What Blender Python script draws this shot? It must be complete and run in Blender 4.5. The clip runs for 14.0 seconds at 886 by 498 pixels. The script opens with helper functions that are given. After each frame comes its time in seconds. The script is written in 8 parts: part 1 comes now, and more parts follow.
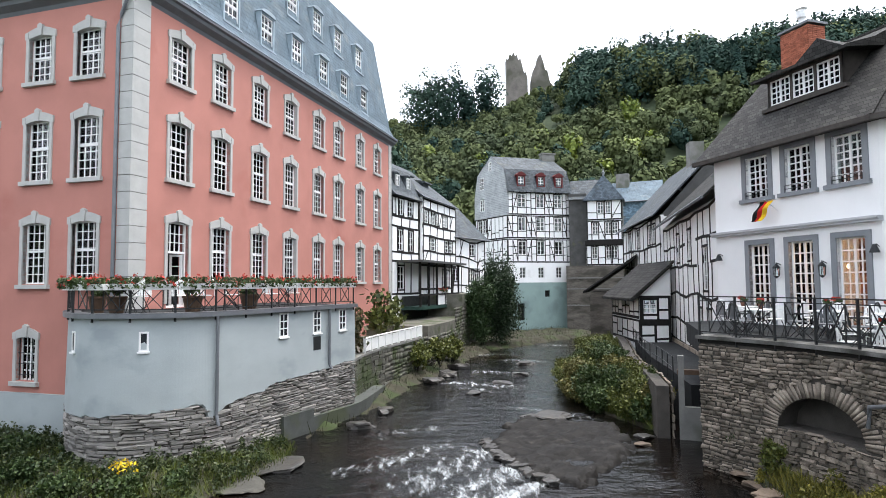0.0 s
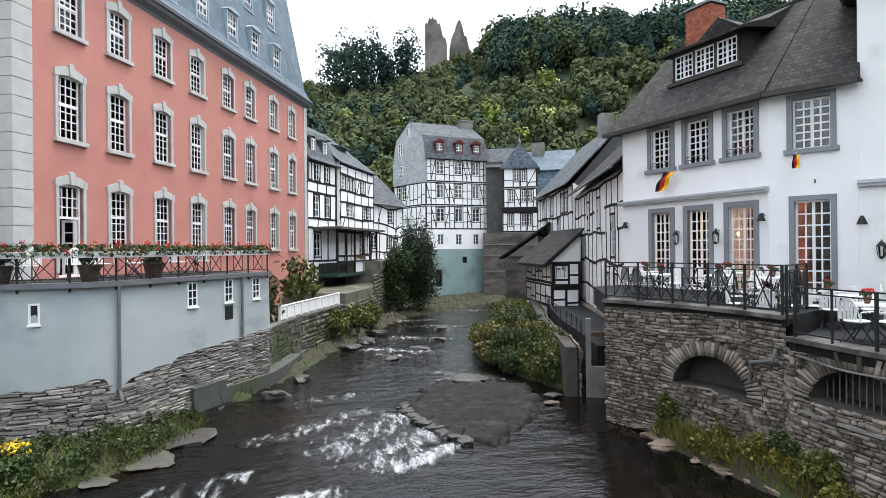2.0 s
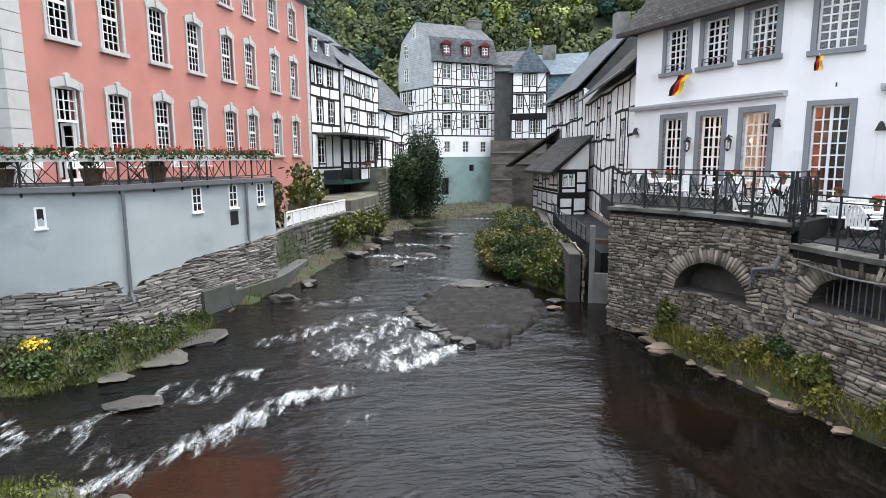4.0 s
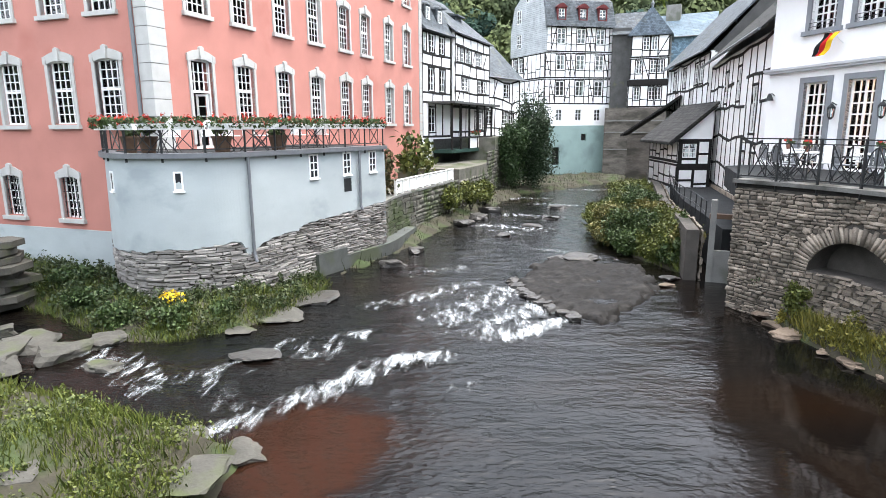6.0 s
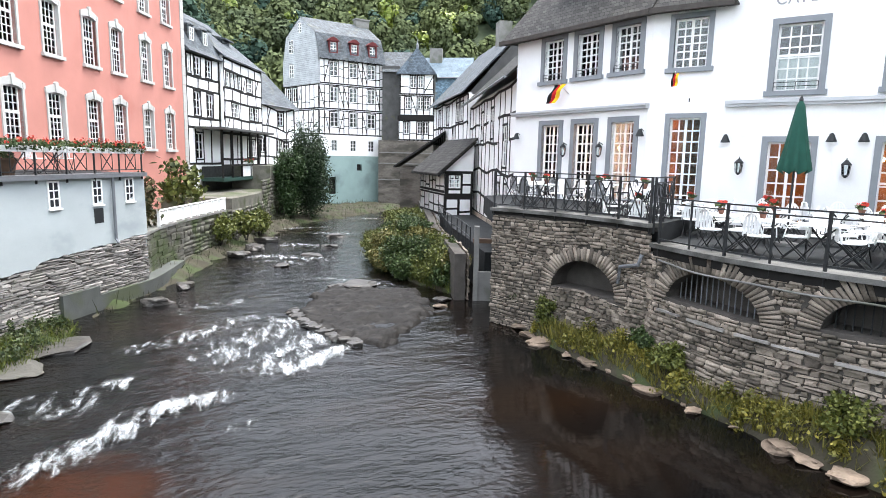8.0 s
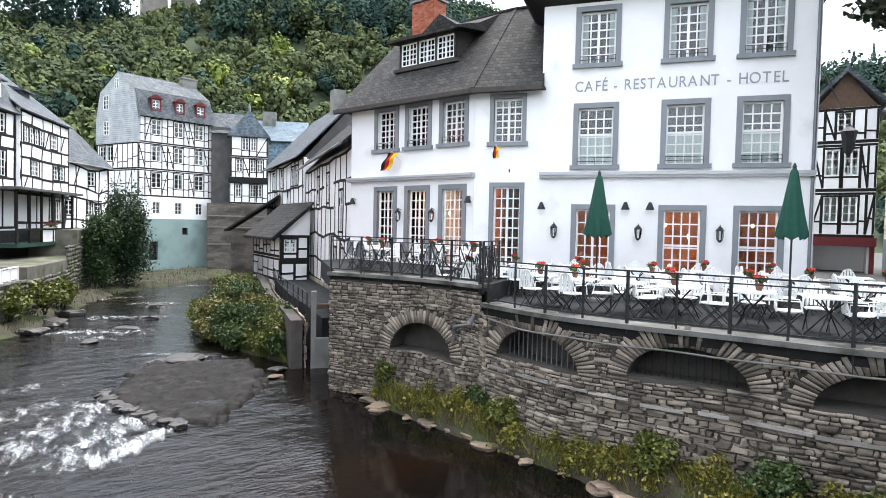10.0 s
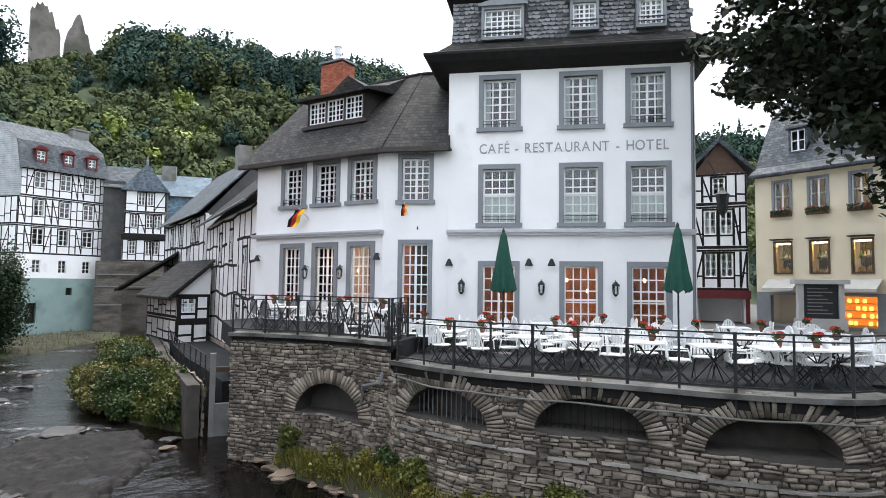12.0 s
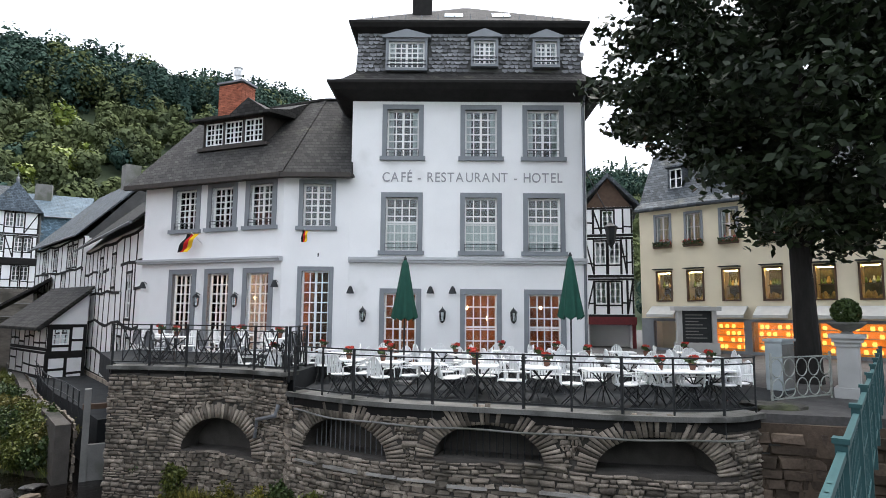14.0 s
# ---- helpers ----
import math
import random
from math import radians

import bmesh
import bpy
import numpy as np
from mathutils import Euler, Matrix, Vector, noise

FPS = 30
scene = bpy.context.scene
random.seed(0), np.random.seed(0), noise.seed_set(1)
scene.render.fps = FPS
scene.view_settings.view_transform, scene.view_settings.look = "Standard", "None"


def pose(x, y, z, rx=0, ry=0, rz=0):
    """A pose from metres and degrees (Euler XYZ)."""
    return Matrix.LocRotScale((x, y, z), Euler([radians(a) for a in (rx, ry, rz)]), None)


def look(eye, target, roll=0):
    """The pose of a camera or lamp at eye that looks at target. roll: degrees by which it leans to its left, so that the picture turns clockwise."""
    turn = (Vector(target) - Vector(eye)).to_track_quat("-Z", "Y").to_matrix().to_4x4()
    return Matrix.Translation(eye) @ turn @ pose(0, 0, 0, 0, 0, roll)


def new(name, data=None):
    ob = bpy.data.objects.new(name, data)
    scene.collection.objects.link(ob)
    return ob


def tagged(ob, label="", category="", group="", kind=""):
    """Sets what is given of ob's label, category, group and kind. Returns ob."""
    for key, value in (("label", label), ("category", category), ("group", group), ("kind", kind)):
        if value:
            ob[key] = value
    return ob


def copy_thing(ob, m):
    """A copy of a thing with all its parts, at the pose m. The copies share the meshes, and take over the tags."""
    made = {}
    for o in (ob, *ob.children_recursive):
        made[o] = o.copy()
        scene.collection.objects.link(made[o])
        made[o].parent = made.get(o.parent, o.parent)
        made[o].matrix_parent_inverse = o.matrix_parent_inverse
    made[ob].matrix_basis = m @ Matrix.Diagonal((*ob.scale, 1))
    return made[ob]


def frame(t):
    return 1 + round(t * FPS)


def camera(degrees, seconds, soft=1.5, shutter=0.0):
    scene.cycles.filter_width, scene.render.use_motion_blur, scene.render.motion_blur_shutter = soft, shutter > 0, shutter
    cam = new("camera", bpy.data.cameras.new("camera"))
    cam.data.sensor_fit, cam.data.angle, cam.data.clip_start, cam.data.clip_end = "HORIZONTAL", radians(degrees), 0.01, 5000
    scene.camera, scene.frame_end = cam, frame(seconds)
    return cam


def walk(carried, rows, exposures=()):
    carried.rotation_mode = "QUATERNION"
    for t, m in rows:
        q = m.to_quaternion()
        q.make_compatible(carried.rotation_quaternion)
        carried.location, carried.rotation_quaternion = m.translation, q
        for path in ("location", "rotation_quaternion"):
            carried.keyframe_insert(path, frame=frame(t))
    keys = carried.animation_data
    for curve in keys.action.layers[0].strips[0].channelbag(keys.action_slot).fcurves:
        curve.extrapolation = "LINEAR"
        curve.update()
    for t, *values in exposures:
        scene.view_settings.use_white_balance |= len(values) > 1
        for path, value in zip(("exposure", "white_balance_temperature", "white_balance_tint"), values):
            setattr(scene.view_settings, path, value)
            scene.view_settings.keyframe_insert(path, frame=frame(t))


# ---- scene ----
cam = camera(73.50, 14.0, soft=0.9)
PATH = [
    (0.0, pose(0.000, 0.000, 5.100, 93.384, 0.430, -0.000)),
    (0.5, pose(0.010, 0.006, 5.140, 93.588, 0.245, -2.475)),
    (1.0, pose(0.031, 0.001, 5.136, 93.316, 0.240, -5.131)),
    (1.5, pose(0.050, 0.016, 5.134, 91.800, 0.650, -7.128)),
    (2.0, pose(0.045, 0.025, 5.118, 90.085, 0.579, -7.828)),
    (2.5, pose(0.029, 0.048, 5.092, 88.563, 0.478, -7.714)),
    (3.0, pose(0.065, 0.074, 5.071, 86.057, 0.648, -8.130)),
    (5.5, pose(0.148, 0.160, 4.998, 78.080, 0.263, 0.283)),
    (6.0, pose(0.120, 0.183, 5.010, 78.475, 0.302, 3.214)),
    (6.5, pose(0.153, 0.177, 5.005, 78.362, 0.536, 2.553)),
    (7.0, pose(0.243, 0.166, 5.009, 78.656, 0.001, -4.348)),
    (7.5, pose(0.186, 0.059, 5.032, 79.846, -0.678, -12.383)),
    (8.0, pose(0.148, 0.003, 5.026, 81.417, -1.172, -17.777)),
    (8.5, pose(0.156, -0.007, 5.039, 83.281, -1.308, -21.985)),
    (9.0, pose(0.145, -0.048, 5.055, 84.929, -1.227, -26.384)),
    (11.5, pose(0.155, -0.131, 5.088, 91.946, -1.031, -40.100)),
    (12.0, pose(0.139, -0.155, 5.068, 93.434, -0.715, -41.997)),
    (12.5, pose(0.141, -0.172, 5.059, 94.780, -0.695, -43.742)),
    (13.0, pose(0.157, -0.182, 5.050, 95.711, -0.867, -46.092)),
    (13.5, pose(0.161, -0.188, 5.074, 96.298, -0.981, -48.954)),
    (14.0, pose(0.160, -0.195, 5.061, 96.209, -0.476, -51.323)),
]
walk(cam, PATH, [(0.0, 1.68), (1.5, 1.58), (3.0, 1.60), (5.5, 2.30), (7.0, 2.38), (9.0, 2.30), (11.5, 1.80), (14.0, 1.48)])

# ---- world and sun: a bright overcast evening ----
world = bpy.data.worlds.new("overcast_evening")
world.use_nodes = True
scene.world = world
wn, wl = world.node_tree.nodes, world.node_tree.links
wn.clear()
sky = wn.new("ShaderNodeTexSky")
sky.sky_type, sky.sun_disc = "NISHITA", False
sky.sun_elevation, sky.sun_rotation = radians(75), radians(68)
sky.dust_density, sky.air_density = 2.5, 1.0
hsv = wn.new("ShaderNodeHueSaturation")
hsv.inputs["Saturation"].default_value = 0.36
bg = wn.new("ShaderNodeBackground")
bg.inputs["Strength"].default_value = 0.2
wo = wn.new("ShaderNodeOutputWorld")
wl.new(sky.outputs[0], hsv.inputs["Color"])
wl.new(hsv.outputs[0], bg.inputs["Color"])
wl.new(bg.outputs[0], wo.inputs["Surface"])
sun = new("sun", bpy.data.lights.new("sun", "SUN"))
sun.data.energy, sun.data.angle, sun.data.color = 0.6, radians(40), (1.0, 0.98, 0.95)
sun.matrix_world = look((10, 4, 40), (0, 0, 0))

# ---- materials ----
def mat(name, col, rough=0.7, scale=6.0, var=0.18, bump=0.0, fine=60.0, metal=0.0, rand=0.0, stain=None, stain_scale=0.6, stain_at=0.55, warp=(1, 1, 1), spec=0.28):
    m = bpy.data.materials.new(name)
    m.use_nodes = True
    n, l = m.node_tree.nodes, m.node_tree.links
    b = n["Principled BSDF"]
    b.inputs["Roughness"].default_value, b.inputs["Metallic"].default_value = rough, metal
    b.inputs["Specular IOR Level"].default_value = spec
    geo = n.new("ShaderNodeNewGeometry")
    mp = n.new("ShaderNodeMapping")
    mp.inputs["Scale"].default_value = warp
    l.new(geo.outputs["Position"], mp.inputs["Vector"])
    def tex(s, detail):
        t = n.new("ShaderNodeTexNoise")
        t.inputs["Scale"].default_value, t.inputs["Detail"].default_value = s, detail
        l.new(mp.outputs[0], t.inputs["Vector"])
        return t
    big, small = tex(scale, 5), tex(fine, 3)
    add = n.new("ShaderNodeMath")
    add.operation = "MULTIPLY_ADD"
    l.new(small.outputs["Fac"], add.inputs[0])
    add.inputs[1].default_value = 0.5
    l.new(big.outputs["Fac"], add.inputs[2])
    ramp = n.new("ShaderNodeMapRange")
    ramp.inputs["From Min"].default_value, ramp.inputs["From Max"].default_value = 0.45, 1.05
    ramp.inputs["To Min"].default_value, ramp.inputs["To Max"].default_value = 1 - var, 1 + var
    l.new(add.outputs[0], ramp.inputs["Value"])
    fac = ramp.outputs[0]
    if rand:
        info = n.new("ShaderNodeObjectInfo")
        rr = n.new("ShaderNodeMath")
        rr.operation = "ADD"
        l.new(info.outputs["Random"], rr.inputs[0])
        l.new(geo.outputs["Random Per Island"], rr.inputs[1])
        fr = n.new("ShaderNodeMath")
        fr.operation = "FRACT"
        l.new(rr.outputs[0], fr.inputs[0])
        r2 = n.new("ShaderNodeMapRange")
        r2.inputs["To Min"].default_value, r2.inputs["To Max"].default_value = 1 - rand, 1 + rand
        l.new(fr.outputs[0], r2.inputs["Value"])
        mul = n.new("ShaderNodeMath")
        mul.operation = "MULTIPLY"
        l.new(fac, mul.inputs[0])
        l.new(r2.outputs[0], mul.inputs[1])
        fac = mul.outputs[0]
    vm = n.new("ShaderNodeVectorMath")
    vm.operation = "SCALE"
    vm.inputs[0].default_value = col
    l.new(fac, vm.inputs["Scale"])
    out = vm.outputs[0]
    if stain:
        st = tex(stain_scale, 6)
        sr = n.new("ShaderNodeMapRange")
        sr.inputs["From Min"].default_value, sr.inputs["From Max"].default_value = stain_at, stain_at + 0.14
        l.new(st.outputs["Fac"], sr.inputs["Value"])
        mix = n.new("ShaderNodeMix")
        mix.data_type = "RGBA"
        l.new(sr.outputs[0], mix.inputs["Factor"])
        l.new(out, mix.inputs["A"])
        mix.inputs["B"].default_value = (*stain, 1)
        out = mix.outputs["Result"]
    l.new(out, b.inputs["Base Color"])
    if bump:
        bp = n.new("ShaderNodeBump")
        bp.inputs["Strength"].default_value, bp.inputs["Distance"].default_value = bump, 0.03
        l.new(add.outputs[0], bp.inputs["Height"])
        l.new(bp.outputs[0], b.inputs["Normal"])
    return m


def glass_mat(name, tint=(1, 1, 1)):
    m = bpy.data.materials.new(name)
    m.use_nodes = True
    n, l = m.node_tree.nodes, m.node_tree.links
    n.clear()
    tr, gl, fr, mx, o = (n.new("ShaderNode" + k) for k in ("BsdfTransparent", "BsdfGlossy", "Fresnel", "MixShader", "OutputMaterial"))
    tr.inputs["Color"].default_value = (*tint, 1)
    gl.inputs["Roughness"].default_value = 0.03
    fr.inputs["IOR"].default_value = 1.55
    ns = n.new("ShaderNodeTexNoise")
    ns.inputs["Scale"].default_value = 1.3
    bp = n.new("ShaderNodeBump")
    bp.inputs["Strength"].default_value = 0.08
    l.new(ns.outputs["Fac"], bp.inputs["Height"])
    l.new(bp.outputs[0], gl.inputs["Normal"])
    l.new(fr.outputs[0], mx.inputs[0])
    l.new(tr.outputs[0], mx.inputs[1])
    l.new(gl.outputs[0], mx.inputs[2])
    l.new(mx.outputs[0], o.inputs["Surface"])
    return m


def glow(name, col, strength):
    m = bpy.data.materials.new(name)
    m.use_nodes = True
    b = m.node_tree.nodes["Principled BSDF"]
    b.inputs["Base Color"].default_value = (*col, 1)
    b.inputs["Emission Color"].default_value = (*col, 1)
    b.inputs["Emission Strength"].default_value = strength
    return m


RED = mat("red_plaster", (0.43, 0.19, 0.153), 0.85, 0.9, 0.10, 0.15, 40, stain=(0.37, 0.14, 0.112), stain_scale=0.35, stain_at=0.6)
GREY_STONE = mat("grey_dressed_stone", (0.42, 0.42, 0.40), 0.8, 3, 0.10, 0.2, 50)
SASH = mat("white_sash_paint", (0.80, 0.80, 0.78), 0.45, 8, 0.04)
SLATE = mat("slate", (0.15, 0.165, 0.18), 0.5, 2.5, 0.25, 0.3, 35, rand=0.25)
BLUE_SLATE = mat("pale_blue_slate", (0.27, 0.33, 0.37), 0.5, 2.5, 0.18, 0.25, 35, rand=0.2)
DARK_SLATE = mat("old_dark_slate", (0.075, 0.075, 0.072), 0.75, 1.6, 0.35, 0.4, 30, rand=0.3, stain=(0.10, 0.105, 0.06), stain_scale=1.2, stain_at=0.6)
PALE_GREY = mat("pale_grey_render", (0.37, 0.41, 0.41), 0.85, 0.8, 0.10, 0.2, 30, stain=(0.29, 0.33, 0.335), stain_scale=0.7, stain_at=0.56, warp=(1, 1, 1.6))
WHITE = mat("white_lime_plaster", (0.84, 0.84, 0.83), 0.85, 0.8, 0.05, 0.12, 30, stain=(0.70, 0.70, 0.68), stain_scale=0.7, stain_at=0.62)
TIMBER = mat("black_timber", (0.016, 0.015, 0.014), 0.8, 5, 0.3, 0.3, 60, spec=0.2)
STONE = mat("rubble_stone", (0.225, 0.192, 0.155), 0.9, 2.2, 0.45, 0.8, 26, rand=0.55, stain=(0.10, 0.088, 0.07), stain_scale=1.3, stain_at=0.54, spec=0.25)
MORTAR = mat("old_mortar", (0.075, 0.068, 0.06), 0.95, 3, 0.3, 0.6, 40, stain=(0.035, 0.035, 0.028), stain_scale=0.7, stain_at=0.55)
MOSSY = mat("mossy_quay_stone", (0.115, 0.11, 0.092), 0.9, 1.6, 0.4, 0.6, 22, rand=0.4, stain=(0.055, 0.07, 0.03), stain_scale=0.7, stain_at=0.48)
PALE_STONE = mat("pale_rubble", (0.26, 0.245, 0.225), 0.85, 2.2, 0.3, 0.6, 26, rand=0.4, stain=(0.20, 0.195, 0.16), stain_scale=1.0, stain_at=0.58)
WINDOW_GREY = mat("grey_painted_surround", (0.22, 0.235, 0.25), 0.6, 4, 0.08, 0.1)
IRON = mat("black_iron", (0.02, 0.022, 0.023), 0.5, 9, 0.3)
CONCRETE = mat("weathered_concrete", (0.19, 0.187, 0.175), 0.85, 1.6, 0.25, 0.4, 30, stain=(0.12, 0.125, 0.10), stain_scale=0.9, stain_at=0.52)
GLASS = glass_mat("window_glass", (0.9, 0.95, 0.95))
# near-black, so the shade of unlit rooms is in the colour
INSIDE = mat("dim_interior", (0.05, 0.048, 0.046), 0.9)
WARM_WALL = mat("warm_interior", (0.70, 0.50, 0.30), 0.9, 1.5, 0.15)
EARTH = mat("bank_earth", (0.040, 0.036, 0.024), 0.95, 1.5, 0.4, 0.6, 18, stain=(0.04, 0.055, 0.02), stain_scale=0.9, stain_at=0.5)
PAVING = mat("terrace_paving", (0.030, 0.032, 0.033), 0.9, 2, 0.25, 0.2, spec=0.12)
RED_BRICK = mat("red_brick", (0.36, 0.12, 0.07), 0.85, 6, 0.3, 0.4, 30, rand=0.25)
CREAM = mat("cream_plaster", (0.72, 0.64, 0.47), 0.85, 0.9, 0.07, 0.12)
HILL = mat("wooded_ground", (0.034, 0.048, 0.024), 0.95, 0.05, 0.45, 0, 0.6)
TEAL = mat("teal_wash", (0.24, 0.33, 0.31), 0.85, 0.7, 0.12, 0.2, stain=(0.18, 0.24, 0.23), stain_scale=0.5, stain_at=0.55)

def slate_mat(name, col, row=0.16, wide=0.24, rough=0.55, var=0.35, lichen=(0.16, 0.16, 0.12)):
    """Slates in courses, along the house's own axes, with lichen in patches."""
    m = mat(name, col, max(rough, 0.65), 1.3, 0.3, 0.0, 22, stain=lichen, stain_scale=0.8, stain_at=0.58, spec=0.18)
    n, l = m.node_tree.nodes, m.node_tree.links
    b = n["Principled BSDF"]
    tc, sx, cb, ad = (n.new("ShaderNode" + k) for k in ("TexCoord", "SeparateXYZ", "CombineXYZ", "Math"))
    l.new(tc.outputs["Object"], sx.inputs[0])
    l.new(sx.outputs["X"], ad.inputs[0])
    l.new(sx.outputs["Y"], ad.inputs[1])
    l.new(ad.outputs[0], cb.inputs["X"])
    l.new(sx.outputs["Z"], cb.inputs["Y"])
    br = n.new("ShaderNodeTexBrick")
    br.inputs["Scale"].default_value = 1.0
    br.inputs["Brick Width"].default_value, br.inputs["Row Height"].default_value = wide, row
    br.inputs["Mortar Size"].default_value, br.inputs["Mortar Smooth"].default_value = 0.012, 0.3
    br.inputs["Color1"].default_value = (1 + var, 1 + var, 1 + var, 1)
    br.inputs["Color2"].default_value = (1 - var, 1 - var, 1 - var, 1)
    br.inputs["Mortar"].default_value = (0.35, 0.35, 0.35, 1)
    l.new(cb.outputs[0], br.inputs["Vector"])
    old = b.inputs["Base Color"].links[0].from_socket
    mx = n.new("ShaderNodeMix")
    mx.data_type, mx.blend_type = "RGBA", "MULTIPLY"
    mx.inputs["Factor"].default_value = 1
    l.new(old, mx.inputs["A"])
    l.new(br.outputs["Color"], mx.inputs["B"])
    l.new(mx.outputs["Result"], b.inputs["Base Color"])
    bp = n.new("ShaderNodeBump")
    bp.inputs["Strength"].default_value, bp.inputs["Distance"].default_value = 0.6, 0.02
    l.new(br.outputs["Color"], bp.inputs["Height"])
    l.new(bp.outputs[0], b.inputs["Normal"])
    return m


def leaf_mat(name, dark, light, rough=0.55, single=0.55, drift=0.09, spec=0.3):
    """Leaves that differ one from another between two greens, and in drifts."""
    m = bpy.data.materials.new(name)
    m.use_nodes = True
    n, l = m.node_tree.nodes, m.node_tree.links
    b = n["Principled BSDF"]
    b.inputs["Roughness"].default_value = rough
    b.inputs["Specular IOR Level"].default_value = spec
    g = n.new("ShaderNodeNewGeometry")
    t = n.new("ShaderNodeTexNoise")
    t.inputs["Scale"].default_value = drift
    l.new(g.outputs["Position"], t.inputs["Vector"])
    a = n.new("ShaderNodeMath")
    a.operation = "MULTIPLY_ADD"
    l.new(g.outputs["Random Per Island"], a.inputs[0])
    a.inputs[1].default_value = single
    l.new(t.outputs["Fac"], a.inputs[2])
    r = n.new("ShaderNodeMapRange")
    r.inputs["From Min"].default_value, r.inputs["From Max"].default_value = 0.36 + single * 0.1, 0.62 + single * 0.87
    l.new(a.outputs[0], r.inputs["Value"])
    mx = n.new("ShaderNodeMix")
    mx.data_type = "RGBA"
    mx.inputs["A"].default_value, mx.inputs["B"].default_value = (*dark, 1), (*light, 1)
    l.new(r.outputs[0], mx.inputs["Factor"])
    l.new(mx.outputs["Result"], b.inputs["Base Color"])
    return m


SLATE = slate_mat("grey_slate_courses", (0.075, 0.086, 0.095), lichen=(0.11, 0.115, 0.10))
ROOF_BLUE = slate_mat("pale_blue_slate_courses", (0.11, 0.15, 0.18), 0.2, 0.3, 0.5, 0.12, (0.16, 0.19, 0.20))
ROOF_OLD = slate_mat("old_roof_slates", (0.034, 0.033, 0.031), 0.15, 0.22, 0.8, 0.4, (0.055, 0.053, 0.042))
CLAD_PALE = slate_mat("pale_board_cladding", (0.40, 0.42, 0.43), 0.2, 6.0, 0.7, 0.04, (0.37, 0.39, 0.40))
LEAF = leaf_mat("broad_leaves", (0.016, 0.034, 0.010), (0.058, 0.088, 0.022))
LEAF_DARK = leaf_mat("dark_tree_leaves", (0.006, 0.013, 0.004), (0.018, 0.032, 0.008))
LEAF_WOOD = leaf_mat("wood_leaves", (0.056, 0.073, 0.042), (0.102, 0.123, 0.052), 0.95, 0.08, 0.06, 0.08)
LEAF_FIR = leaf_mat("dark_conifer", (0.018, 0.040, 0.036), (0.048, 0.080, 0.058), 0.95, 0.16, 0.06, 0.08)
LEAF_BRIGHT = leaf_mat("sunlit_yellow_green_leaves", (0.07, 0.11, 0.02), (0.18, 0.22, 0.03))
GREENBUSH = leaf_mat("willow_leaves", (0.030, 0.046, 0.010), (0.13, 0.14, 0.028))
GRASS = leaf_mat("bank_grass", (0.028, 0.048, 0.007), (0.115, 0.13, 0.02))
BLOOM_RED = mat("red_geranium_bloom", (0.46, 0.045, 0.03), 0.6, 20, 0.3)
BLOOM_YELLOW = mat("yellow_bloom", (0.75, 0.55, 0.03), 0.6, 20, 0.2)
BARK = mat("tree_bark", (0.02, 0.018, 0.016), 0.9, 4, 0.4, 0.8, 18, warp=(1, 1, 0.3))
CANVAS = mat("dark_green_canvas", (0.010, 0.060, 0.042), 0.8, 4, 0.2, 0.1)
WHITE_METAL = mat("white_painted_metal", (0.78, 0.79, 0.78), 0.4, 9, 0.05)
TERRACOTTA = mat("terracotta", (0.13, 0.06, 0.04), 0.8, 8, 0.2)
BROWN_WOOD = mat("brown_wood", (0.09, 0.055, 0.035), 0.6, 6, 0.25)
LEAD = mat("weathered_zinc", (0.17, 0.18, 0.19), 0.5, 3, 0.2, metal=0.4)
AWNING = mat("pale_grey_awning_case", (0.46, 0.47, 0.48), 0.5, 4, 0.08)
DORMER_WOOD = mat("dark_weathered_dormer_wood", (0.055, 0.048, 0.042), 0.7, 6, 0.25)
OLD_PAINT = mat("weathered_grey_green_paint", (0.30, 0.32, 0.29), 0.7, 5, 0.3, 0.1, stain=(0.16, 0.13, 0.10), stain_scale=5, stain_at=0.58)
BULB = glow("warm_bulb", (1.0, 0.62, 0.28), 12)
STRIP = glow("display_lamp", (1.0, 0.68, 0.30), 14)
# emission on the wares themselves, in place of lamps lighting the shelves
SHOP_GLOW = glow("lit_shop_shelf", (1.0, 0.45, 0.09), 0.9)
ROOM = mat("restaurant_panelling", (0.30, 0.125, 0.05), 0.8, 1.2, 0.5, stain=(0.12, 0.05, 0.025), stain_scale=0.9, stain_at=0.5)
FLAG_BLACK, FLAG_RED, FLAG_GOLD = mat("black_cloth", (0.015, 0.015, 0.015), 0.9), mat("red_cloth", (0.55, 0.02, 0.02), 0.9), mat("gold_cloth", (0.80, 0.50, 0.02), 0.9)

# ---- tools ----
def box(bm, x0, x1, y0, y1, z0, z1, m=None):
    v = [bm.verts.new((x, y, z)) for z in (z0, z1) for y in (y0, y1) for x in (x0, x1)]
    if m is not None:
        for q in v:
            q.co = m @ q.co
    for f in ((0, 2, 3, 1), (4, 5, 7, 6), (0, 1, 5, 4), (2, 6, 7, 3), (0, 4, 6, 2), (1, 3, 7, 5)):
        bm.faces.new([v[i] for i in f])
    return v


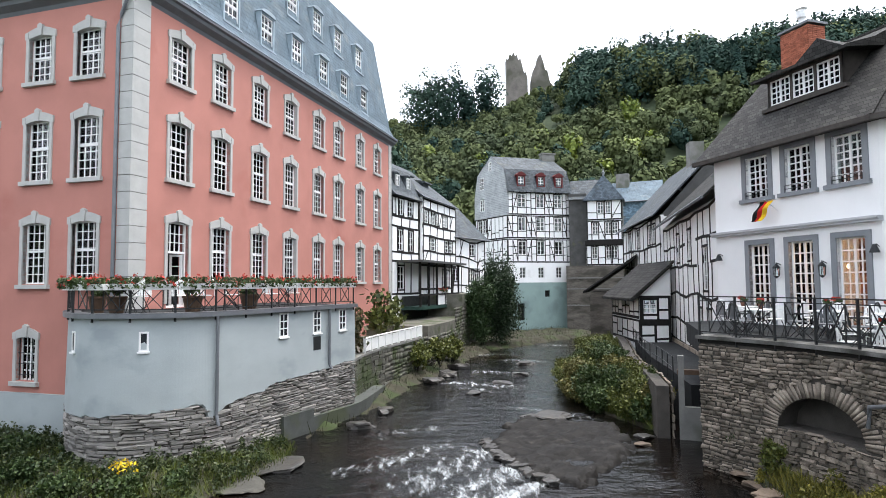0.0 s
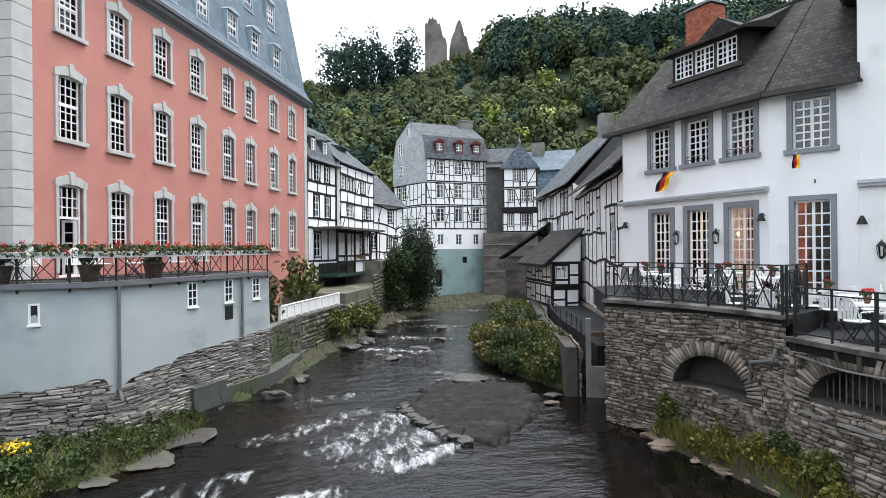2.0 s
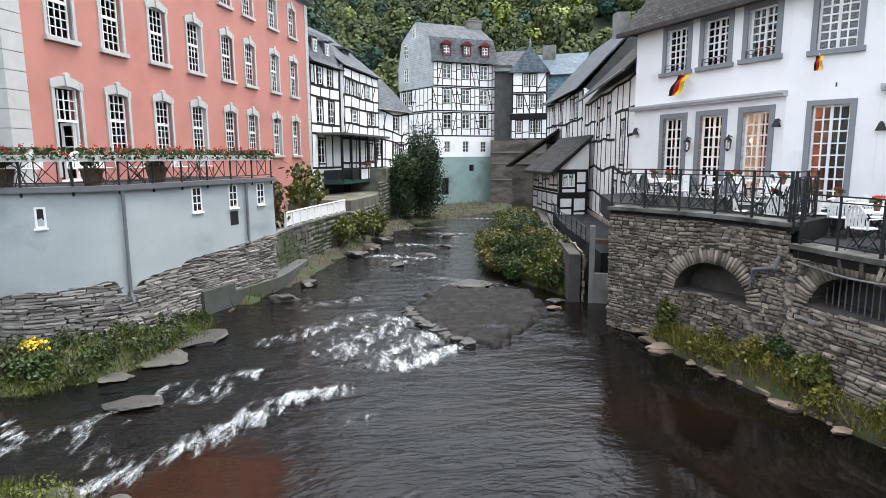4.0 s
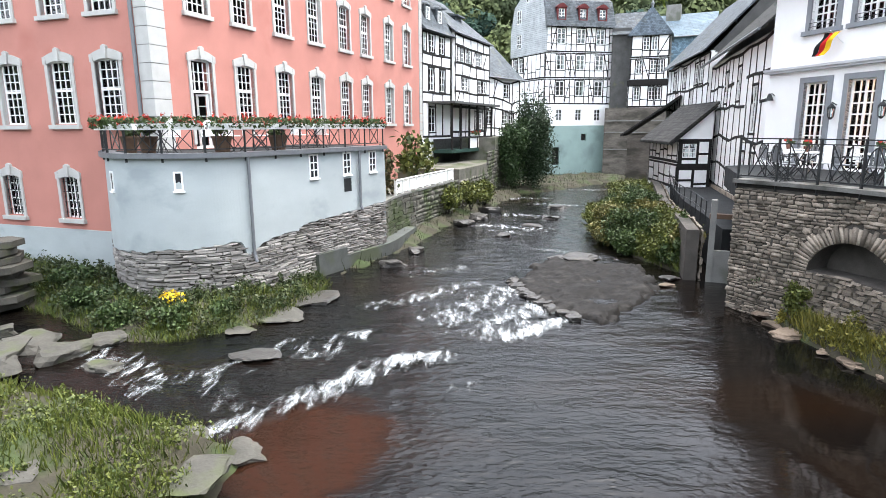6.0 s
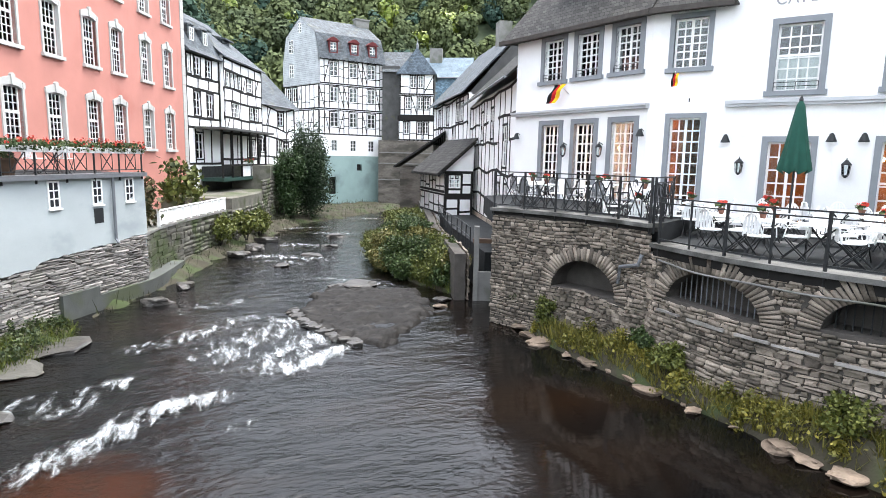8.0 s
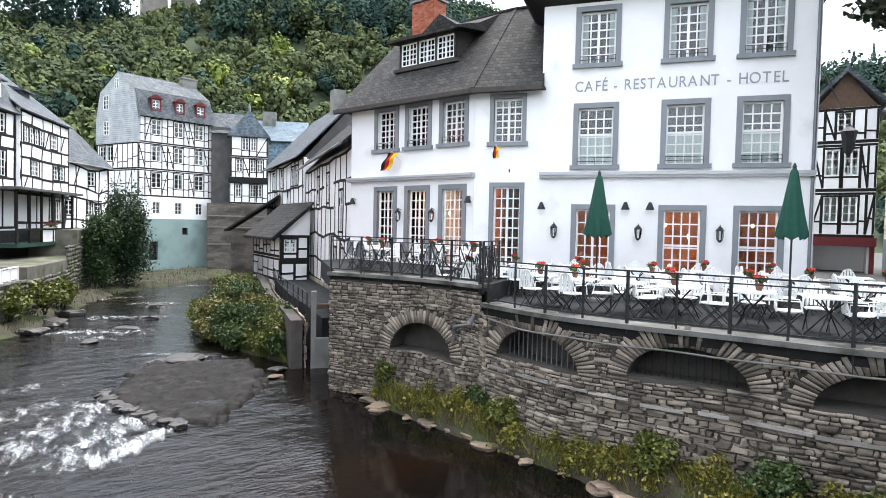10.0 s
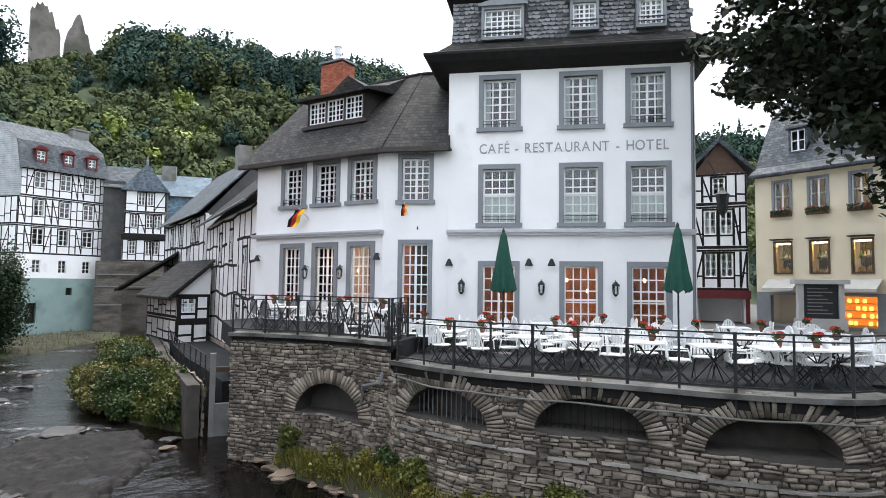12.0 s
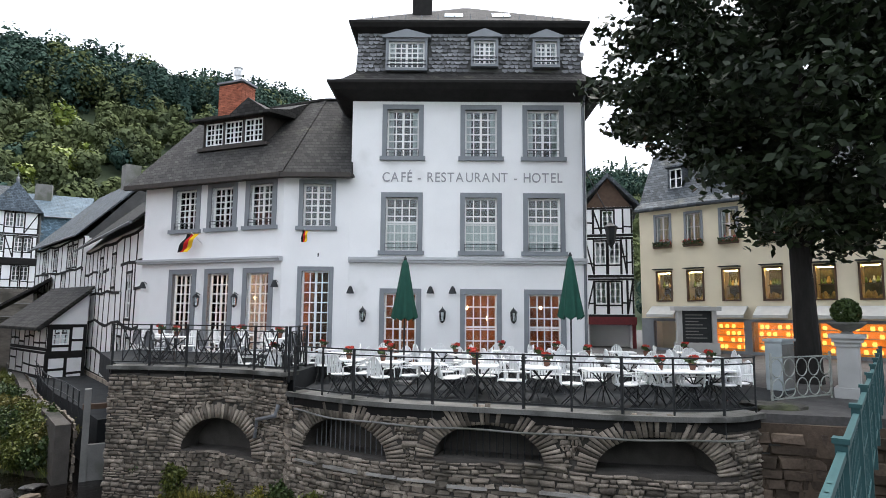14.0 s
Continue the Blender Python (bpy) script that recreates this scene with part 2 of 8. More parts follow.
def bar(bm, a, b, w, d=None, up=(0, 0, 1)):
    """A square bar from a to b, w across and d deep."""
    a, b = Vector(a), Vector(b)
    t = (b - a).normalized()
    s = t.cross(Vector(up))
    s = s.normalized() if s.length > 1e-4 else Vector((1, 0, 0))
    u = s.cross(t).normalized()
    d = d or w
    vs = [bm.verts.new(p + s * i * w / 2 + u * j * d / 2) for p in (a, b) for i, j in ((-1, -1), (1, -1), (1, 1), (-1, 1))]
    for f in ((3, 2, 1, 0), (4, 5, 6, 7), (0, 1, 5, 4), (1, 2, 6, 5), (2, 3, 7, 6), (3, 0, 4, 7)):
        bm.faces.new([vs[i] for i in f])


def tube(bm, pts, r0, r1=None, seg=8):
    r1 = r0 if r1 is None else r1
    pts = [Vector(p) for p in pts]
    rings = []
    for i, p in enumerate(pts):
        t = (pts[min(i + 1, len(pts) - 1)] - pts[max(i - 1, 0)]).normalized()
        s = t.cross(Vector((0, 0, 1)) if abs(t.z) < 0.95 else Vector((1, 0, 0))).normalized()
        u = s.cross(t)
        r = r0 + (r1 - r0) * i / max(1, len(pts) - 1)
        rings.append([bm.verts.new(p + (s * math.cos(k * math.tau / seg) + u * math.sin(k * math.tau / seg)) * r) for k in range(seg)])
    for a, b in zip(rings, rings[1:]):
        for k in range(seg):
            bm.faces.new((a[k], b[k], b[(k + 1) % seg], a[(k + 1) % seg]))
    bm.faces.new(rings[0])
    bm.faces.new(rings[-1][::-1])


def lathe(bm, prof, seg=16, at=(0, 0, 0)):
    """Turns a list of (radius, height) round the upright axis."""
    rings = [[bm.verts.new((at[0] + max(r, 0.0005) * math.cos(k * math.tau / seg), at[1] + max(r, 0.0005) * math.sin(k * math.tau / seg), at[2] + z)) for k in range(seg)] for r, z in prof]
    for a, b in zip(rings, rings[1:]):
        for k in range(seg):
            bm.faces.new((a[k], a[(k + 1) % seg], b[(k + 1) % seg], b[k]))
    bm.faces.new(rings[0][::-1])
    bm.faces.new(rings[-1])


def prism(bm, poly, a, b, axis="y"):
    """Extrudes a polygon of pairs from a to b: axis y takes (x, z), x takes (y, z), z takes (x, y)."""
    def at(p, d):
        return {"y": (p[0], d, p[1]), "x": (d, p[0], p[1]), "z": (p[0], p[1], d)}[axis]
    lo, hi = [bm.verts.new(at(p, a)) for p in poly], [bm.verts.new(at(p, b)) for p in poly]
    bm.faces.new(lo)
    bm.faces.new(hi[::-1])
    for i in range(len(poly)):
        j = (i + 1) % len(poly)
        bm.faces.new((lo[j], lo[i], hi[i], hi[j]))


def part(name, bm, material, parent=None, label="", m=None, smooth=False):
    me = bpy.data.meshes.new(name)
    bmesh.ops.recalc_face_normals(bm, faces=bm.faces)
    bm.to_mesh(me)
    bm.free()
    me.materials.append(material)
    if smooth:
        me.shade_smooth()
    ob = new(name, me)
    if parent is not None:
        ob.parent = parent
    if m is not None:
        ob.matrix_local = m
    if label:
        ob["label"] = label
    return ob


def again(ob, parent, m):
    """Another object on the same mesh, with its parts."""
    o = new(ob.name.split(".")[0], ob.data)
    o.parent, o.matrix_local = parent, m
    if "label" in ob:
        o["label"] = ob["label"]
    for c in ob.children:
        again(c, o, c.matrix_local.copy())
    return o


def thing(name, m, label, category, group="", kind=""):
    ob = new(name)
    ob.matrix_world = m
    return tagged(ob, label, category, group, kind)


def front(ax, ay, bx, by, z=0.0):
    """The frame of a wall from a to b, as seen from outside from its left to its right end: x along, y into the house, z up."""
    return pose(ax, ay, z, 0, 0, math.degrees(math.atan2(by - ay, bx - ax))), math.hypot(bx - ax, by - ay)


def holed(bm, x0, x1, z0, z1, t, holes, y=0.0, m=None):
    """A wall in one piece, with right-angled openings (x0, x1, z0, z1) that go through it."""
    clamp = lambda v, a, b: round(min(max(v, a), b), 4)
    xs = sorted({clamp(v, x0, x1) for v in (x0, x1, *(h[i] for h in holes for i in (0, 1)))})
    zs = sorted({clamp(v, z0, z1) for v in (z0, z1, *(h[i] for h in holes for i in (2, 3)))})
    made = {}
    def v(i, k, d):
        if (i, k, d) not in made:
            p = Vector((xs[i], y + t * d, zs[k]))
            made[i, k, d] = bm.verts.new(m @ p if m else p)
        return made[i, k, d]
    def solid(i, k):
        if not (0 <= i < len(xs) - 1 and 0 <= k < len(zs) - 1):
            return False
        cx, cz = (xs[i] + xs[i + 1]) / 2, (zs[k] + zs[k + 1]) / 2
        return not any(h[0] < cx < h[1] and h[2] < cz < h[3] for h in holes)
    for i in range(len(xs) - 1):
        for k in range(len(zs) - 1):
            if not solid(i, k):
                continue
            for d in (0, 1):
                bm.faces.new((v(i, k, d), v(i + 1, k, d), v(i + 1, k + 1, d), v(i, k + 1, d)))
            for a, b, c, e in ((i - 1, k, (i, k), (i, k + 1)), (i + 1, k, (i + 1, k), (i + 1, k + 1)), (i, k - 1, (i, k), (i + 1, k)), (i, k + 1, (i, k + 1), (i + 1, k + 1))):
                if not solid(a, b):
                    bm.faces.new((v(*c, 0), v(*e, 0), v(*e, 1), v(*c, 1)))


def ring(bm, x0, x1, z0, z1, w, y0, y1):
    """A rectangular frame, w wide inwards."""
    box(bm, x0, x0 + w, y0, y1, z0, z1)
    box(bm, x1 - w, x1, y0, y1, z0, z1)
    box(bm, x0 + w, x1 - w, y0, y1, z0, z0 + w)
    box(bm, x0 + w, x1 - w, y0, y1, z1 - w, z1)


def muntins(bm, x0, x1, z0, z1, nx, nz, w, y0, y1):
    for i in range(1, nx):
        x = x0 + (x1 - x0) * i / nx
        box(bm, x - w / 2, x + w / 2, y0, y1, z0, z1)
    for i in range(1, nz):
        z = z0 + (z1 - z0) * i / nz
        box(bm, x0, x1, y0 + 0.003, y1 - 0.003, z - w / 2, z + w / 2)


CURTAIN = mat("net_curtain", (0.62, 0.62, 0.60), 0.9, 3, 0.12, 0, 30, warp=(6, 6, 0.3))
MADE = {}


def window(parent, x, z, w, h, nx=4, nz=6, casement=2, bar_w=0.035, curtain=0, y=0.09, glass=None, paint=None):
    """A glazed window, its lower middle at x, z in the wall's frame, set back by y: frame, glazing bars, pane, and a curtain behind."""
    key = (w, h, nx, nz, casement, bar_w, curtain, glass, paint)
    if key in MADE:
        return again(MADE[key], parent, pose(x, y, z))
    paint = paint or SASH
    bm = bmesh.new()
    f = 0.055
    ring(bm, -w / 2, w / 2, 0, h, f, 0, 0.07)
    win = part("window", bm, paint, parent, m=pose(x, y, z))
    bm = bmesh.new()
    if casement == 2:
        box(bm, -0.04, 0.04, 0.005, 0.06, f, h - f)
    elif casement == 1:
        box(bm, -w / 2 + f, w / 2 - f, -0.005, 0.06, h * 0.52, h * 0.52 + 0.07)
    muntins(bm, -w / 2 + f, w / 2 - f, f, h - f, nx, nz, bar_w, 0.012, 0.045)
    part("sash", bm, paint, win)
    bm = bmesh.new()
    box(bm, -w / 2 + f, w / 2 - f, 0.026, 0.032, f, h - f)
    part("pane", bm, glass or GLASS, win).visible_shadow = False
    if curtain:
        bm = bmesh.new()
        n = 24
        for a, b in ([(-0.5, 0.5)] if curtain == 1 else [(-0.5, -0.3), (0.3, 0.5)]):
            top = h * (0.55 if curtain == 1 else 0.97)
            vs = [(bm.verts.new((w * (a + (b - a) * i / n), 0.13 + 0.018 * math.sin(i * 2.1), 0.05)), bm.verts.new((w * (a + (b - a) * i / n), 0.13 + 0.012 * math.sin(i * 2.1 + 0.4), top))) for i in range(n + 1)]
            for p, q in zip(vs, vs[1:]):
                bm.faces.new((p[0], q[0], q[1], p[1]))
        part("curtain", bm, CURTAIN, win)
    MADE[key] = win
    return win

def cloud(verts, faces, name, material, parent=None):
    """A mesh out of arrays of places and four-cornered faces."""
    me = bpy.data.meshes.new(name)
    n, f = len(verts), len(faces)
    me.vertices.add(n)
    me.vertices.foreach_set("co", np.asarray(verts, np.float32).ravel())
    me.loops.add(4 * f)
    me.loops.foreach_set("vertex_index", np.asarray(faces, np.int32).ravel())
    me.polygons.add(f)
    me.polygons.foreach_set("loop_start", np.arange(0, 4 * f, 4, dtype=np.int32))
    me.update(calc_edges=True)
    me.materials.append(material)
    ob = new(name, me)
    if parent is not None:
        ob.parent = parent
    return ob


def leaves(at, size, rng, flat=0.0, long=1.5):
    """Pointed leaf quads round the places given, each turned its own way."""
    n = len(at)
    size = np.broadcast_to(np.asarray(size, float), (n,))[:, None]
    a = rng.normal(size=(n, 3))
    a[:, 2] *= 1 - flat
    a /= np.linalg.norm(a, axis=1)[:, None] + 1e-9
    b = rng.normal(size=(n, 3))
    b = np.cross(a, b)
    b /= np.linalg.norm(b, axis=1)[:, None] + 1e-9
    s = size * rng.uniform(0.7, 1.3, (n, 1))
    v = np.stack([at - a * s * long / 2, at + b * s * 0.5 + a * s * 0.08, at + a * s * long / 2, at - b * s * 0.5 + a * s * 0.08], 1).reshape(-1, 3)
    return v, np.arange(4 * n).reshape(n, 4)


def blobs(rng, centre, radii, n, clumps=9, shell=0.75):
    """Places for n leaves in a crown of uneven clumps."""
    d = rng.normal(size=(clumps, 3))
    d /= np.linalg.norm(d, axis=1)[:, None]
    c = d * rng.uniform(0.35, 0.8, (clumps, 1))
    r = rng.uniform(0.28, 0.5, clumps)
    k = rng.integers(0, clumps, n)
    e = rng.normal(size=(n, 3))
    e /= np.linalg.norm(e, axis=1)[:, None]
    p = c[k] + e * (r[k] * rng.uniform(shell, 1.0, n))[:, None]
    return p * np.asarray(radii) + np.asarray(centre)


def crown(rng, centre, radii, n, clumps=10):
    """Places for n leaves on uneven clumps, and the way each one faces."""
    d = rng.normal(size=(clumps, 3))
    d /= np.linalg.norm(d, axis=1)[:, None]
    c = d * rng.uniform(0.2, 0.7, (clumps, 1))
    r = rng.uniform(0.30, 0.52, clumps)
    k = rng.integers(0, clumps, n)
    e = rng.normal(size=(n, 3))
    e[:, 2] += 0.35
    e /= np.linalg.norm(e, axis=1)[:, None]
    p = c[k] + e * (r[k] * rng.uniform(0.82, 1.06, n))[:, None]
    return p * np.asarray(radii) + np.asarray(centre), e


def facing_leaves(at, way, size, rng, loose=0.22):
    """Broad leaf sprays that face outwards from their clump, a little loosely."""
    n = len(at)
    w = way + rng.normal(0, loose, (n, 3))
    w /= np.linalg.norm(w, axis=1)[:, None]
    a = np.cross(w, rng.normal(size=(n, 3)))
    a /= np.linalg.norm(a, axis=1)[:, None] + 1e-9
    b = np.cross(w, a)
    s = (np.broadcast_to(np.asarray(size, float), (n,)) * rng.uniform(0.6, 1.35, n))[:, None]
    v = np.stack([at - a * s * 0.62, at + b * s * 0.5 - w * s * 0.12, at + a * s * 0.62, at - b * s * 0.5 - w * s * 0.12], 1).reshape(-1, 3)
    return v, np.arange(4 * n).reshape(n, 4)


def shrub(name, centre, radii, n, size, material, label, seed, category="shrub", stems=4):
    rng = np.random.default_rng(seed)
    x, y, z = centre
    base = z - radii[2]
    ob = thing(name, pose(x, y, base), label, category)
    bm = bmesh.new()
    for i in range(stems):
        a = i * math.tau / stems + 0.5
        tube(bm, [(0.05 * math.cos(a), 0.05 * math.sin(a), -0.25), (radii[0] * 0.25 * math.cos(a), radii[1] * 0.25 * math.sin(a), radii[2] * 0.7), (radii[0] * 0.5 * math.cos(a), radii[1] * 0.5 * math.sin(a), radii[2] * 1.3)], 0.03, 0.008, 5)
    part("stem", bm, BARK, ob)
    p = blobs(rng, (0, 0, radii[2]), radii, n, 20, 0.25)
    p = p + rng.normal(0, 0.09, p.shape) * np.asarray(radii) * (rng.random((n, 1)) < 0.5)
    v, f = leaves(p, size * rng.uniform(0.6, 1.3, n), rng)
    cloud(v, f, "foliage", material, ob)
    return ob


def flower_box(parent, x, y, z, w, rng, box_mat=None):
    """A window box of geraniums, a part of what it hangs on."""
    bm = bmesh.new()
    prism(bm, [(-0.07, 0.0), (0.07, 0.0), (0.1, 0.17), (-0.1, 0.17)], -w / 2, w / 2, "x")
    b = part("flower_box", bm, box_mat or WHITE_METAL, parent, m=pose(x, y, z))
    p = rng.uniform((-w / 2, -0.19, 0.06), (w / 2, 0.18, 0.34), (int(300 * w), 3))
    v, f = leaves(p, 0.07, rng)
    cloud(v, f, "leaves", LEAF, b)
    p = np.repeat(rng.uniform((-w / 2, -0.2, 0.14), (w / 2, 0.18, 0.42), (int(13 * w), 3)), 9, 0) + rng.normal(0, 0.035, (int(13 * w) * 9, 3))
    v, f = leaves(p, 0.055, rng, long=1.0)
    cloud(v, f, "blossom", BLOOM_RED, b)
    return b


def lantern(m, label):
    ob = thing("wall_lantern", m, label, "lamp", "wall lanterns")
    bm = bmesh.new()
    bar(bm, (0, 0, 0.12), (0, -0.2, 0.2), 0.025)
    bar(bm, (0, -0.2, 0.2), (0, -0.2, 0.12), 0.02)
    part("bracket", bm, IRON, ob)
    bm = bmesh.new()
    lathe(bm, [(0.03, 0.16), (0.13, 0.04), (0.12, 0.02)], 6, (0, -0.2, 0))
    lathe(bm, [(0.085, -0.26), (0.06, -0.3), (0.02, -0.34)], 6, (0, -0.2, 0))
    for k in range(6):
        a = k * math.tau / 6
        bar(bm, (0.115 * math.cos(a), -0.2 + 0.115 * math.sin(a), 0.03), (0.085 * math.cos(a), -0.2 + 0.085 * math.sin(a), -0.26), 0.016)
    part("cage", bm, IRON, ob)
    bm = bmesh.new()
    lathe(bm, [(0.075, -0.25), (0.1, 0.02)], 6, (0, -0.2, 0))
    part("lantern_glass", bm, GLASS, ob)
    return ob


def spot_lamp(m):
    ob = thing("wall_lamp", m, "small dark cone-shaded lamp on a white wall", "lamp", "cone-shaded wall lamps")
    bm = bmesh.new()
    tube(bm, [(0, 0, 0.05), (0, -0.12, 0.12), (0, -0.2, 0.1)], 0.015, seg=6)
    part("arm", bm, IRON, ob)
    bm = bmesh.new()
    lathe(bm, [(0.03, 0.12), (0.06, 0.08), (0.14, -0.12), (0.13, -0.13)], 12, (0, -0.2, 0))
    part("shade", bm, IRON, ob)
    return ob

# ---- white hotel: the tall block ----
def room(parent, x0, x1, y0, y1, z0, z1, material, lamps):
    """A lit room behind the ground-floor windows, with bulbs hanging in it."""
    bm = bmesh.new()
    box(bm, x0, x1, y1, y1 + 0.1, z0, z1)
    box(bm, x0, x1, y0, y1, z1, z1 + 0.1)
    box(bm, x0 - 0.1, x0, y0, y1, z0, z1)
    box(bm, x1, x1 + 0.1, y0, y1, z0, z1)
    box(bm, x0, x1, y0, y1, z0 - 0.1, z0)
    part("room", bm, material, parent)
    for x, y, z in lamps:
        bm = bmesh.new()
        lathe(bm, [(0.01, -0.07), (0.045, -0.03), (0.05, 0.01), (0.025, 0.06)], 10, (x, y, z))
        part("bulb", bm, BULB, parent)


def hotel_surround(parent, x0, x1, z0, z1, sill=True, w=0.17):
    bm = bmesh.new()
    prism(bm, [(x0 - w, z0), (x0 - w, z1 + w), (x1 + w, z1 + w), (x1 + w, z0), (x1, z0), (x1, z1), (x0, z1), (x0, z0)], -0.05, 0.1)
    part("surround", bm, WINDOW_GREY, parent)
    if sill:
        bm = bmesh.new()
        box(bm, x0 - w - 0.07, x1 + w + 0.07, -0.13, 0.1, z0 - 0.14, z0)
        part("sill", bm, WINDOW_GREY, parent)


def guard_rail(parent, x0, x1, z):
    bm = bmesh.new()
    for d in (0.12, 0.24):
        tube(bm, [(x0, -0.07, z + d), (x1, -0.07, z + d)], 0.011, seg=5)
    for x in (x0, (x0 + x1) / 2, x1):
        tube(bm, [(x, -0.07, z), (x, -0.07, z + 0.25)], 0.009, seg=5)
    part("guard_rail", bm, IRON, parent)


hotel_m, HL = front(14.18, 15.24, 19.32, 8.73)
hotel = thing("hotel", hotel_m, "tall white plastered hotel with slate mansard and grey window surrounds", "building")
COLS = (1.81, 4.59, 6.80)
holes = []
for c in COLS:
    holes += [(c - 0.565, c + 0.565, 7.22, 9.12), (c - 0.565, c + 0.565, 10.58, 12.31), (c - 0.55, c + 0.55, 3.3, 5.74)]
bm = bmesh.new()
holed(bm, 0, HL, 0.5, 12.75, 0.35, holes)
part("front_wall", bm, WHITE, hotel)
bm = bmesh.new()
prism(bm, [(0, 0.35), (0.35, 0.35), (0.35, 9.65), (HL - 0.35, 9.65), (HL - 0.35, 0.35), (HL, 0.35), (HL, 10), (0, 10)], 0.5, 12.75, "z")
part("wall", bm, WHITE, hotel)
bm = bmesh.new()
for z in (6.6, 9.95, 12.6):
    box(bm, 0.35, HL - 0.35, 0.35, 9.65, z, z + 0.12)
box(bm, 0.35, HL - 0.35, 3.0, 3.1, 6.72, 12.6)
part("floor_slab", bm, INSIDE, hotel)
room(hotel, 0.5, HL - 0.5, 0.36, 5.0, 3.2, 6.4, ROOM, [(1.6, 1.5, 5.2), (4.9, 1.3, 4.9), (4.2, 2.6, 5.3), (6.9, 1.6, 5.3), (2.9, 3.0, 5.4)])
lit = new("room_lamp", bpy.data.lights.new("room_lamp", "POINT"))
lit.data.energy, lit.data.color, lit.data.shadow_soft_size = 60, (1.0, 0.60, 0.28), 0.15
lit.matrix_world = hotel_m @ pose(4.2, 2.4, 5.7)
for i, h in enumerate(holes):
    up = h[2] > 6
    hotel_surround(hotel, *h, sill=up)
    c = (h[0] + h[1]) / 2
    if up:
        window(hotel, c, h[2], 1.13, h[3] - h[2], 4, 6, 1 if h[2] < 9 else 2, 0.04, curtain=1 if h[2] < 9 else 2, y=0.12)
        guard_rail(hotel, h[0], h[1], h[2])
    else:
        window(hotel, c, h[2], 1.1, 2.44, 4, 6, 2 if c < 2 else 1, 0.045, y=0.12)
# mansard with bell-cast eaves and an upper hipped roof
def hip_rings(prof, w, d):
    bm = bmesh.new()
    rings = [[bm.verts.new(p) for p in ((o, o, z), (w - o, o, z), (w - o, d - o, z), (o, d - o, z))] for o, z in prof]
    for a, b in zip(rings, rings[1:]):
        for k in range(4):
            bm.faces.new((a[k], a[(k + 1) % 4], b[(k + 1) % 4], b[k]))
    bm.faces.new(rings[0])
    bm.faces.new(rings[-1])
    return bm
part("eaves_board", hip_rings([(0.02, 12.60), (-0.62, 12.82), (-0.80, 13.02), (-0.80, 13.10), (-0.72, 13.12)], HL, 10), TIMBER, hotel)
part("mansard_skirt", hip_rings([(-0.74, 13.10), (-0.35, 13.32), (0.0, 13.66), (0.06, 13.74), (0.3, 13.75)], HL, 10), ROOF_OLD, hotel)
mans = part("mansard", hip_rings([(0.06, 13.70), (0.14, 15.30), (0.3, 15.31)], HL, 10), DARK_SLATE, hotel)
part("cornice", hip_rings([(0.12, 15.22), (-0.12, 15.36), (-0.2, 15.5), (-0.2, 15.58), (0.0, 15.62)], HL, 10), TIMBER, hotel)
part("upper_roof", hip_rings([(-0.14, 15.60), (4.0, 18.3)], HL, 10), ROOF_OLD, hotel)
bm = bmesh.new()
box(bm, 2.0, 2.75, 1.4, 2.1, 15.6, 17.6)
part("chimney", bm, TIMBER, hotel)
for i in range(12):
    bm = bmesh.new()
    box(bm, 0.6 + i * 0.6, 0.63 + i * 0.6, 0.16, 0.2, 15.75, 15.95)
    part("snow_guard", bm, LEAD, hotel)
for x in (3.6, 5.4):
    bm = bmesh.new()
    box(bm, -0.35, 0.35, -0.02, 0.04, 0, 0.7)
    part("roof_light", bm, GLASS, hotel, "tilted roof light", pose(x, 0.75, 16.25, -57))
# irregular slates on the mansard's face
rng = np.random.default_rng(4)
bm = bmesh.new()
DORMERS = ((1.90, 1.30, 13.82, 1.00), (4.71, 0.78, 13.98, 0.88), (6.92, 0.78, 13.96, 0.88))
z = 13.74
while z < 15.2:
    x = 0.1
    h = 0.15
    while x < HL - 0.2:
        w = rng.uniform(0.13, 0.27)
        if not any(abs(x + w / 2 - c) < dw / 2 + 0.16 and z < z0 + dh + 0.3 for c, dw, z0, dh in DORMERS):
            o = 0.06 + (z - 13.7) * 0.05
            y = o - rng.uniform(0.02, 0.05)
            dz = rng.uniform(-0.02, 0.02)
            vs = [bm.verts.new(p) for p in ((x, y, z + 0.03 + dz), (x + w * 0.5, y - 0.004, z - 0.02 + dz), (x + w - 0.012, y, z + 0.02 + dz), (x + w - 0.012, o + 0.03, z + h + 0.05), (x, o + 0.03, z + h + 0.05))]
            bm.faces.new(vs)
        x += w
    z += h
tagged(part("slate_facing", bm, mat("mottled_slates", (0.17, 0.175, 0.18), 0.5, 3, 0.3, 0.2, 40, rand=0.55), hotel), kind="stuff")
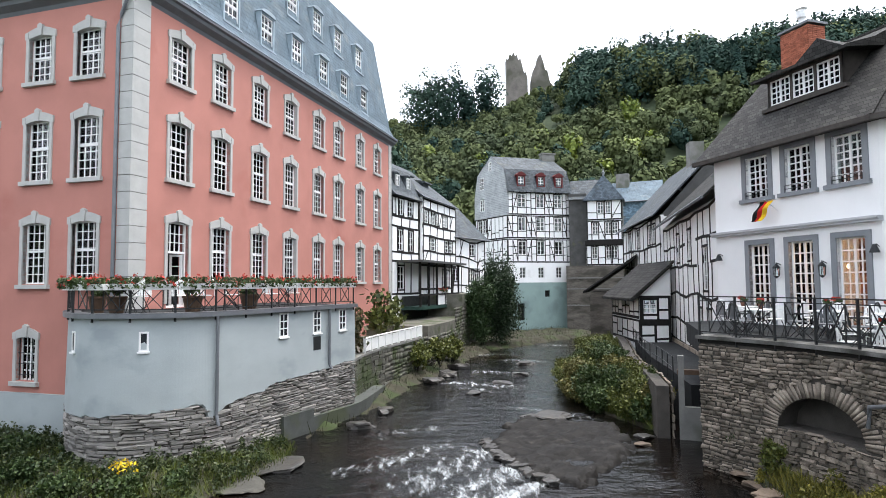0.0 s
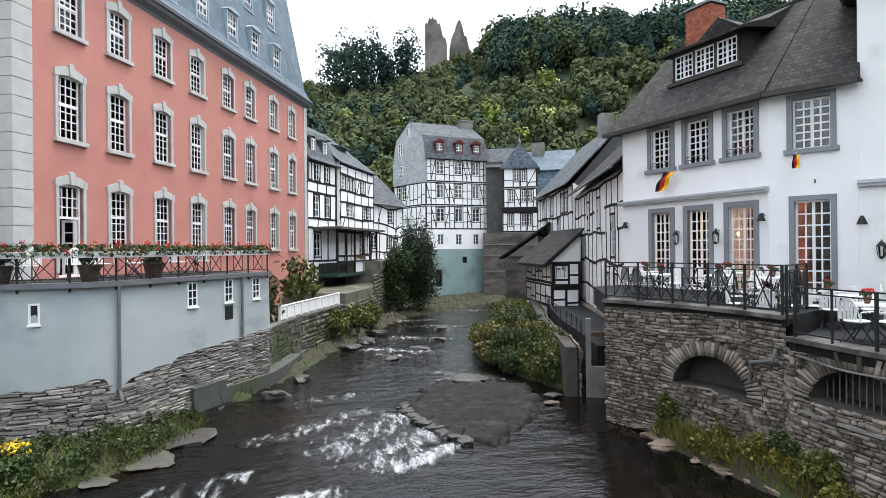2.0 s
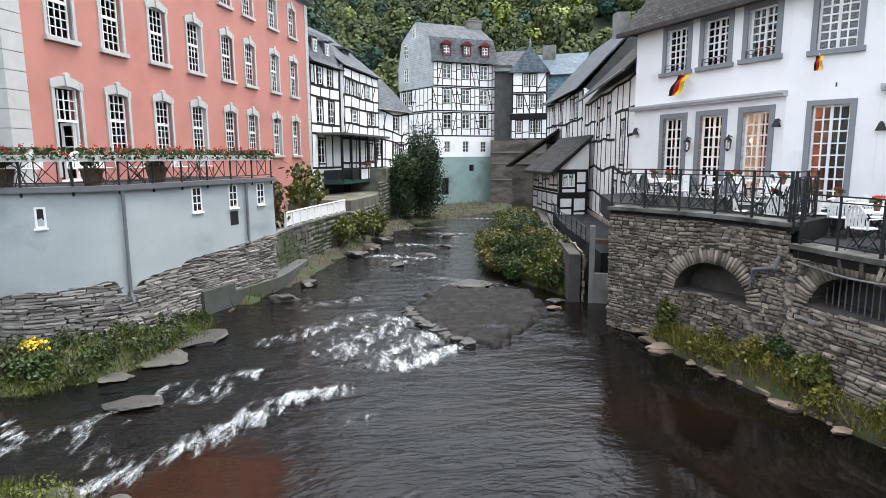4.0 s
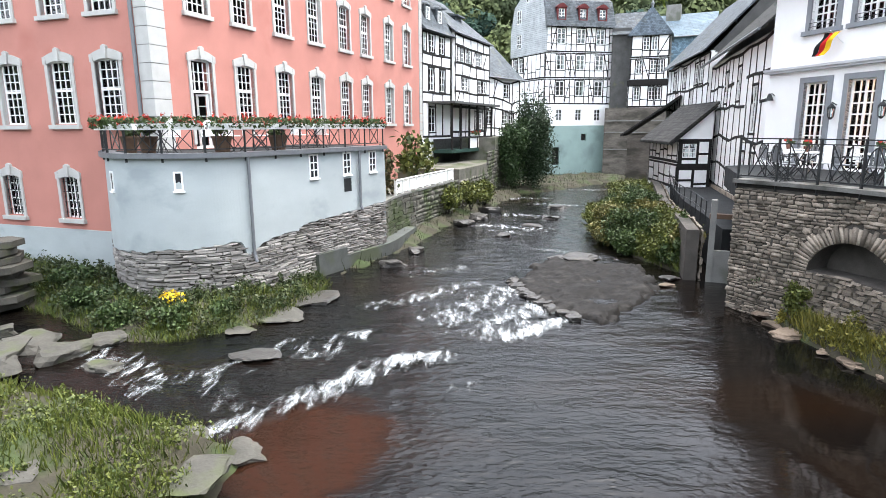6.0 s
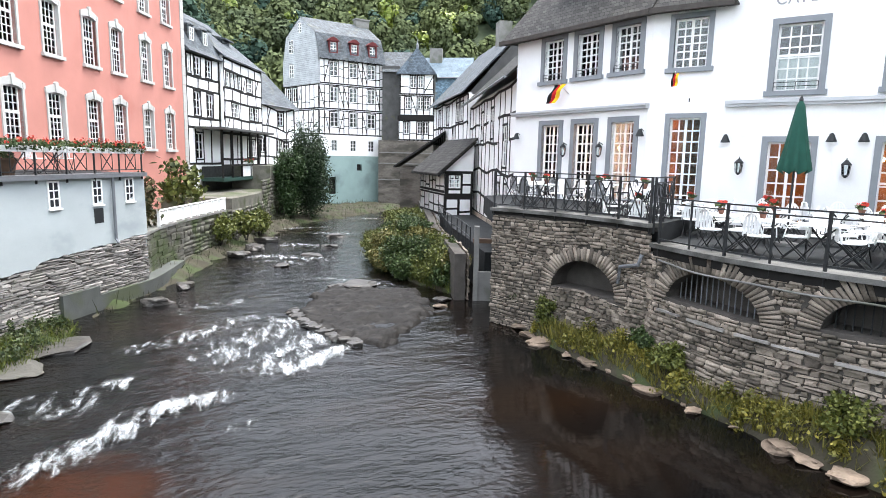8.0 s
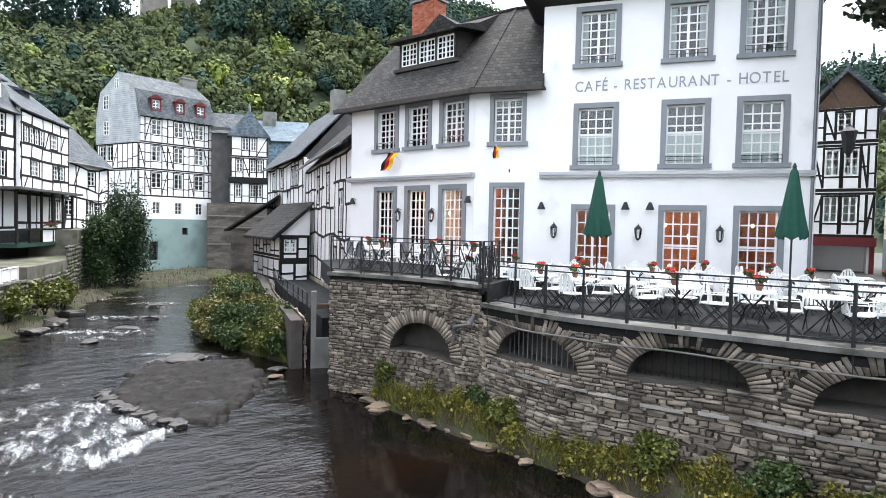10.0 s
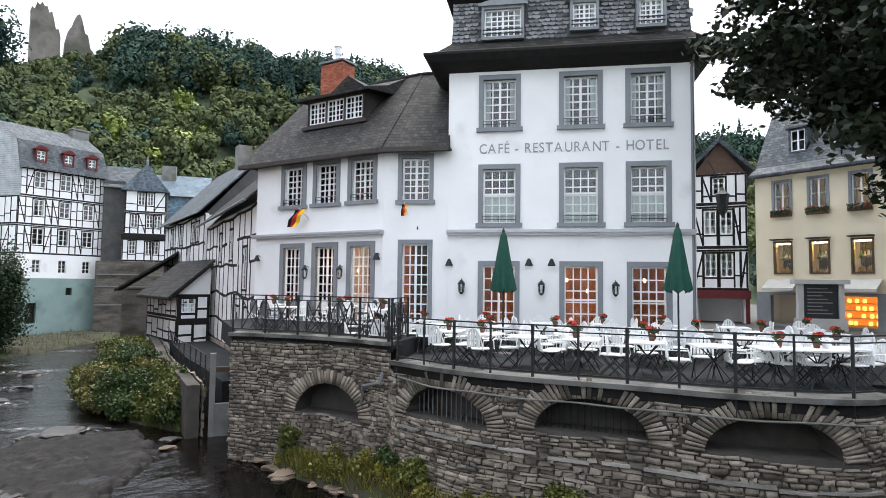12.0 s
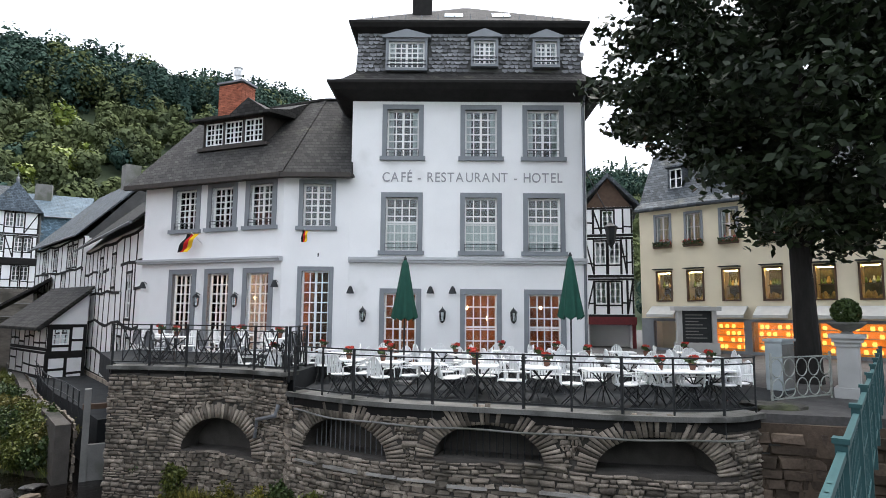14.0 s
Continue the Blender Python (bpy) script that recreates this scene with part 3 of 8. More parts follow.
for c, w, z0, h in DORMERS:
    bm = bmesh.new()
    ring(bm, -w / 2 - 0.1, w / 2 + 0.1, -0.1, h + 0.1, 0.1, -0.16, 0.5)
    prism(bm, [(-w / 2 - 0.22, h + 0.1), (w / 2 + 0.22, h + 0.1), (w / 2 + 0.22, h + 0.18), (0, h + 0.42), (-w / 2 - 0.22, h + 0.18)], -0.24, 0.5)
    d = part("dormer", bm, WINDOW_GREY, hotel, m=pose(c, 0.02, z0))
    window(d, 0, 0, w, h, 6 if w > 1 else 4, 5, 2, 0.04, y=-0.06, curtain=2)
    bm = bmesh.new()
    box(bm, -w / 2 - 0.05, w / 2 + 0.05, -0.2, -0.17, 0.22, 0.25)
    box(bm, -w / 2 - 0.05, w / 2 + 0.05, -0.2, -0.17, 0.08, 0.11)
    part("guard_rail", bm, IRON, d)
# lettering, letter by letter along the wall
LETTERS = mat("grey_lettering", (0.30, 0.30, 0.31), 0.6)


def glyph(text):
    cu = bpy.data.curves.new("letter", "FONT")
    cu.body, cu.size, cu.extrude = text, 0.5, 0.012
    tmp = new("letter", cu)
    bpy.context.view_layer.update()
    me = bpy.data.meshes.new_from_object(tmp)
    wide = tmp.dimensions.x
    bpy.data.objects.remove(tmp)
    me.materials.clear()
    me.materials.append(LETTERS)
    return me, wide


SIGN = "CAFÉ - RESTAURANT - HOTEL"
glyphs = [None if c == " " else glyph(c) for c in SIGN]
stretch = 6.4 / sum(0.19 if g is None else g[1] + 0.075 for g in glyphs)
sign_x = 1.09
for g in glyphs:
    if g is None:
        sign_x += 0.19 * stretch
        continue
    txt = new("letter", g[0])
    txt.parent = hotel
    txt.matrix_local = pose(sign_x, -0.012, 9.68, 90) @ Matrix.Diagonal((stretch, 0.98, 1, 1))
    txt["label"] = "grey capital letter on the white wall"
    sign_x += (g[1] + 0.075) * stretch
bm = bmesh.new()
box(bm, 0.0, HL - 0.05, -0.2, -0.002, 6.80, 6.88)
box(bm, 0.0, HL - 0.05, -0.26, -0.002, 6.88, 6.98)
part("awning_case", bm, AWNING, hotel, "closed awning case along the facade")
bm = bmesh.new()
tube(bm, [(HL - 0.1, -0.7, 12.9), (HL - 0.1, -0.1, 12.4), (HL - 0.1, -0.07, 6.2), (HL - 0.1, -0.07, 3.3)], 0.05)
part("downpipe", bm, LEAD, hotel)
for x, z in ((0.1, 5.85), (2.85, 5.87), (3.61, 5.87)):
    spot_lamp(hotel_m @ pose(x, 0, z))
for x in (0.54, 3.27, 5.70):
    lantern(hotel_m @ pose(x, 0, 5.08), "black iron wall lantern on white plaster")

# ---- white hotel: the low wing with its bend ----
wing_m, WL = front(10.78, 23.30, 12.72, 17.08)
wing = thing("hotel_wing", wing_m, "low white hotel wing with dark slate roof and dormer", "building")
bend = wing_m.inverted() @ hotel_m
WC = (2.09, 3.80, 5.54)
wh = []
for c in WC:
    wh += [(c - 0.5, c + 0.5, 8.12, 9.64), (c - 0.47, c + 0.47, 3.62, 6.44)]
bm = bmesh.new()
holed(bm, 0, WL, 0.5, 9.95, 0.35, wh)
part("front_wall", bm, WHITE, wing)
bm = bmesh.new()
prism(bm, [(0, 0.35), (0.35, 0.35), (0.35, 6.7), (WL + 2, 6.7), (WL + 2, 7), (0, 7)], 0.5, 9.95, "z")
part("wall", bm, WHITE, wing)
bm = bmesh.new()
ch = [(-1.67, -0.67, 8.06, 9.58), (-1.63, -0.68, 3.62, 6.5)]
holed(bm, -2.352, -0.002, 0.5, 9.95, 0.35, ch)
end = part("end_wall", bm, WHITE, wing)
end.matrix_local = bend
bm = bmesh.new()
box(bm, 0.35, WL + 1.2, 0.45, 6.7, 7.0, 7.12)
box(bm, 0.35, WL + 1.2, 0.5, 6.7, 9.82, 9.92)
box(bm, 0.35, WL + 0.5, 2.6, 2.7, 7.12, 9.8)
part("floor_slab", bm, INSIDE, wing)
room(wing, 0.4, WL + 0.7, 0.8, 4.6, 3.5, 6.9, ROOM, [(2.2, 1.6, 5.7), (4.0, 1.8, 5.6), (5.6, 1.6, 5.7)])
lit = new("room_lamp", bpy.data.lights.new("room_lamp", "POINT"))
lit.data.energy, lit.data.color, lit.data.shadow_soft_size = 70, (1.0, 0.52, 0.22), 0.15
lit.matrix_world = wing_m @ pose(5.3, 2.2, 6.0)
for h in wh:
    up = h[2] > 6
    hotel_surround(wing, *h, sill=up, w=0.18)
    window(wing, (h[0] + h[1]) / 2, h[2], h[1] - h[0], h[3] - h[2], 4, 6 if up else 8, 2, 0.042, y=0.14)
    if up:
        guard_rail(wing, h[0], h[1], h[2])
for h in ch:
    hotel_surround(end, *h, sill=h[2] > 6, w=0.15)
    window(end, (h[0] + h[1]) / 2, h[2], h[1] - h[0], h[3] - h[2], 4, 6 if h[2] > 6 else 8, 2, 0.042, y=0.12)
bm = bmesh.new()
box(bm, -0.05, WL + 0.04, -0.2, -0.002, 6.84, 6.92)
box(bm, -0.05, WL + 0.04, -0.26, -0.002, 6.92, 7.0)
part("awning_case", bm, AWNING, wing, "closed awning case under the first floor")
# roof: two slopes that meet in a hip over the bend
inv = wing_m.inverted()
def loc(x, y, z):
    return inv @ Vector((x, y, z))
e1, e2, e3 = loc(10.15, 23.75, 9.86), loc(12.32, 16.80, 9.86), loc(13.83, 14.88, 9.86)
r1, r2, r3 = loc(14.03, 25.0, 13.9), loc(15.78, 18.69, 13.9), loc(16.85, 17.35, 13.9)
b1, b3 = loc(18.2, 26.5, 9.9), loc(21.0, 20.5, 9.9)
bm = bmesh.new()
V = [bm.verts.new(p) for p in (e1, e2, e3, r1, r2, r3, b1, b3)]
for f in ((0, 1, 4, 3), (1, 2, 5, 4), (3, 4, 5, 7, 6), (0, 3, 6), (2, 7, 5), (0, 6, 7, 2, 1)):
    bm.faces.new([V[i] for i in f])
part("roof", bm, ROOF_OLD, wing)
bm = bmesh.new()
for a, b in ((e1, e2), (e2, e3)):
    bar(bm, a + Vector((0, 0, -0.06)), b + Vector((0, 0, -0.06)), 0.14, 0.16)
    bar(bm, a + Vector((0, 0.22, -0.05)), b + Vector((0, 0.22, -0.05)), 0.4, 0.06)
part("gutter", bm, DORMER_WOOD, wing)
bm = bmesh.new()
bar(bm, e2 + Vector((0, 0, 0.03)), r2, 0.14, 0.04)
bar(bm, r1, r2, 0.2, 0.08)
bar(bm, r2, r3, 0.2, 0.08)
part("ridge_capping", bm, ROOF_OLD, wing)
# wide dormer
dx, dz = WL - 3.3, 11.55
bm = bmesh.new()
ring(bm, -1.5, 1.5, 0, 1.12, 0.1, 0, 0.12)
for x in (-0.53, 0.43):
    box(bm, x, x + 0.1, 0, 0.12, 0.1, 1.02)
box(bm, -1.7, 1.7, -0.12, 0.14, -0.12, 0.0)
prism(bm, [(0.0, 0.0), (0.0, 1.12), (2.6, 1.9), (1.4, 0.9)], -1.5, -1.42, "x")
prism(bm, [(0.0, 0.0), (0.0, 1.12), (2.6, 1.9), (1.4, 0.9)], 1.42, 1.5, "x")
dm = part("dormer", bm, DORMER_WOOD, wing, "wide three-light dormer", pose(dx, 1.05, dz))
for x in (-0.97, 0.0, 0.97):
    window(dm, x, 0.1, 0.86, 0.92, 4, 4, 2, 0.04, y=0.03)
bm = bmesh.new()
prism(bm, [(-0.35, 1.06), (-0.35, 1.16), (0.9, 1.55), (2.9, 2.6), (2.9, 1.5), (0.6, 1.2)], -1.95, 1.95, "x")
part("dormer_roof", bm, ROOF_OLD, dm)
bm = bmesh.new()
prism(bm, [(-1.2, 1.45), (1.2, 1.45), (0, 2.25)], 0.75, 2.8)
part("dormer_cap", bm, ROOF_OLD, dm)
# brick chimney
bm = bmesh.new()
box(bm, -0.62, 0.62, -0.4, 0.4, -2.2, 0)
chm = part("chimney", bm, MORTAR, wing, "red brick chimney stack with steel cowl", pose(1.25, 3.4, 15.1))
bm = bmesh.new()
for i in range(28):
    z = -2.2 + i * 0.077
    for k in range(6):
        x = -0.64 + k * 0.214 + (0.107 if i % 2 else 0) - 0.05
        box(bm, max(x, -0.64), min(x + 0.2, 0.64), -0.425, -0.38, z, z + 0.064)
    for k in range(4):
        y = -0.42 + k * 0.214
        for sx in (-1, 1):
            box(bm, min(sx * 0.6, sx * 0.645), max(sx * 0.6, sx * 0.645), y, min(y + 0.2, 0.42), z, z + 0.064)
part("brickwork", bm, RED_BRICK, chm)
bm = bmesh.new()
box(bm, -0.72, 0.72, -0.5, 0.5, 0, 0.09)
part("cap", bm, LEAD, chm)
bm = bmesh.new()
lathe(bm, [(0.12, 0.09), (0.12, 0.45), (0.18, 0.5), (0.18, 0.75), (0.14, 0.8), (0.22, 0.86), (0.03, 0.98)], 12)
part("cowl", bm, WHITE_METAL, chm)
for d in (6.2, 0.12):
    spot_lamp(wing_m @ pose(WL - d, 0, 6.05))
for d in (3.55, 1.82):
    lantern(wing_m @ pose(WL - d, 0, 5.55), "black iron wall lantern between tall windows")
# flags on short poles
def flag(m, w, h, droop):
    ob = thing("flag", m, "black, red and gold striped cloth flag on a short pole", "flag")
    bm = bmesh.new()
    tube(bm, [(0, 0, 0), (0, -0.55, 0.35)], 0.014, seg=6)
    part("pole", bm, WHITE_METAL, ob)
    n = 10
    for s, mt in enumerate((FLAG_BLACK, FLAG_RED, FLAG_GOLD)):
        bm = bmesh.new()
        rows = [[bm.verts.new((-droop * k / n * h + w * (s + j) / 3 - w * 0.5, -0.5 + 0.12 * j / 3 + 0.05 * math.sin(k * 0.8 + s), 0.3 - k / n * h)) for j in (0, 1)] for k in range(n + 1)]
        for a, b in zip(rows, rows[1:]):
            bm.faces.new((a[0], a[1], b[1], b[0]))
        part("stripe", bm, mt, ob, ("black", "red", "gold")[s] + " stripe")
flag(wing_m @ pose(WL - 3.6, 0, 7.58), 0.5, 0.66, 0.7)
flag(wing_m @ bend @ pose(-1.45, 0, 7.55), 0.18, 0.4, 0.1)

# ---- hotel terrace ----
MAIN = [(9.13, 11.60), (9.31, 9.33), (9.89, 7.59), (10.62, 5.98), (11.25, 4.35), (12.28, 2.86), (13.30, 2.40)]
BAY = [(7.20, 16.85), (7.95, 15.65), (8.56, 14.45), (9.00, 13.10), (9.20, 11.85)]


def smooth(pts, step=0.1):
    """A rounded line through the points, in even steps."""
    p = [Vector((*q, 0)) for q in pts]
    p = [2 * p[0] - p[1], *p, 2 * p[-1] - p[-2]]
    out = []
    for a, b, c, d in zip(p, p[1:], p[2:], p[3:]):
        n = max(2, int((c - b).length / step))
        for i in range(n):
            t = i / n
            out.append(0.5 * ((2 * b) + (c - a) * t + (2 * a - 5 * b + 4 * c - d) * t * t + (3 * b - a - 3 * c + d) * t ** 3))
    out.append(p[-2])
    return out


class Line:
    def __init__(self, pts):
        self.p = smooth(pts)
        self.s = [0.0]
        for a, b in zip(self.p, self.p[1:]):
            self.s.append(self.s[-1] + (b - a).length)
        self.length = self.s[-1]

    def at(self, s):
        """The place at s along the line and the way outwards, to the right of the walk along it."""
        s = min(max(s, 0), self.length - 1e-4)
        k = int(np.searchsorted(self.s, s, "right")) - 1
        a, b = self.p[k], self.p[k + 1]
        d = (b - a).normalized()
        return a + d * (s - self.s[k]), Vector((d.y, -d.x, 0))

    def near(self, x, y):
        return min(zip(self.s, self.p), key=lambda q: (q[1].x - x) ** 2 + (q[1].y - y) ** 2)[0]

    def strip(self, bm, z0, z1, out, inn, s0=0.0, s1=None, step=0.25):
        """A band along the line."""
        s1 = self.length if s1 is None else s1
        n = max(1, int((s1 - s0) / step))
        rings = []
        for i in range(n + 1):
            p, w = self.at(s0 + (s1 - s0) * i / n)
            rings.append([bm.verts.new((*(p + w * o).xy, z)) for o, z in ((out, z0), (out, z1), (-inn, z1), (-inn, z0))])
        for a, b in zip(rings, rings[1:]):
            for k in range(4):
                bm.faces.new((a[k], a[(k + 1) % 4], b[(k + 1) % 4], b[k]))
        bm.faces.new(rings[0])
        bm.faces.new(rings[-1][::-1])


main_line, bay_line = Line(MAIN), Line(BAY)
ARCHES_M = [(main_line.near(9.26, 9.9), 1.22, 2.0, 0.75), (main_line.near(10.27, 6.75), 1.12, 2.15, 0.72), (main_line.near(11.62, 3.85), 1.12, 2.12, 0.70)]
ARCHES_B = [(bay_line.near(8.74, 13.95), 1.12, 1.5, 0.88)]


def arch_top(a, s):
    c, half, spring, rise = a
    return spring + rise * math.sqrt(max(0, 1 - ((s - c) / half) ** 2))


def backing(name, line, z0, z1, arches, material, parent, depth=0.75):
    """The wall's core with niches under its arches."""
    bm = bmesh.new()
    n = int(line.length / 0.1)
    ss = sorted({i * line.length / n for i in range(n + 1)} | {a[0] + k * a[1] for a in arches for k in (-1, 1)})
    def v(s, z, d=0.0):
        p, w = line.at(s)
        return bm.verts.new((*(p - w * d).xy, z))
    for a, b in zip(ss, ss[1:]):
        m = (a + b) / 2
        hit = next((q for q in arches if abs(m - q[0]) < q[1]), None)
        if not hit:
            bm.faces.new((v(a, z0), v(b, z0), v(b, z1), v(a, z1)))
            continue
        ta, tb, sp = arch_top(hit, a), arch_top(hit, b), hit[2]
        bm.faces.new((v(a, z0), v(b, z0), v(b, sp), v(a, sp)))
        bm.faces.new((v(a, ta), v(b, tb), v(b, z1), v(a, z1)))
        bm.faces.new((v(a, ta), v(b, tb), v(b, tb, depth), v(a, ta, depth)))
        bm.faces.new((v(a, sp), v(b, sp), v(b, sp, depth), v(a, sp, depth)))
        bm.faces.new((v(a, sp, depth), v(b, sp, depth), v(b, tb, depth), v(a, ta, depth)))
    bmesh.ops.remove_doubles(bm, verts=bm.verts, dist=0.001)
    return part(name, bm, material, parent)


terrace = thing("terrace_wall", pose(0, 0, 0), "old rubble stone terrace wall with low arches above the river", "wall", kind="structure")
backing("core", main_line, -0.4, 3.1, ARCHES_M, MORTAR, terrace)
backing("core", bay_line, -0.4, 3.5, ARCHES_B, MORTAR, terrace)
bm = bmesh.new()
main_line.strip(bm, 3.1, 3.2, 0.16, 0.4)
bay_line.strip(bm, 3.52, 3.62, 0.16, 0.4)
part("coping", bm, mat("dark_wet_concrete", (0.13, 0.128, 0.118), 0.85, 1.6, 0.4, 0.5, 30, stain=(0.04, 0.04, 0.034), stain_scale=1.1, stain_at=0.5), terrace)
# black band that paints the shadow below the coping slab
bm = bmesh.new()
main_line.strip(bm, 2.9, 3.1, 0.04, 0.3)
bay_line.strip(bm, 3.42, 3.52, 0.04, 0.3)
part("ledge", bm, TIMBER, terrace, "black strip for the shadow under the coping")
floor_main = [main_line.at(s)[0].xy - main_line.at(s)[1].xy * 0.3 for s in np.linspace(0, main_line.length, 24)]
bm = bmesh.new()
prism(bm, [tuple(p) for p in floor_main] + [(17.6, 2.4), (20.3, 8.5), (14.6, 15.9)], 2.7, 3.18, "z")
tagged(part("terrace_floor", bm, PAVING), "grey paved hotel terrace", "floor", kind="structure")
floor_bay = [bay_line.at(s)[0].xy - bay_line.at(s)[1].xy * 0.3 for s in np.linspace(0, bay_line.length, 16)]
bm = bmesh.new()
prism(bm, [tuple(p) for p in floor_bay] + [(14.4, 15.3), (12.9, 17.3), (10.9, 23.4), (9.2, 22.6)], 2.9, 3.6, "z")
tagged(part("terrace_floor", bm, PAVING), "raised grey paved corner of the terrace", "floor", kind="structure")
# pale weathered ledge stones in the wall's foot
ledge_rng = random.Random(3)
at_s = 0.3
while at_s < main_line.length - 1.2:
    long_s = ledge_rng.uniform(0.5, 1.3)
    z = 1.66 + ledge_rng.uniform(-0.03, 0.03) - 0.012 * at_s
    bm = bmesh.new()
    main_line.strip(bm, z, z + ledge_rng.uniform(0.035, 0.07), ledge_rng.uniform(0.075, 0.10), 0.1, at_s, at_s + long_s)
    part("ledge_stone", bm, PALE_STONE, terrace)
    at_s += long_s + ledge_rng.choice((0.02, 0.03, 0.25))
# bars in the arches and a pipe along the wall
for arch, line in ((ARCHES_M[0], main_line), (ARCHES_M[1], main_line)):
    grille = thing("arch_grille", pose(0, 0, 0), "row of rusty upright bars in a stone arch", "grille", "arch grilles")
    for i in range(15):
        s = arch[0] + (i - 7) / 8 * arch[1]
        p, w = line.at(s)
        bm = bmesh.new()
        tube(bm, [(*(p - w * 0.3).xy, arch[2] - 0.01), (*(p - w * 0.3).xy, arch_top(arch, s))], 0.014, seg=5)
        part("bar", bm, LEAD if arch is ARCHES_M[0] else IRON, grille)
pipe = thing("waste_pipe", pose(0, 0, 0), "pale pipe clipped along the stone wall", "pipe")
bm = bmesh.new()
pts = []
for i in range(60):
    s = 0.3 + (main_line.length - 1.0) * i / 59
    p, w = main_line.at(s)
    pts.append((*(p + w * 0.12).xy, 2.86 - 0.10 * math.sin(min(s, 1.5) / 1.5 * math.pi / 2) + 0.012 * math.sin(s * 3)))
tube(bm, pts, 0.022, seg=6)
part("run", bm, CONCRETE, pipe)
bm = bmesh.new()
q, w = bay_line.at(bay_line.length - 0.15)
tube(bm, [(*(q + w * 0.1).xy, 2.85), (*(q + w * 0.2).xy, 2.6), (*(bay_line.at(bay_line.length - 0.8)[0] + w * 0.16).xy, 2.45), (*(bay_line.at(bay_line.length - 0.9)[0] + w * 0.12).xy, 2.0)], 0.05, seg=8)
part("elbow", bm, LEAD, pipe)


def railing(name, line, s0, s1, n, z, h, cross, label):
    ob = thing(name, pose(0, 0, 0), label, "railing")
    at = [line.at(s0 + (s1 - s0) * i / n) for i in range(n + 1)]
    q = [p + w * 0.02 for p, w in at]
    for i, p in enumerate(q):
        bm = bmesh.new()
        low = z - 0.45 if i % 2 == 0 and not cross else z - 0.25
        bar(bm, (p.x, p.y, low), (p.x, p.y, z + h + 0.02), 0.05 if i % 2 == 0 or cross else 0.035)
        part("post", bm, IRON, ob)
    for i, (a, b) in enumerate(zip(q, q[1:])):
        bm = bmesh.new()
        bar(bm, (a.x, a.y, z + h), (b.x, b.y, z + h), 0.045, 0.03)
        part("top_rail", bm, IRON, ob)
        def rod(p0, p1, wd):
            bm = bmesh.new()
            bar(bm, p0, p1, wd)
            part("rod", bm, IRON, ob)
        rod((a.x, a.y, z + 0.1), (b.x, b.y, z + 0.1), 0.03)
        rod((a.x, a.y, z + h - 0.12), (b.x, b.y, z + h - 0.12), 0.025)
        if cross:
            c, d = a.lerp(b, 0.28), a.lerp(b, 0.72)
            for e, g in ((c, d), (d, c)):
                rod((e.x, e.y, z + 0.1), (g.x, g.y, z + h - 0.12), 0.022)
            for e in (c, d):
                rod((e.x, e.y, z + 0.1), (e.x, e.y, z + h - 0.12), 0.022)
    return ob


railing("terrace_railing", main_line, 0.15, main_line.length - 0.1, 11, 3.2, 1.06, False, "black iron terrace railing with slim posts")
railing("terrace_railing", bay_line, 0.05, bay_line.length - 0.05, 5, 3.62, 1.08, True, "black iron railing with crossed bars round the raised terrace corner")
step_line = Line([(9.20, 11.85), (9.9, 12.4), (10.6, 12.95)])
railing("terrace_railing", step_line, 0.05, step_line.length, 2, 3.62, 1.08, True, "short black iron railing beside the terrace step")


def bistro_chair(m, frame_mat, seat_mat, label, group):
    ob = thing("bistro_chair", m, label, "chair", group)
    for sx in (-0.2, 0.2):
        bm = bmesh.new()
        tube(bm, [(sx, 0.22, 0), (sx, -0.02, 0.24), (sx, -0.21, 0.45)], 0.013, seg=6)
        part("leg", bm, IRON, ob)
        bm = bmesh.new()
        tube(bm, [(sx * 0.92, -0.24, 0), (sx * 0.92, 0.0, 0.24), (sx * 0.92, 0.2, 0.45)], 0.013, seg=6)
        part("leg", bm, IRON, ob)
        bm = bmesh.new()
        tube(bm, [(sx * 1.08, 0.2, 0.45), (sx * 1.12, 0.2, 0.66), (sx * 1.12, -0.18, 0.66), (sx * 1.08, -0.22, 0.45)], 0.013, seg=6)
        part("armrest", bm, frame_mat, ob)
    bm = bmesh.new()
    lathe(bm, [(0.20, 0.45), (0.23, 0.46), (0.23, 0.475), (0.20, 0.485)], 14)
    part("seat", bm, seat_mat, ob)
    bm = bmesh.new()
    arc = [(0.215 * math.cos(a), 0.21 + 0.06 * math.sin(a), 0.47 + (0.46 * math.sin(a)) ** 1.0) for a in np.linspace(0, math.pi, 11)]
    tube(bm, arc, 0.016, seg=6)
    part("back_frame", bm, frame_mat, ob)
    for i in range(-2, 3):
        x = i * 0.072
        top = 0.47 + 0.46 * math.sqrt(max(0, 1 - (x / 0.215) ** 2))
        bm = bmesh.new()
        box(bm, x - 0.026, x + 0.026, 0.235, 0.247, 0.5, top)
        part("back_slat", bm, seat_mat, ob)
    return ob


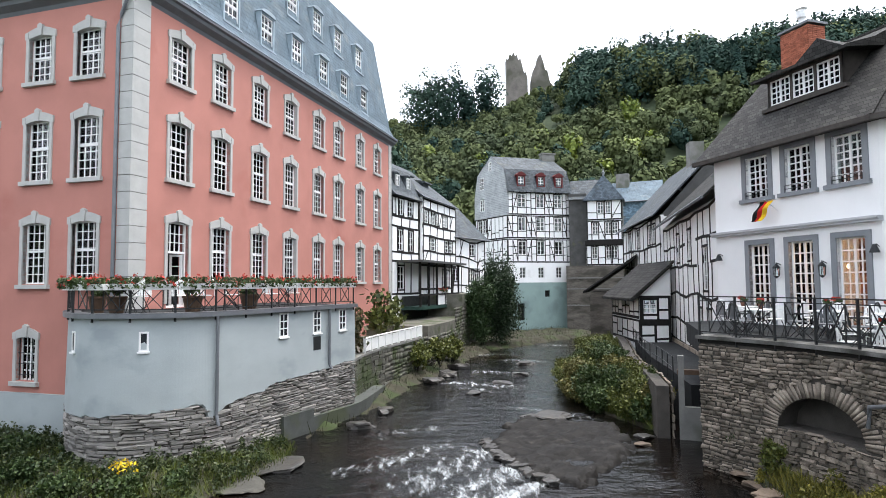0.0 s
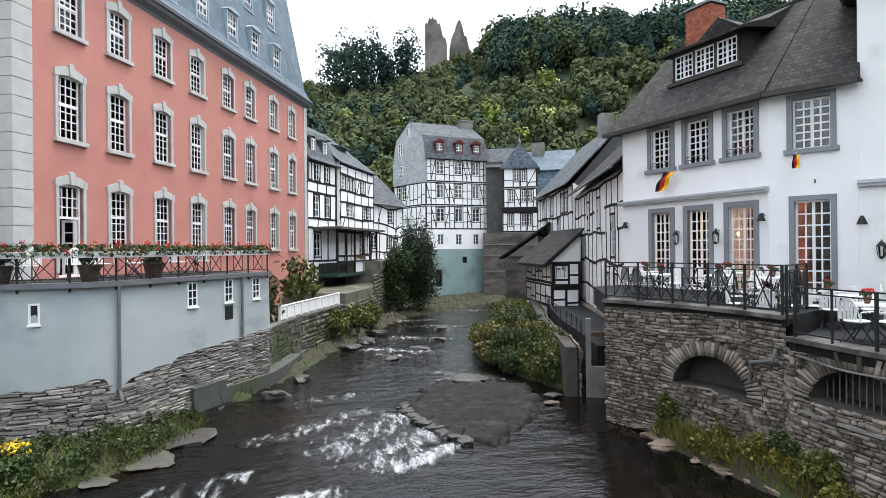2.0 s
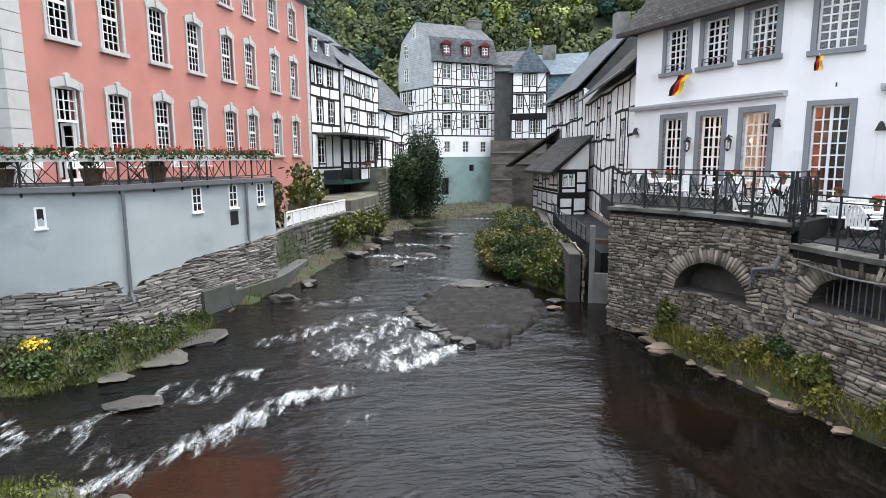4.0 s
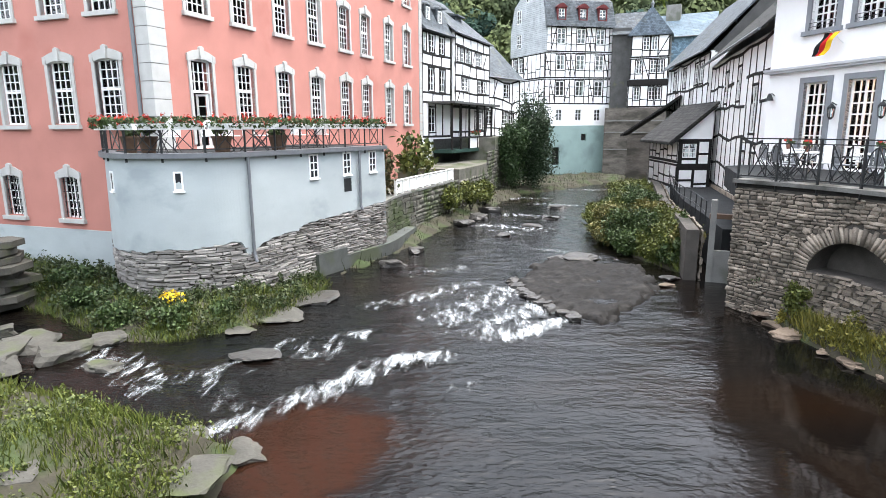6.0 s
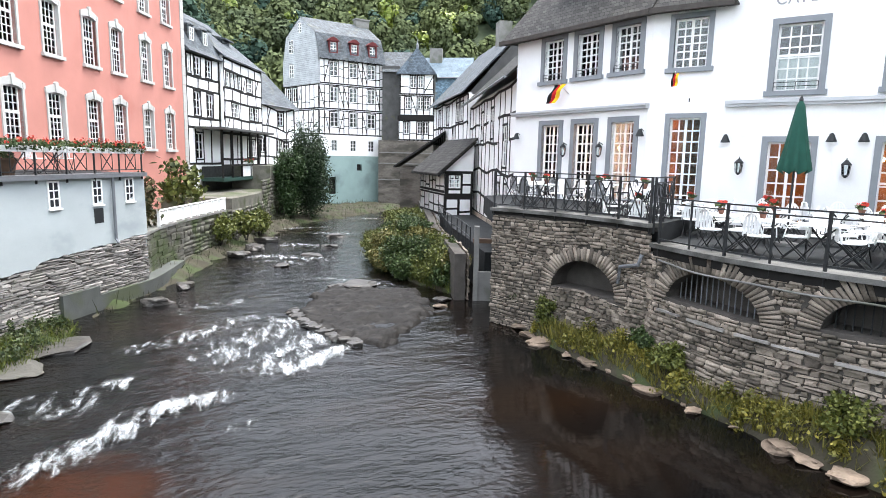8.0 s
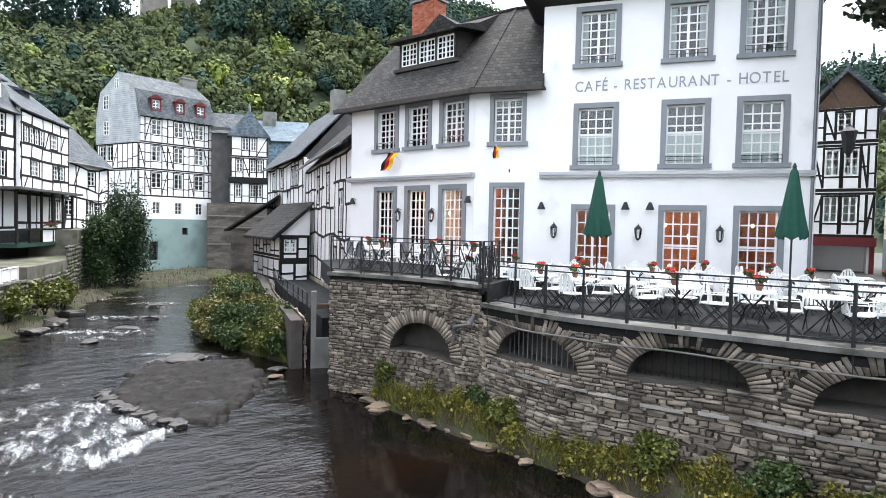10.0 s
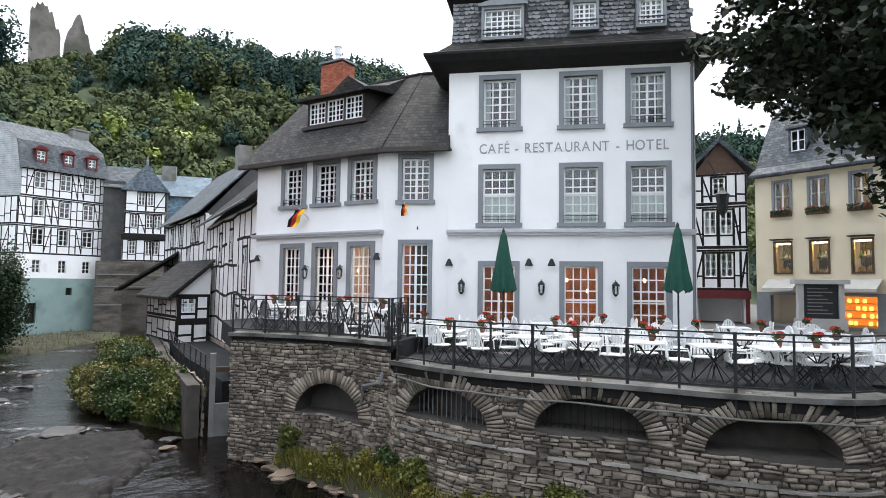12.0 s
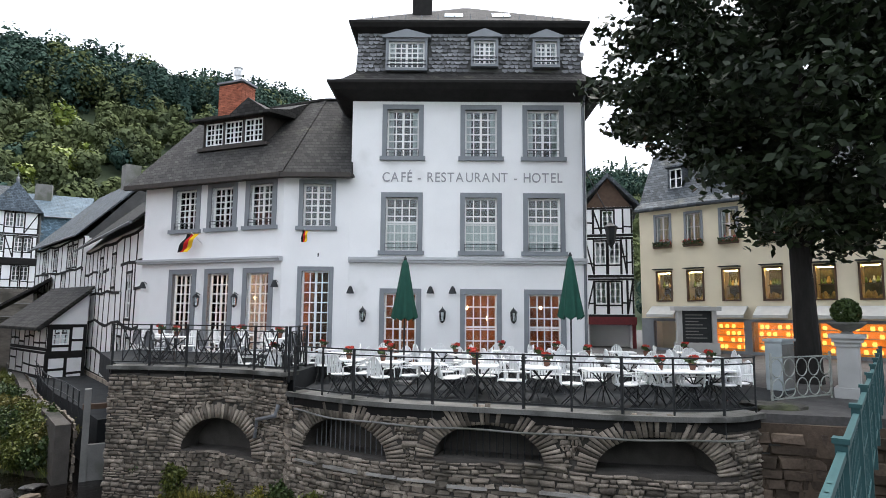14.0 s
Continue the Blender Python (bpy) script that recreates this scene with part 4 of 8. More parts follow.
def bistro_table(m, label, long=0.38):
    ob = thing("bistro_table", m, label, "table", "terrace tables")
    bm = bmesh.new()
    prism(bm, [(long, 0.36), (long - 0.05, 0.4), (-long + 0.05, 0.4), (-long, 0.36), (-long, -0.36), (-long + 0.05, -0.4), (long - 0.05, -0.4), (long, -0.36)], 0.73, 0.76, "z")
    part("tabletop", bm, WHITE_METAL, ob)
    for sx in (-1, 1):
        for sy in (-1, 1):
            bm = bmesh.new()
            tube(bm, [(sx * 0.3, sy * 0.3, 0), (sx * 0.05, sy * 0.05, 0.4), (-sx * 0.22, -sy * 0.22, 0.73)], 0.014, seg=6)
            part("leg", bm, IRON, ob)
    return ob


def potted_flower(m, seed):
    rng = np.random.default_rng(seed)
    ob = thing("potted_flower", m, "small terracotta pot of red geraniums on a table", "plant", "table plants")
    bm = bmesh.new()
    lathe(bm, [(0.05, 0), (0.075, 0.12), (0.082, 0.12), (0.082, 0.14), (0.06, 0.135)], 12)
    part("pot", bm, TERRACOTTA, ob)
    v, f = leaves(blobs(rng, (0, 0, 0.2), (0.13, 0.13, 0.09), 70), 0.06, rng)
    cloud(v, f, "leaves", LEAF, ob)
    v, f = leaves(blobs(rng, (0, 0, 0.27), (0.12, 0.12, 0.06), 50), 0.05, rng)
    cloud(v, f, "blossom", BLOOM_RED, ob)
    return ob


T0 = hotel_m @ pose(4, -3, 3.18)
wc = bistro_chair(pose(0, 0, 0), WHITE_METAL, WHITE_METAL, "white slatted metal garden chair with black crossed legs", "white terrace chairs")
dc = bistro_chair(pose(0, 0, 0), IRON, LEAD, "dark slatted folding chair on the raised terrace", "dark terrace chairs")
tb = bistro_table(pose(0, 0, 0), "small white square-topped bistro table on crossed legs")
pf = potted_flower(pose(0, 0, 0), 1)
rng = random.Random(5)
spots = []
for row, (y, x0, x1) in enumerate(((-7.4, 0.5, 9.5), (-5.7, -2.4, 10.6), (-3.9, -2.2, 11.4), (-2.0, -1.2, 11.6))):
    n = int((x1 - x0) / 1.65)
    for i in range(n):
        spots.append((x0 + (i + 0.5) * (x1 - x0) / n + rng.uniform(-0.12, 0.12), y + rng.uniform(-0.15, 0.15)))
edge_row = []
for k in range(9):
    p, w = main_line.at(0.9 + k * 1.28)
    q = hotel_m.inverted() @ (p - w * 0.98)
    edge_row.append((q.x, q.y))
spots = edge_row + [a for a in spots if min(math.hypot(a[0] - b[0], a[1] - b[1]) for b in edge_row) > 1.35]
free = []
for x, y in spots:
    p = hotel_m @ Vector((x, y, 0))
    s = main_line.near(p.x, p.y)
    q, w = main_line.at(s)
    if (p - q).dot(w) > -0.85 or p.x > 19.5 and p.y < 3.4:
        continue
    free.append((x, y))
chairs, tables = 0, 0
for i, (x, y) in enumerate(free):
    m = hotel_m @ pose(x, y, 3.18, 0, 0, rng.uniform(-12, 12))
    t = tb if i == 0 else copy_thing(tb, m)
    t.matrix_world = m
    if i % 3 != 2:
        a = m @ pose(rng.uniform(-0.2, 0.2), rng.uniform(-0.2, 0.2), 0.76, 0, 0, 40 * i)
        (pf if i == 0 else copy_thing(pf, a)).matrix_world = a
    for k, (cx, cy, r) in enumerate(((-0.62, 0.05, 90), (0.62, -0.05, -90), (0.05, 0.66, 0), (0.0, -0.62, 180))):
        if rng.random() < 0.18:
            continue
        c = m @ pose(cx + rng.uniform(-0.1, 0.1), cy + rng.uniform(-0.08, 0.08), 0, 0, 0, r + rng.uniform(-22, 22))
        w = main_line.at(main_line.near(c.translation.x, c.translation.y))
        if (Vector((c.translation.x, c.translation.y, 0)) - w[0]).dot(w[1]) > -0.4:
            continue
        (wc if chairs == 0 else copy_thing(wc, c)).matrix_world = c
        chairs += 1
first = True
for i, (x, y) in enumerate(((8.6, 16.2), (9.7, 15.0), (10.1, 13.4), (9.2, 18.2), (10.9, 16.4))):
    m = pose(x, y, 3.6, 0, 0, 20 + 30 * i)
    copy_thing(tb, m)
    copy_thing(pf, m @ pose(0.05, 0.0, 0.76))
    for k, (cx, cy, r) in enumerate(((-0.62, 0, 90), (0.62, 0, -90), (0, 0.66, 0))):
        c = m @ pose(cx, cy, 0, 0, 0, r + rng.uniform(-25, 25))
        if k == 1:
            copy_thing(wc, c)
        elif first:
            dc.matrix_world, first = c, False
        else:
            copy_thing(dc, c)


def parasol(m, top):
    ob = thing("parasol", m, "closed dark green canvas parasol on a thin pole", "parasol", "closed parasols")
    bm = bmesh.new()
    tube(bm, [(0, 0, 0), (0, 0, top - 0.05)], 0.024)
    part("pole", bm, IRON, ob)
    bm = bmesh.new()
    lathe(bm, [(0.26, 0), (0.26, 0.07), (0.06, 0.1), (0.035, 0.3)], 16)
    part("base", bm, CONCRETE, ob)
    bm = bmesh.new()
    seg, prof = 32, [(0.03, 0.02), (0.09, -0.10), (0.17, -0.55), (0.26, -1.05), (0.36, -1.50), (0.37, -1.56)]
    rings = []
    for i, (r, z) in enumerate(prof):
        rings.append([bm.verts.new((r * (1 - 0.38 * (0.5 - 0.5 * math.cos(8 * k * math.tau / seg)) * i / 5) * math.cos(k * math.tau / seg), r * (1 - 0.38 * (0.5 - 0.5 * math.cos(8 * k * math.tau / seg)) * i / 5) * math.sin(k * math.tau / seg), top + z - (0.1 * (0.5 - 0.5 * math.cos(8 * k * math.tau / seg)) if i > 3 else 0))) for k in range(seg)])
    for a, b in zip(rings, rings[1:]):
        for k in range(seg):
            bm.faces.new((a[k], b[k], b[(k + 1) % seg], a[(k + 1) % seg]))
    part("canopy", bm, CANVAS, ob, smooth=True)
    bm = bmesh.new()
    lathe(bm, [(0.03, -0.02), (0.05, 0.03), (0.03, 0.08), (0.01, 0.12)], 10, (0, 0, top))
    part("finial", bm, IRON, ob)
    return ob


parasol(pose(12.17, 10.76, 3.18), 3.33)
parasol(pose(14.40, 6.93, 3.18), 3.40)

# ---- red house ----
red_m, RL = front(-10.0, 18.85, -3.56, 40.72)
red_house = thing("red_house", red_m, "tall red plastered house with grey quoins and pale slate mansard", "building")
side_m = pose(-10.0, 18.85, 0, 0, 0, math.degrees(math.atan2(-0.2823, 0.9593)))
RC = (2.19, 4.53, 7.14, 9.69, 12.46, 14.75, 17.67, 20.33)
ROWS = ((5.30, 2.08), (8.86, 2.06), (12.33, 1.62))
SIDE_ROWS = ((5.20, 2.06), (8.70, 2.06), (12.12, 1.62))
rholes = [(c - 0.52, c + 0.52, z if (i, z) != (0, 5.30) else 4.35, z + h) for z, h in ROWS for i, c in enumerate(RC)]
bm = bmesh.new()
holed(bm, 0, RL, 1.6, 14.75, 0.4, rholes)
part("wall", bm, RED, red_house)
SC = (-1.80, -3.90, -6.3, -8.6, -10.9)
sholes = [(c - 0.52, c + 0.52, z, z + h) for z, h in SIDE_ROWS for c in SC] + [(c - 0.42, c + 0.42, 1.98, 3.45) for c in (-4.12, -6.95, -9.4)]
side = new("side_wall")
side.parent, side.matrix_local = red_house, red_m.inverted() @ side_m
bm = bmesh.new()
holed(bm, -14, 0, 1.6, 14.75, 0.4, sholes)
part("wall", bm, RED, side)
bm = bmesh.new()
box(bm, -14, 0.05, -0.05, 0.4, -0.5, 1.6)
part("plinth", bm, PALE_GREY, side)
bm = bmesh.new()
box(bm, 0, RL, -0.05, 0.4, -0.5, 1.6)
part("plinth", bm, PALE_GREY, red_house)
bm = bmesh.new()
box(bm, RL - 0.4, RL, 0.4, 13.6, -0.5, 14.75)
box(bm, 0.4, RL, 13.6, 14, -0.5, 14.75)
box(bm, 0.0, 0.4, 13.0, 13.6, 1.6, 14.75)
part("back_wall", bm, RED, red_house)
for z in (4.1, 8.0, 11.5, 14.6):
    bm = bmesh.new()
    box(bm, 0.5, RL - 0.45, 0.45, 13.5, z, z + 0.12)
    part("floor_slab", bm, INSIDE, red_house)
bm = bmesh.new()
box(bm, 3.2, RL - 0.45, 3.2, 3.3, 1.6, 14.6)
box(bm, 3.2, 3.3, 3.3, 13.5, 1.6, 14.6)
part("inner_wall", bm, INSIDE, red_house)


def arched_surround(parent, x, z, w, h, sill=True):
    """A grey stone surround with a cambered head and a scrolled keystone."""
    key = ("arched", w, h, sill)
    if key in MADE:
        return again(MADE[key], parent, pose(x, 0, z))
    bm = bmesh.new()
    o = w / 2 + 0.12
    for s in (-1, 1):
        box(bm, min(s * w / 2, s * o), max(s * w / 2, s * o), -0.05, 0.12, -0.02 if sill else -0.8, h)
        box(bm, min(s * (w / 2 + 0.02), s * (o + 0.04)), max(s * (w / 2 + 0.02), s * (o + 0.04)), -0.065, 0.1, h - 0.1, h + 0.13)
    n = 8
    top = [(-o + 2 * o * i / n, h + 0.14 + 0.16 * math.sin(math.pi * i / n)) for i in range(n + 1)]
    low = [(-w / 2 + w * i / n, h - 0.09 + 0.09 * math.sin(math.pi * i / n)) for i in range(n + 1)]
    prism(bm, top + low[::-1], -0.05, 0.14)
    prism(bm, [(-0.07, h - 0.02), (0.07, h - 0.02), (0.11, h + 0.36), (0.0, h + 0.42), (-0.11, h + 0.36)], -0.1, 0.05)
    if sill:
        box(bm, -o - 0.06, o + 0.06, -0.13, 0.12, -0.16, -0.02)
    ob = part("surround", bm, GREY_STONE, parent, m=pose(x, 0, z))
    MADE[key] = ob
    return ob


for r, (z, h) in enumerate(ROWS):
    for i, c in enumerate(RC):
        if (r, i) == (0, 0):
            arched_surround(red_house, c, z, 1.04, h, False)
            bm = bmesh.new()
            ring(bm, -0.52, 0.52, 0, 3.02, 0.07, 0, 0.08)
            box(bm, -0.45, 0.45, 0, 0.07, 1.9, 1.98)
            muntins(bm, -0.45, 0.45, 1.98, 2.9, 4, 3, 0.03, 0.02, 0.06)
            d = part("door", bm, SASH, red_house, "glazed white terrace door, half open", pose(c, 0.1, 4.35))
            bm = bmesh.new()
            ring(bm, 0, 0.42, 0.02, 1.88, 0.08, 0, 0.05)
            muntins(bm, 0.08, 0.34, 0.1, 1.8, 1, 5, 0.03, 0.005, 0.045)
            part("leaf", bm, SASH, d, m=pose(0.38, 0.02, 0, 0, 0, 115))
            continue
        arched_surround(red_house, c, z, 1.04, h)
        window(red_house, c, z, 1.04, h, 4, 7 if r < 2 else 6, 1, 0.027, curtain=(2 if (i * 5 + r * 3) % 7 == 0 else 1 if (i + r) % 9 == 3 else 0), y=0.13)
    z, h = SIDE_ROWS[r]
    for i, c in enumerate(SC):
        arched_surround(side, c, z, 1.04, h)
        window(side, c, z, 1.04, h, 4, 7 if r < 2 else 6, 1, 0.027, curtain=1 if i % 2 else 2, y=0.13)
for c in (-4.12, -6.95, -9.4):
    arched_surround(side, c, 1.98, 0.84, 1.47)
    window(side, c, 1.98, 0.84, 1.47, 4, 5, 2, 0.034, y=0.16)
    bm = bmesh.new()
    for k in range(5):
        bar(bm, (-0.36 + k * 0.18, 0, 0.02), (-0.36 + k * 0.18, 0, 1.44), 0.018)
    for k in range(4):
        bar(bm, (-0.42, 0, 0.2 + k * 0.36), (0.42, 0, 0.2 + k * 0.36), 0.018)
    part("window_grille", bm, IRON, side, m=pose(c, 0.06, 1.98))
# quoins in courses
stone_q = None
for k in range(24):
    z = 1.6 + k * 0.545
    bm = bmesh.new()
    box(bm, -0.03, 0.68, -0.045, 0.1, z + 0.012, z + 0.533)
    part("quoin", bm, GREY_STONE, red_house)
    bm = bmesh.new()
    box(bm, -0.46, 0.042, -0.045, 0.1, z + 0.012, z + 0.533)
    part("quoin", bm, GREY_STONE, side)
    bm = bmesh.new()
    box(bm, RL - 0.45, RL + 0.03, -0.04, 0.1, z + 0.012, z + 0.533)
    part("quoin", bm, GREY_STONE, red_house)
bm = bmesh.new()
box(bm, -0.02, 0.64, -0.03, 0.05, 1.6, 14.7)
part("quoin_joint", bm, CONCRETE, red_house)
bm = bmesh.new()
box(bm, -0.42, 0.03, -0.03, 0.05, 1.6, 14.7)
part("quoin_joint", bm, CONCRETE, side)
# cornice and mansard, hipped over the side
def red_rings(prof):
    bm = bmesh.new()
    rings = [[bm.verts.new(p) for p in ((o, o, z), (RL + (0.25 if o < 0 else 0.1), o, z), (RL + (0.25 if o < 0 else 0.1), 14 - o, z), (o, 14 - o, z))] for o, z in prof]
    for a, b in zip(rings, rings[1:]):
        for k in range(4):
            bm.faces.new((a[k], a[(k + 1) % 4], b[(k + 1) % 4], b[k]))
    bm.faces.new(rings[0])
    bm.faces.new(rings[-1])
    return bm
part("cornice", red_rings([(0.02, 14.55), (-0.06, 14.72), (-0.28, 14.86), (-0.32, 14.98), (-0.42, 15.02), (-0.42, 15.14), (0.3, 15.16)]), mat("dark_painted_cornice", (0.12, 0.13, 0.14), 0.6, 3, 0.1), red_house)
roof_red = part("mansard_roof", red_rings([(-0.44, 15.12), (-0.1, 15.42), (0.12, 15.9), (0.28, 16.8), (1.35, 22.2), (6.9, 27.5)]), ROOF_BLUE, red_house)
bm = bmesh.new()
tube(bm, [(-0.05, -0.4, 14.95), (-0.1, -0.16, 14.5), (-0.4, -0.1, 14.0), (-0.52, -0.1, 13.6), (-0.52, -0.1, 1.0)], 0.06)
pp = part("downpipe", bm, LEAD, side)
# sash dormers set in the steep slates
def slope(z):
    return 0.28 + (z - 16.8) * 1.07 / 5.4
for row, (z, xs) in enumerate(((15.85, (2.6, 5.2, 7.8, 10.4, 13.2, 15.7, 18.5)), (18.7, (5.6, 8.2, 10.9, 13.5, 16.0, 18.9)))):
    for x in xs:
        bm = bmesh.new()
        ring(bm, -0.55, 0.55, -0.05, 1.55, 0.09, -0.12, 0.6)
        prism(bm, [(-0.6, 1.52), (0.6, 1.52), (0.42, 1.66), (0, 1.74), (-0.42, 1.66)], -0.2, 0.6)
        box(bm, -0.6, 0.6, -0.2, 0.1, -0.12, -0.05)
        d = part("dormer", bm, BLUE_SLATE, red_house, m=pose(x, slope(z + 0.3) + 0.06, z))
        window(d, 0, 0.03, 0.94, 1.44, 3, 4, 1, 0.034, y=-0.06, curtain=2 if x > 9 else 0)

# ---- grey terrace base of the red house ----
GREY = [(-12.1, 19.4), (-11.4, 18.15), (-10.4, 16.9), (-9.2, 16.3), (-7.9, 16.45), (-6.7, 17.2), (-5.1, 20.35), (-3.5, 23.5)]
grey_line = Line(GREY)
gbase = thing("terrace_base", pose(0, 0, 0), "rounded pale grey rendered terrace base over rough stone courses", "wall", kind="structure")
bm = bmesh.new()
gp = [tuple(grey_line.at(s)[0].xy) for s in np.linspace(0, grey_line.length, 70)]
def zline(s):
    """Where the render ends and the bare stone begins."""
    edge_z = np.interp(s, [0, 1.5, 2.2, 4.3, 5.7, 7.0, 7.15, 7.7, 8.6, 9.25, 9.45, 12.0, 15.0], [1.7, 1.5, 1.46, 1.6, 1.66, 1.78, 1.34, 1.6, 1.75, 1.74, 1.92, 2.04, 2.25])
    return float(edge_z) + 0.07 * noise.noise((s * 1.3, 4, 1)) + 0.05 * noise.noise((s * 4.1, 8, 1))
ns = 160
top, low, bot = [], [], []
for i in range(ns + 1):
    s = grey_line.length * i / ns
    p, w = grey_line.at(s)
    bulge = 0.03 * noise.noise((s * 0.7, 0, 3))
    top.append(bm.verts.new((*(p + w * bulge).xy, 4.28)))
    low.append(bm.verts.new((*(p + w * (0.045 + bulge)).xy, zline(s))))
    bot.append(bm.verts.new((*(p - w * 0.05).xy, zline(s) - 0.05)))
for i in range(ns):
    bm.faces.new((top[i], top[i + 1], low[i + 1], low[i]))
    bm.faces.new((low[i], low[i + 1], bot[i + 1], bot[i]))
part("render_coat", bm, PALE_GREY, gbase)
bm = bmesh.new()
grey_line.strip(bm, -0.4, 2.4, -0.045, 0.4)
part("core", bm, MORTAR, gbase)
bm = bmesh.new()
a, b = grey_line.at(grey_line.length)[0], Vector((-7.55, 27.1, 0))
prism(bm, [(a.x, a.y), (b.x, b.y), (b.x - 0.4, b.y - 0.3), (a.x - 0.4, a.y - 0.3)], -0.4, 4.28, "z")
part("end_wall", bm, PALE_GREY, gbase)
bm = bmesh.new()
grey_line.strip(bm, 4.22, 4.36, 0.16, 0.3)
part("coping", bm, LEAD, gbase)
bm = bmesh.new()
prism(bm, [tuple((grey_line.at(s)[0] - grey_line.at(s)[1] * 0.25).xy) for s in np.linspace(0, grey_line.length, 40)] + [(-7.5, 27.0), (-9.9, 18.9)], 4.1, 4.34, "z")
tagged(part("terrace_floor", bm, PAVING), "paved terrace floor beside the red house", "floor", kind="structure")


def on_grey(s, z):
    p, w = grey_line.at(s)
    return pose(p.x, p.y, z, 0, 0, math.degrees(math.atan2(w.x, -w.y)))


def small_light(s, z, w, h, nx, nz, label):
    m = on_grey(s, z)
    bm = bmesh.new()
    ring(bm, -w / 2 - 0.04, w / 2 + 0.04, -0.04, h + 0.04, 0.05, -0.035, 0.05)
    box(bm, -w / 2 - 0.07, w / 2 + 0.07, -0.08, 0.05, -0.09, -0.04)
    ob = part("window", bm, SASH, gbase, label, m)
    bm = bmesh.new()
    box(bm, -w / 2, w / 2, -0.018, -0.01, 0, h)
    part("pane", bm, mat("dark_glass", (0.02, 0.022, 0.025), 0.08, 4, 0.1), ob)
    bm = bmesh.new()
    muntins(bm, -w / 2, w / 2, 0, h, nx, nz, 0.035, -0.03, -0.012)
    part("glazing_bars", bm, SASH, ob)


sl = grey_line.near(-8.2, 16.4)
small_light(sl, 3.36, 0.17, 0.46, 1, 1, "narrow white-framed light in the grey wall")
small_light(grey_line.near(-10.5, 16.95), 3.3, 0.16, 0.5, 1, 1, "narrow slit in the grey wall")
for x, y in ((-5.36, 19.85), (-4.56, 21.4), (-3.87, 22.78)):
    small_light(grey_line.near(x, y), 3.42, 0.36, 0.72, 2, 3, "small white barred window under the terrace")
bm = bmesh.new()
box(bm, -0.2, 0.2, -0.04, 0.02, 0, 0.48)
part("vent_hatch", bm, IRON, gbase, "black iron hatch", on_grey(grey_line.near(-4.56, 21.4), 2.78))
for x, y in ((-6.62, 17.3), (-4.25, 22.0)):
    s = grey_line.near(x, y)
    p, w = grey_line.at(s)
    q = p + w * 0.12
    bm = bmesh.new()
    tube(bm, [(*q.xy, 4.25), (*q.xy, 1.4 if x < -6 else 2.2), (*(q + w * 0.1).xy, 1.1 if x < -6 else 2.05)], 0.05)
    part("downpipe", bm, LEAD, gbase)
# railing with planters
red_rail = railing("terrace_railing", grey_line, 0.5, grey_line.length - 0.1, 12, 4.36, 0.78, True, "dark iron terrace railing hung with white flower boxes")
frng = np.random.default_rng(9)
n = 16
for i in range(n):
    s = 0.6 + (grey_line.length - 1.2) * i / (n - 1)
    p, w = grey_line.at(s)
    fb = flower_box(red_rail, 0, 0, 0, 0.82, frng)
    fb.matrix_local = pose(p.x + w.x * 0.12, p.y + w.y * 0.12, 5.0, 0, 0, math.degrees(math.atan2(w.x, -w.y)))
for i, (s, r) in enumerate(((4.2, 0.26), (6.9, 0.28), (9.2, 0.3), (3.0, 0.24))):
    p, w = grey_line.at(s)
    q = p - w * 0.55
    ob = thing("potted_shrub", pose(q.x, q.y, 4.34), "leafy shrub in a brown clay tub on the terrace", "plant", "terrace tubs")
    bm = bmesh.new()
    lathe(bm, [(r * 0.7, 0), (r, 0.42), (r * 1.08, 0.42), (r * 1.08, 0.48), (r * 0.8, 0.46)], 14)
    part("tub", bm, BROWN_WOOD, ob)
    v, f = leaves(blobs(frng, (0, 0, 0.68), (r * 1.25, r * 1.25, 0.3), 260), 0.08, frng)
    cloud(v, f, "foliage", LEAF, ob)
for i in range(6):
    p, w = grey_line.at(4.8 + i * 1.5)
    q = p - w * (1.1 + 0.3 * (i % 2))
    m = pose(q.x, q.y, 4.34, 0, 0, 35 * i)
    copy_thing(wc, m)
    if i % 2 == 0:
        copy_thing(tb, m @ pose(0.1, -0.7, 0))

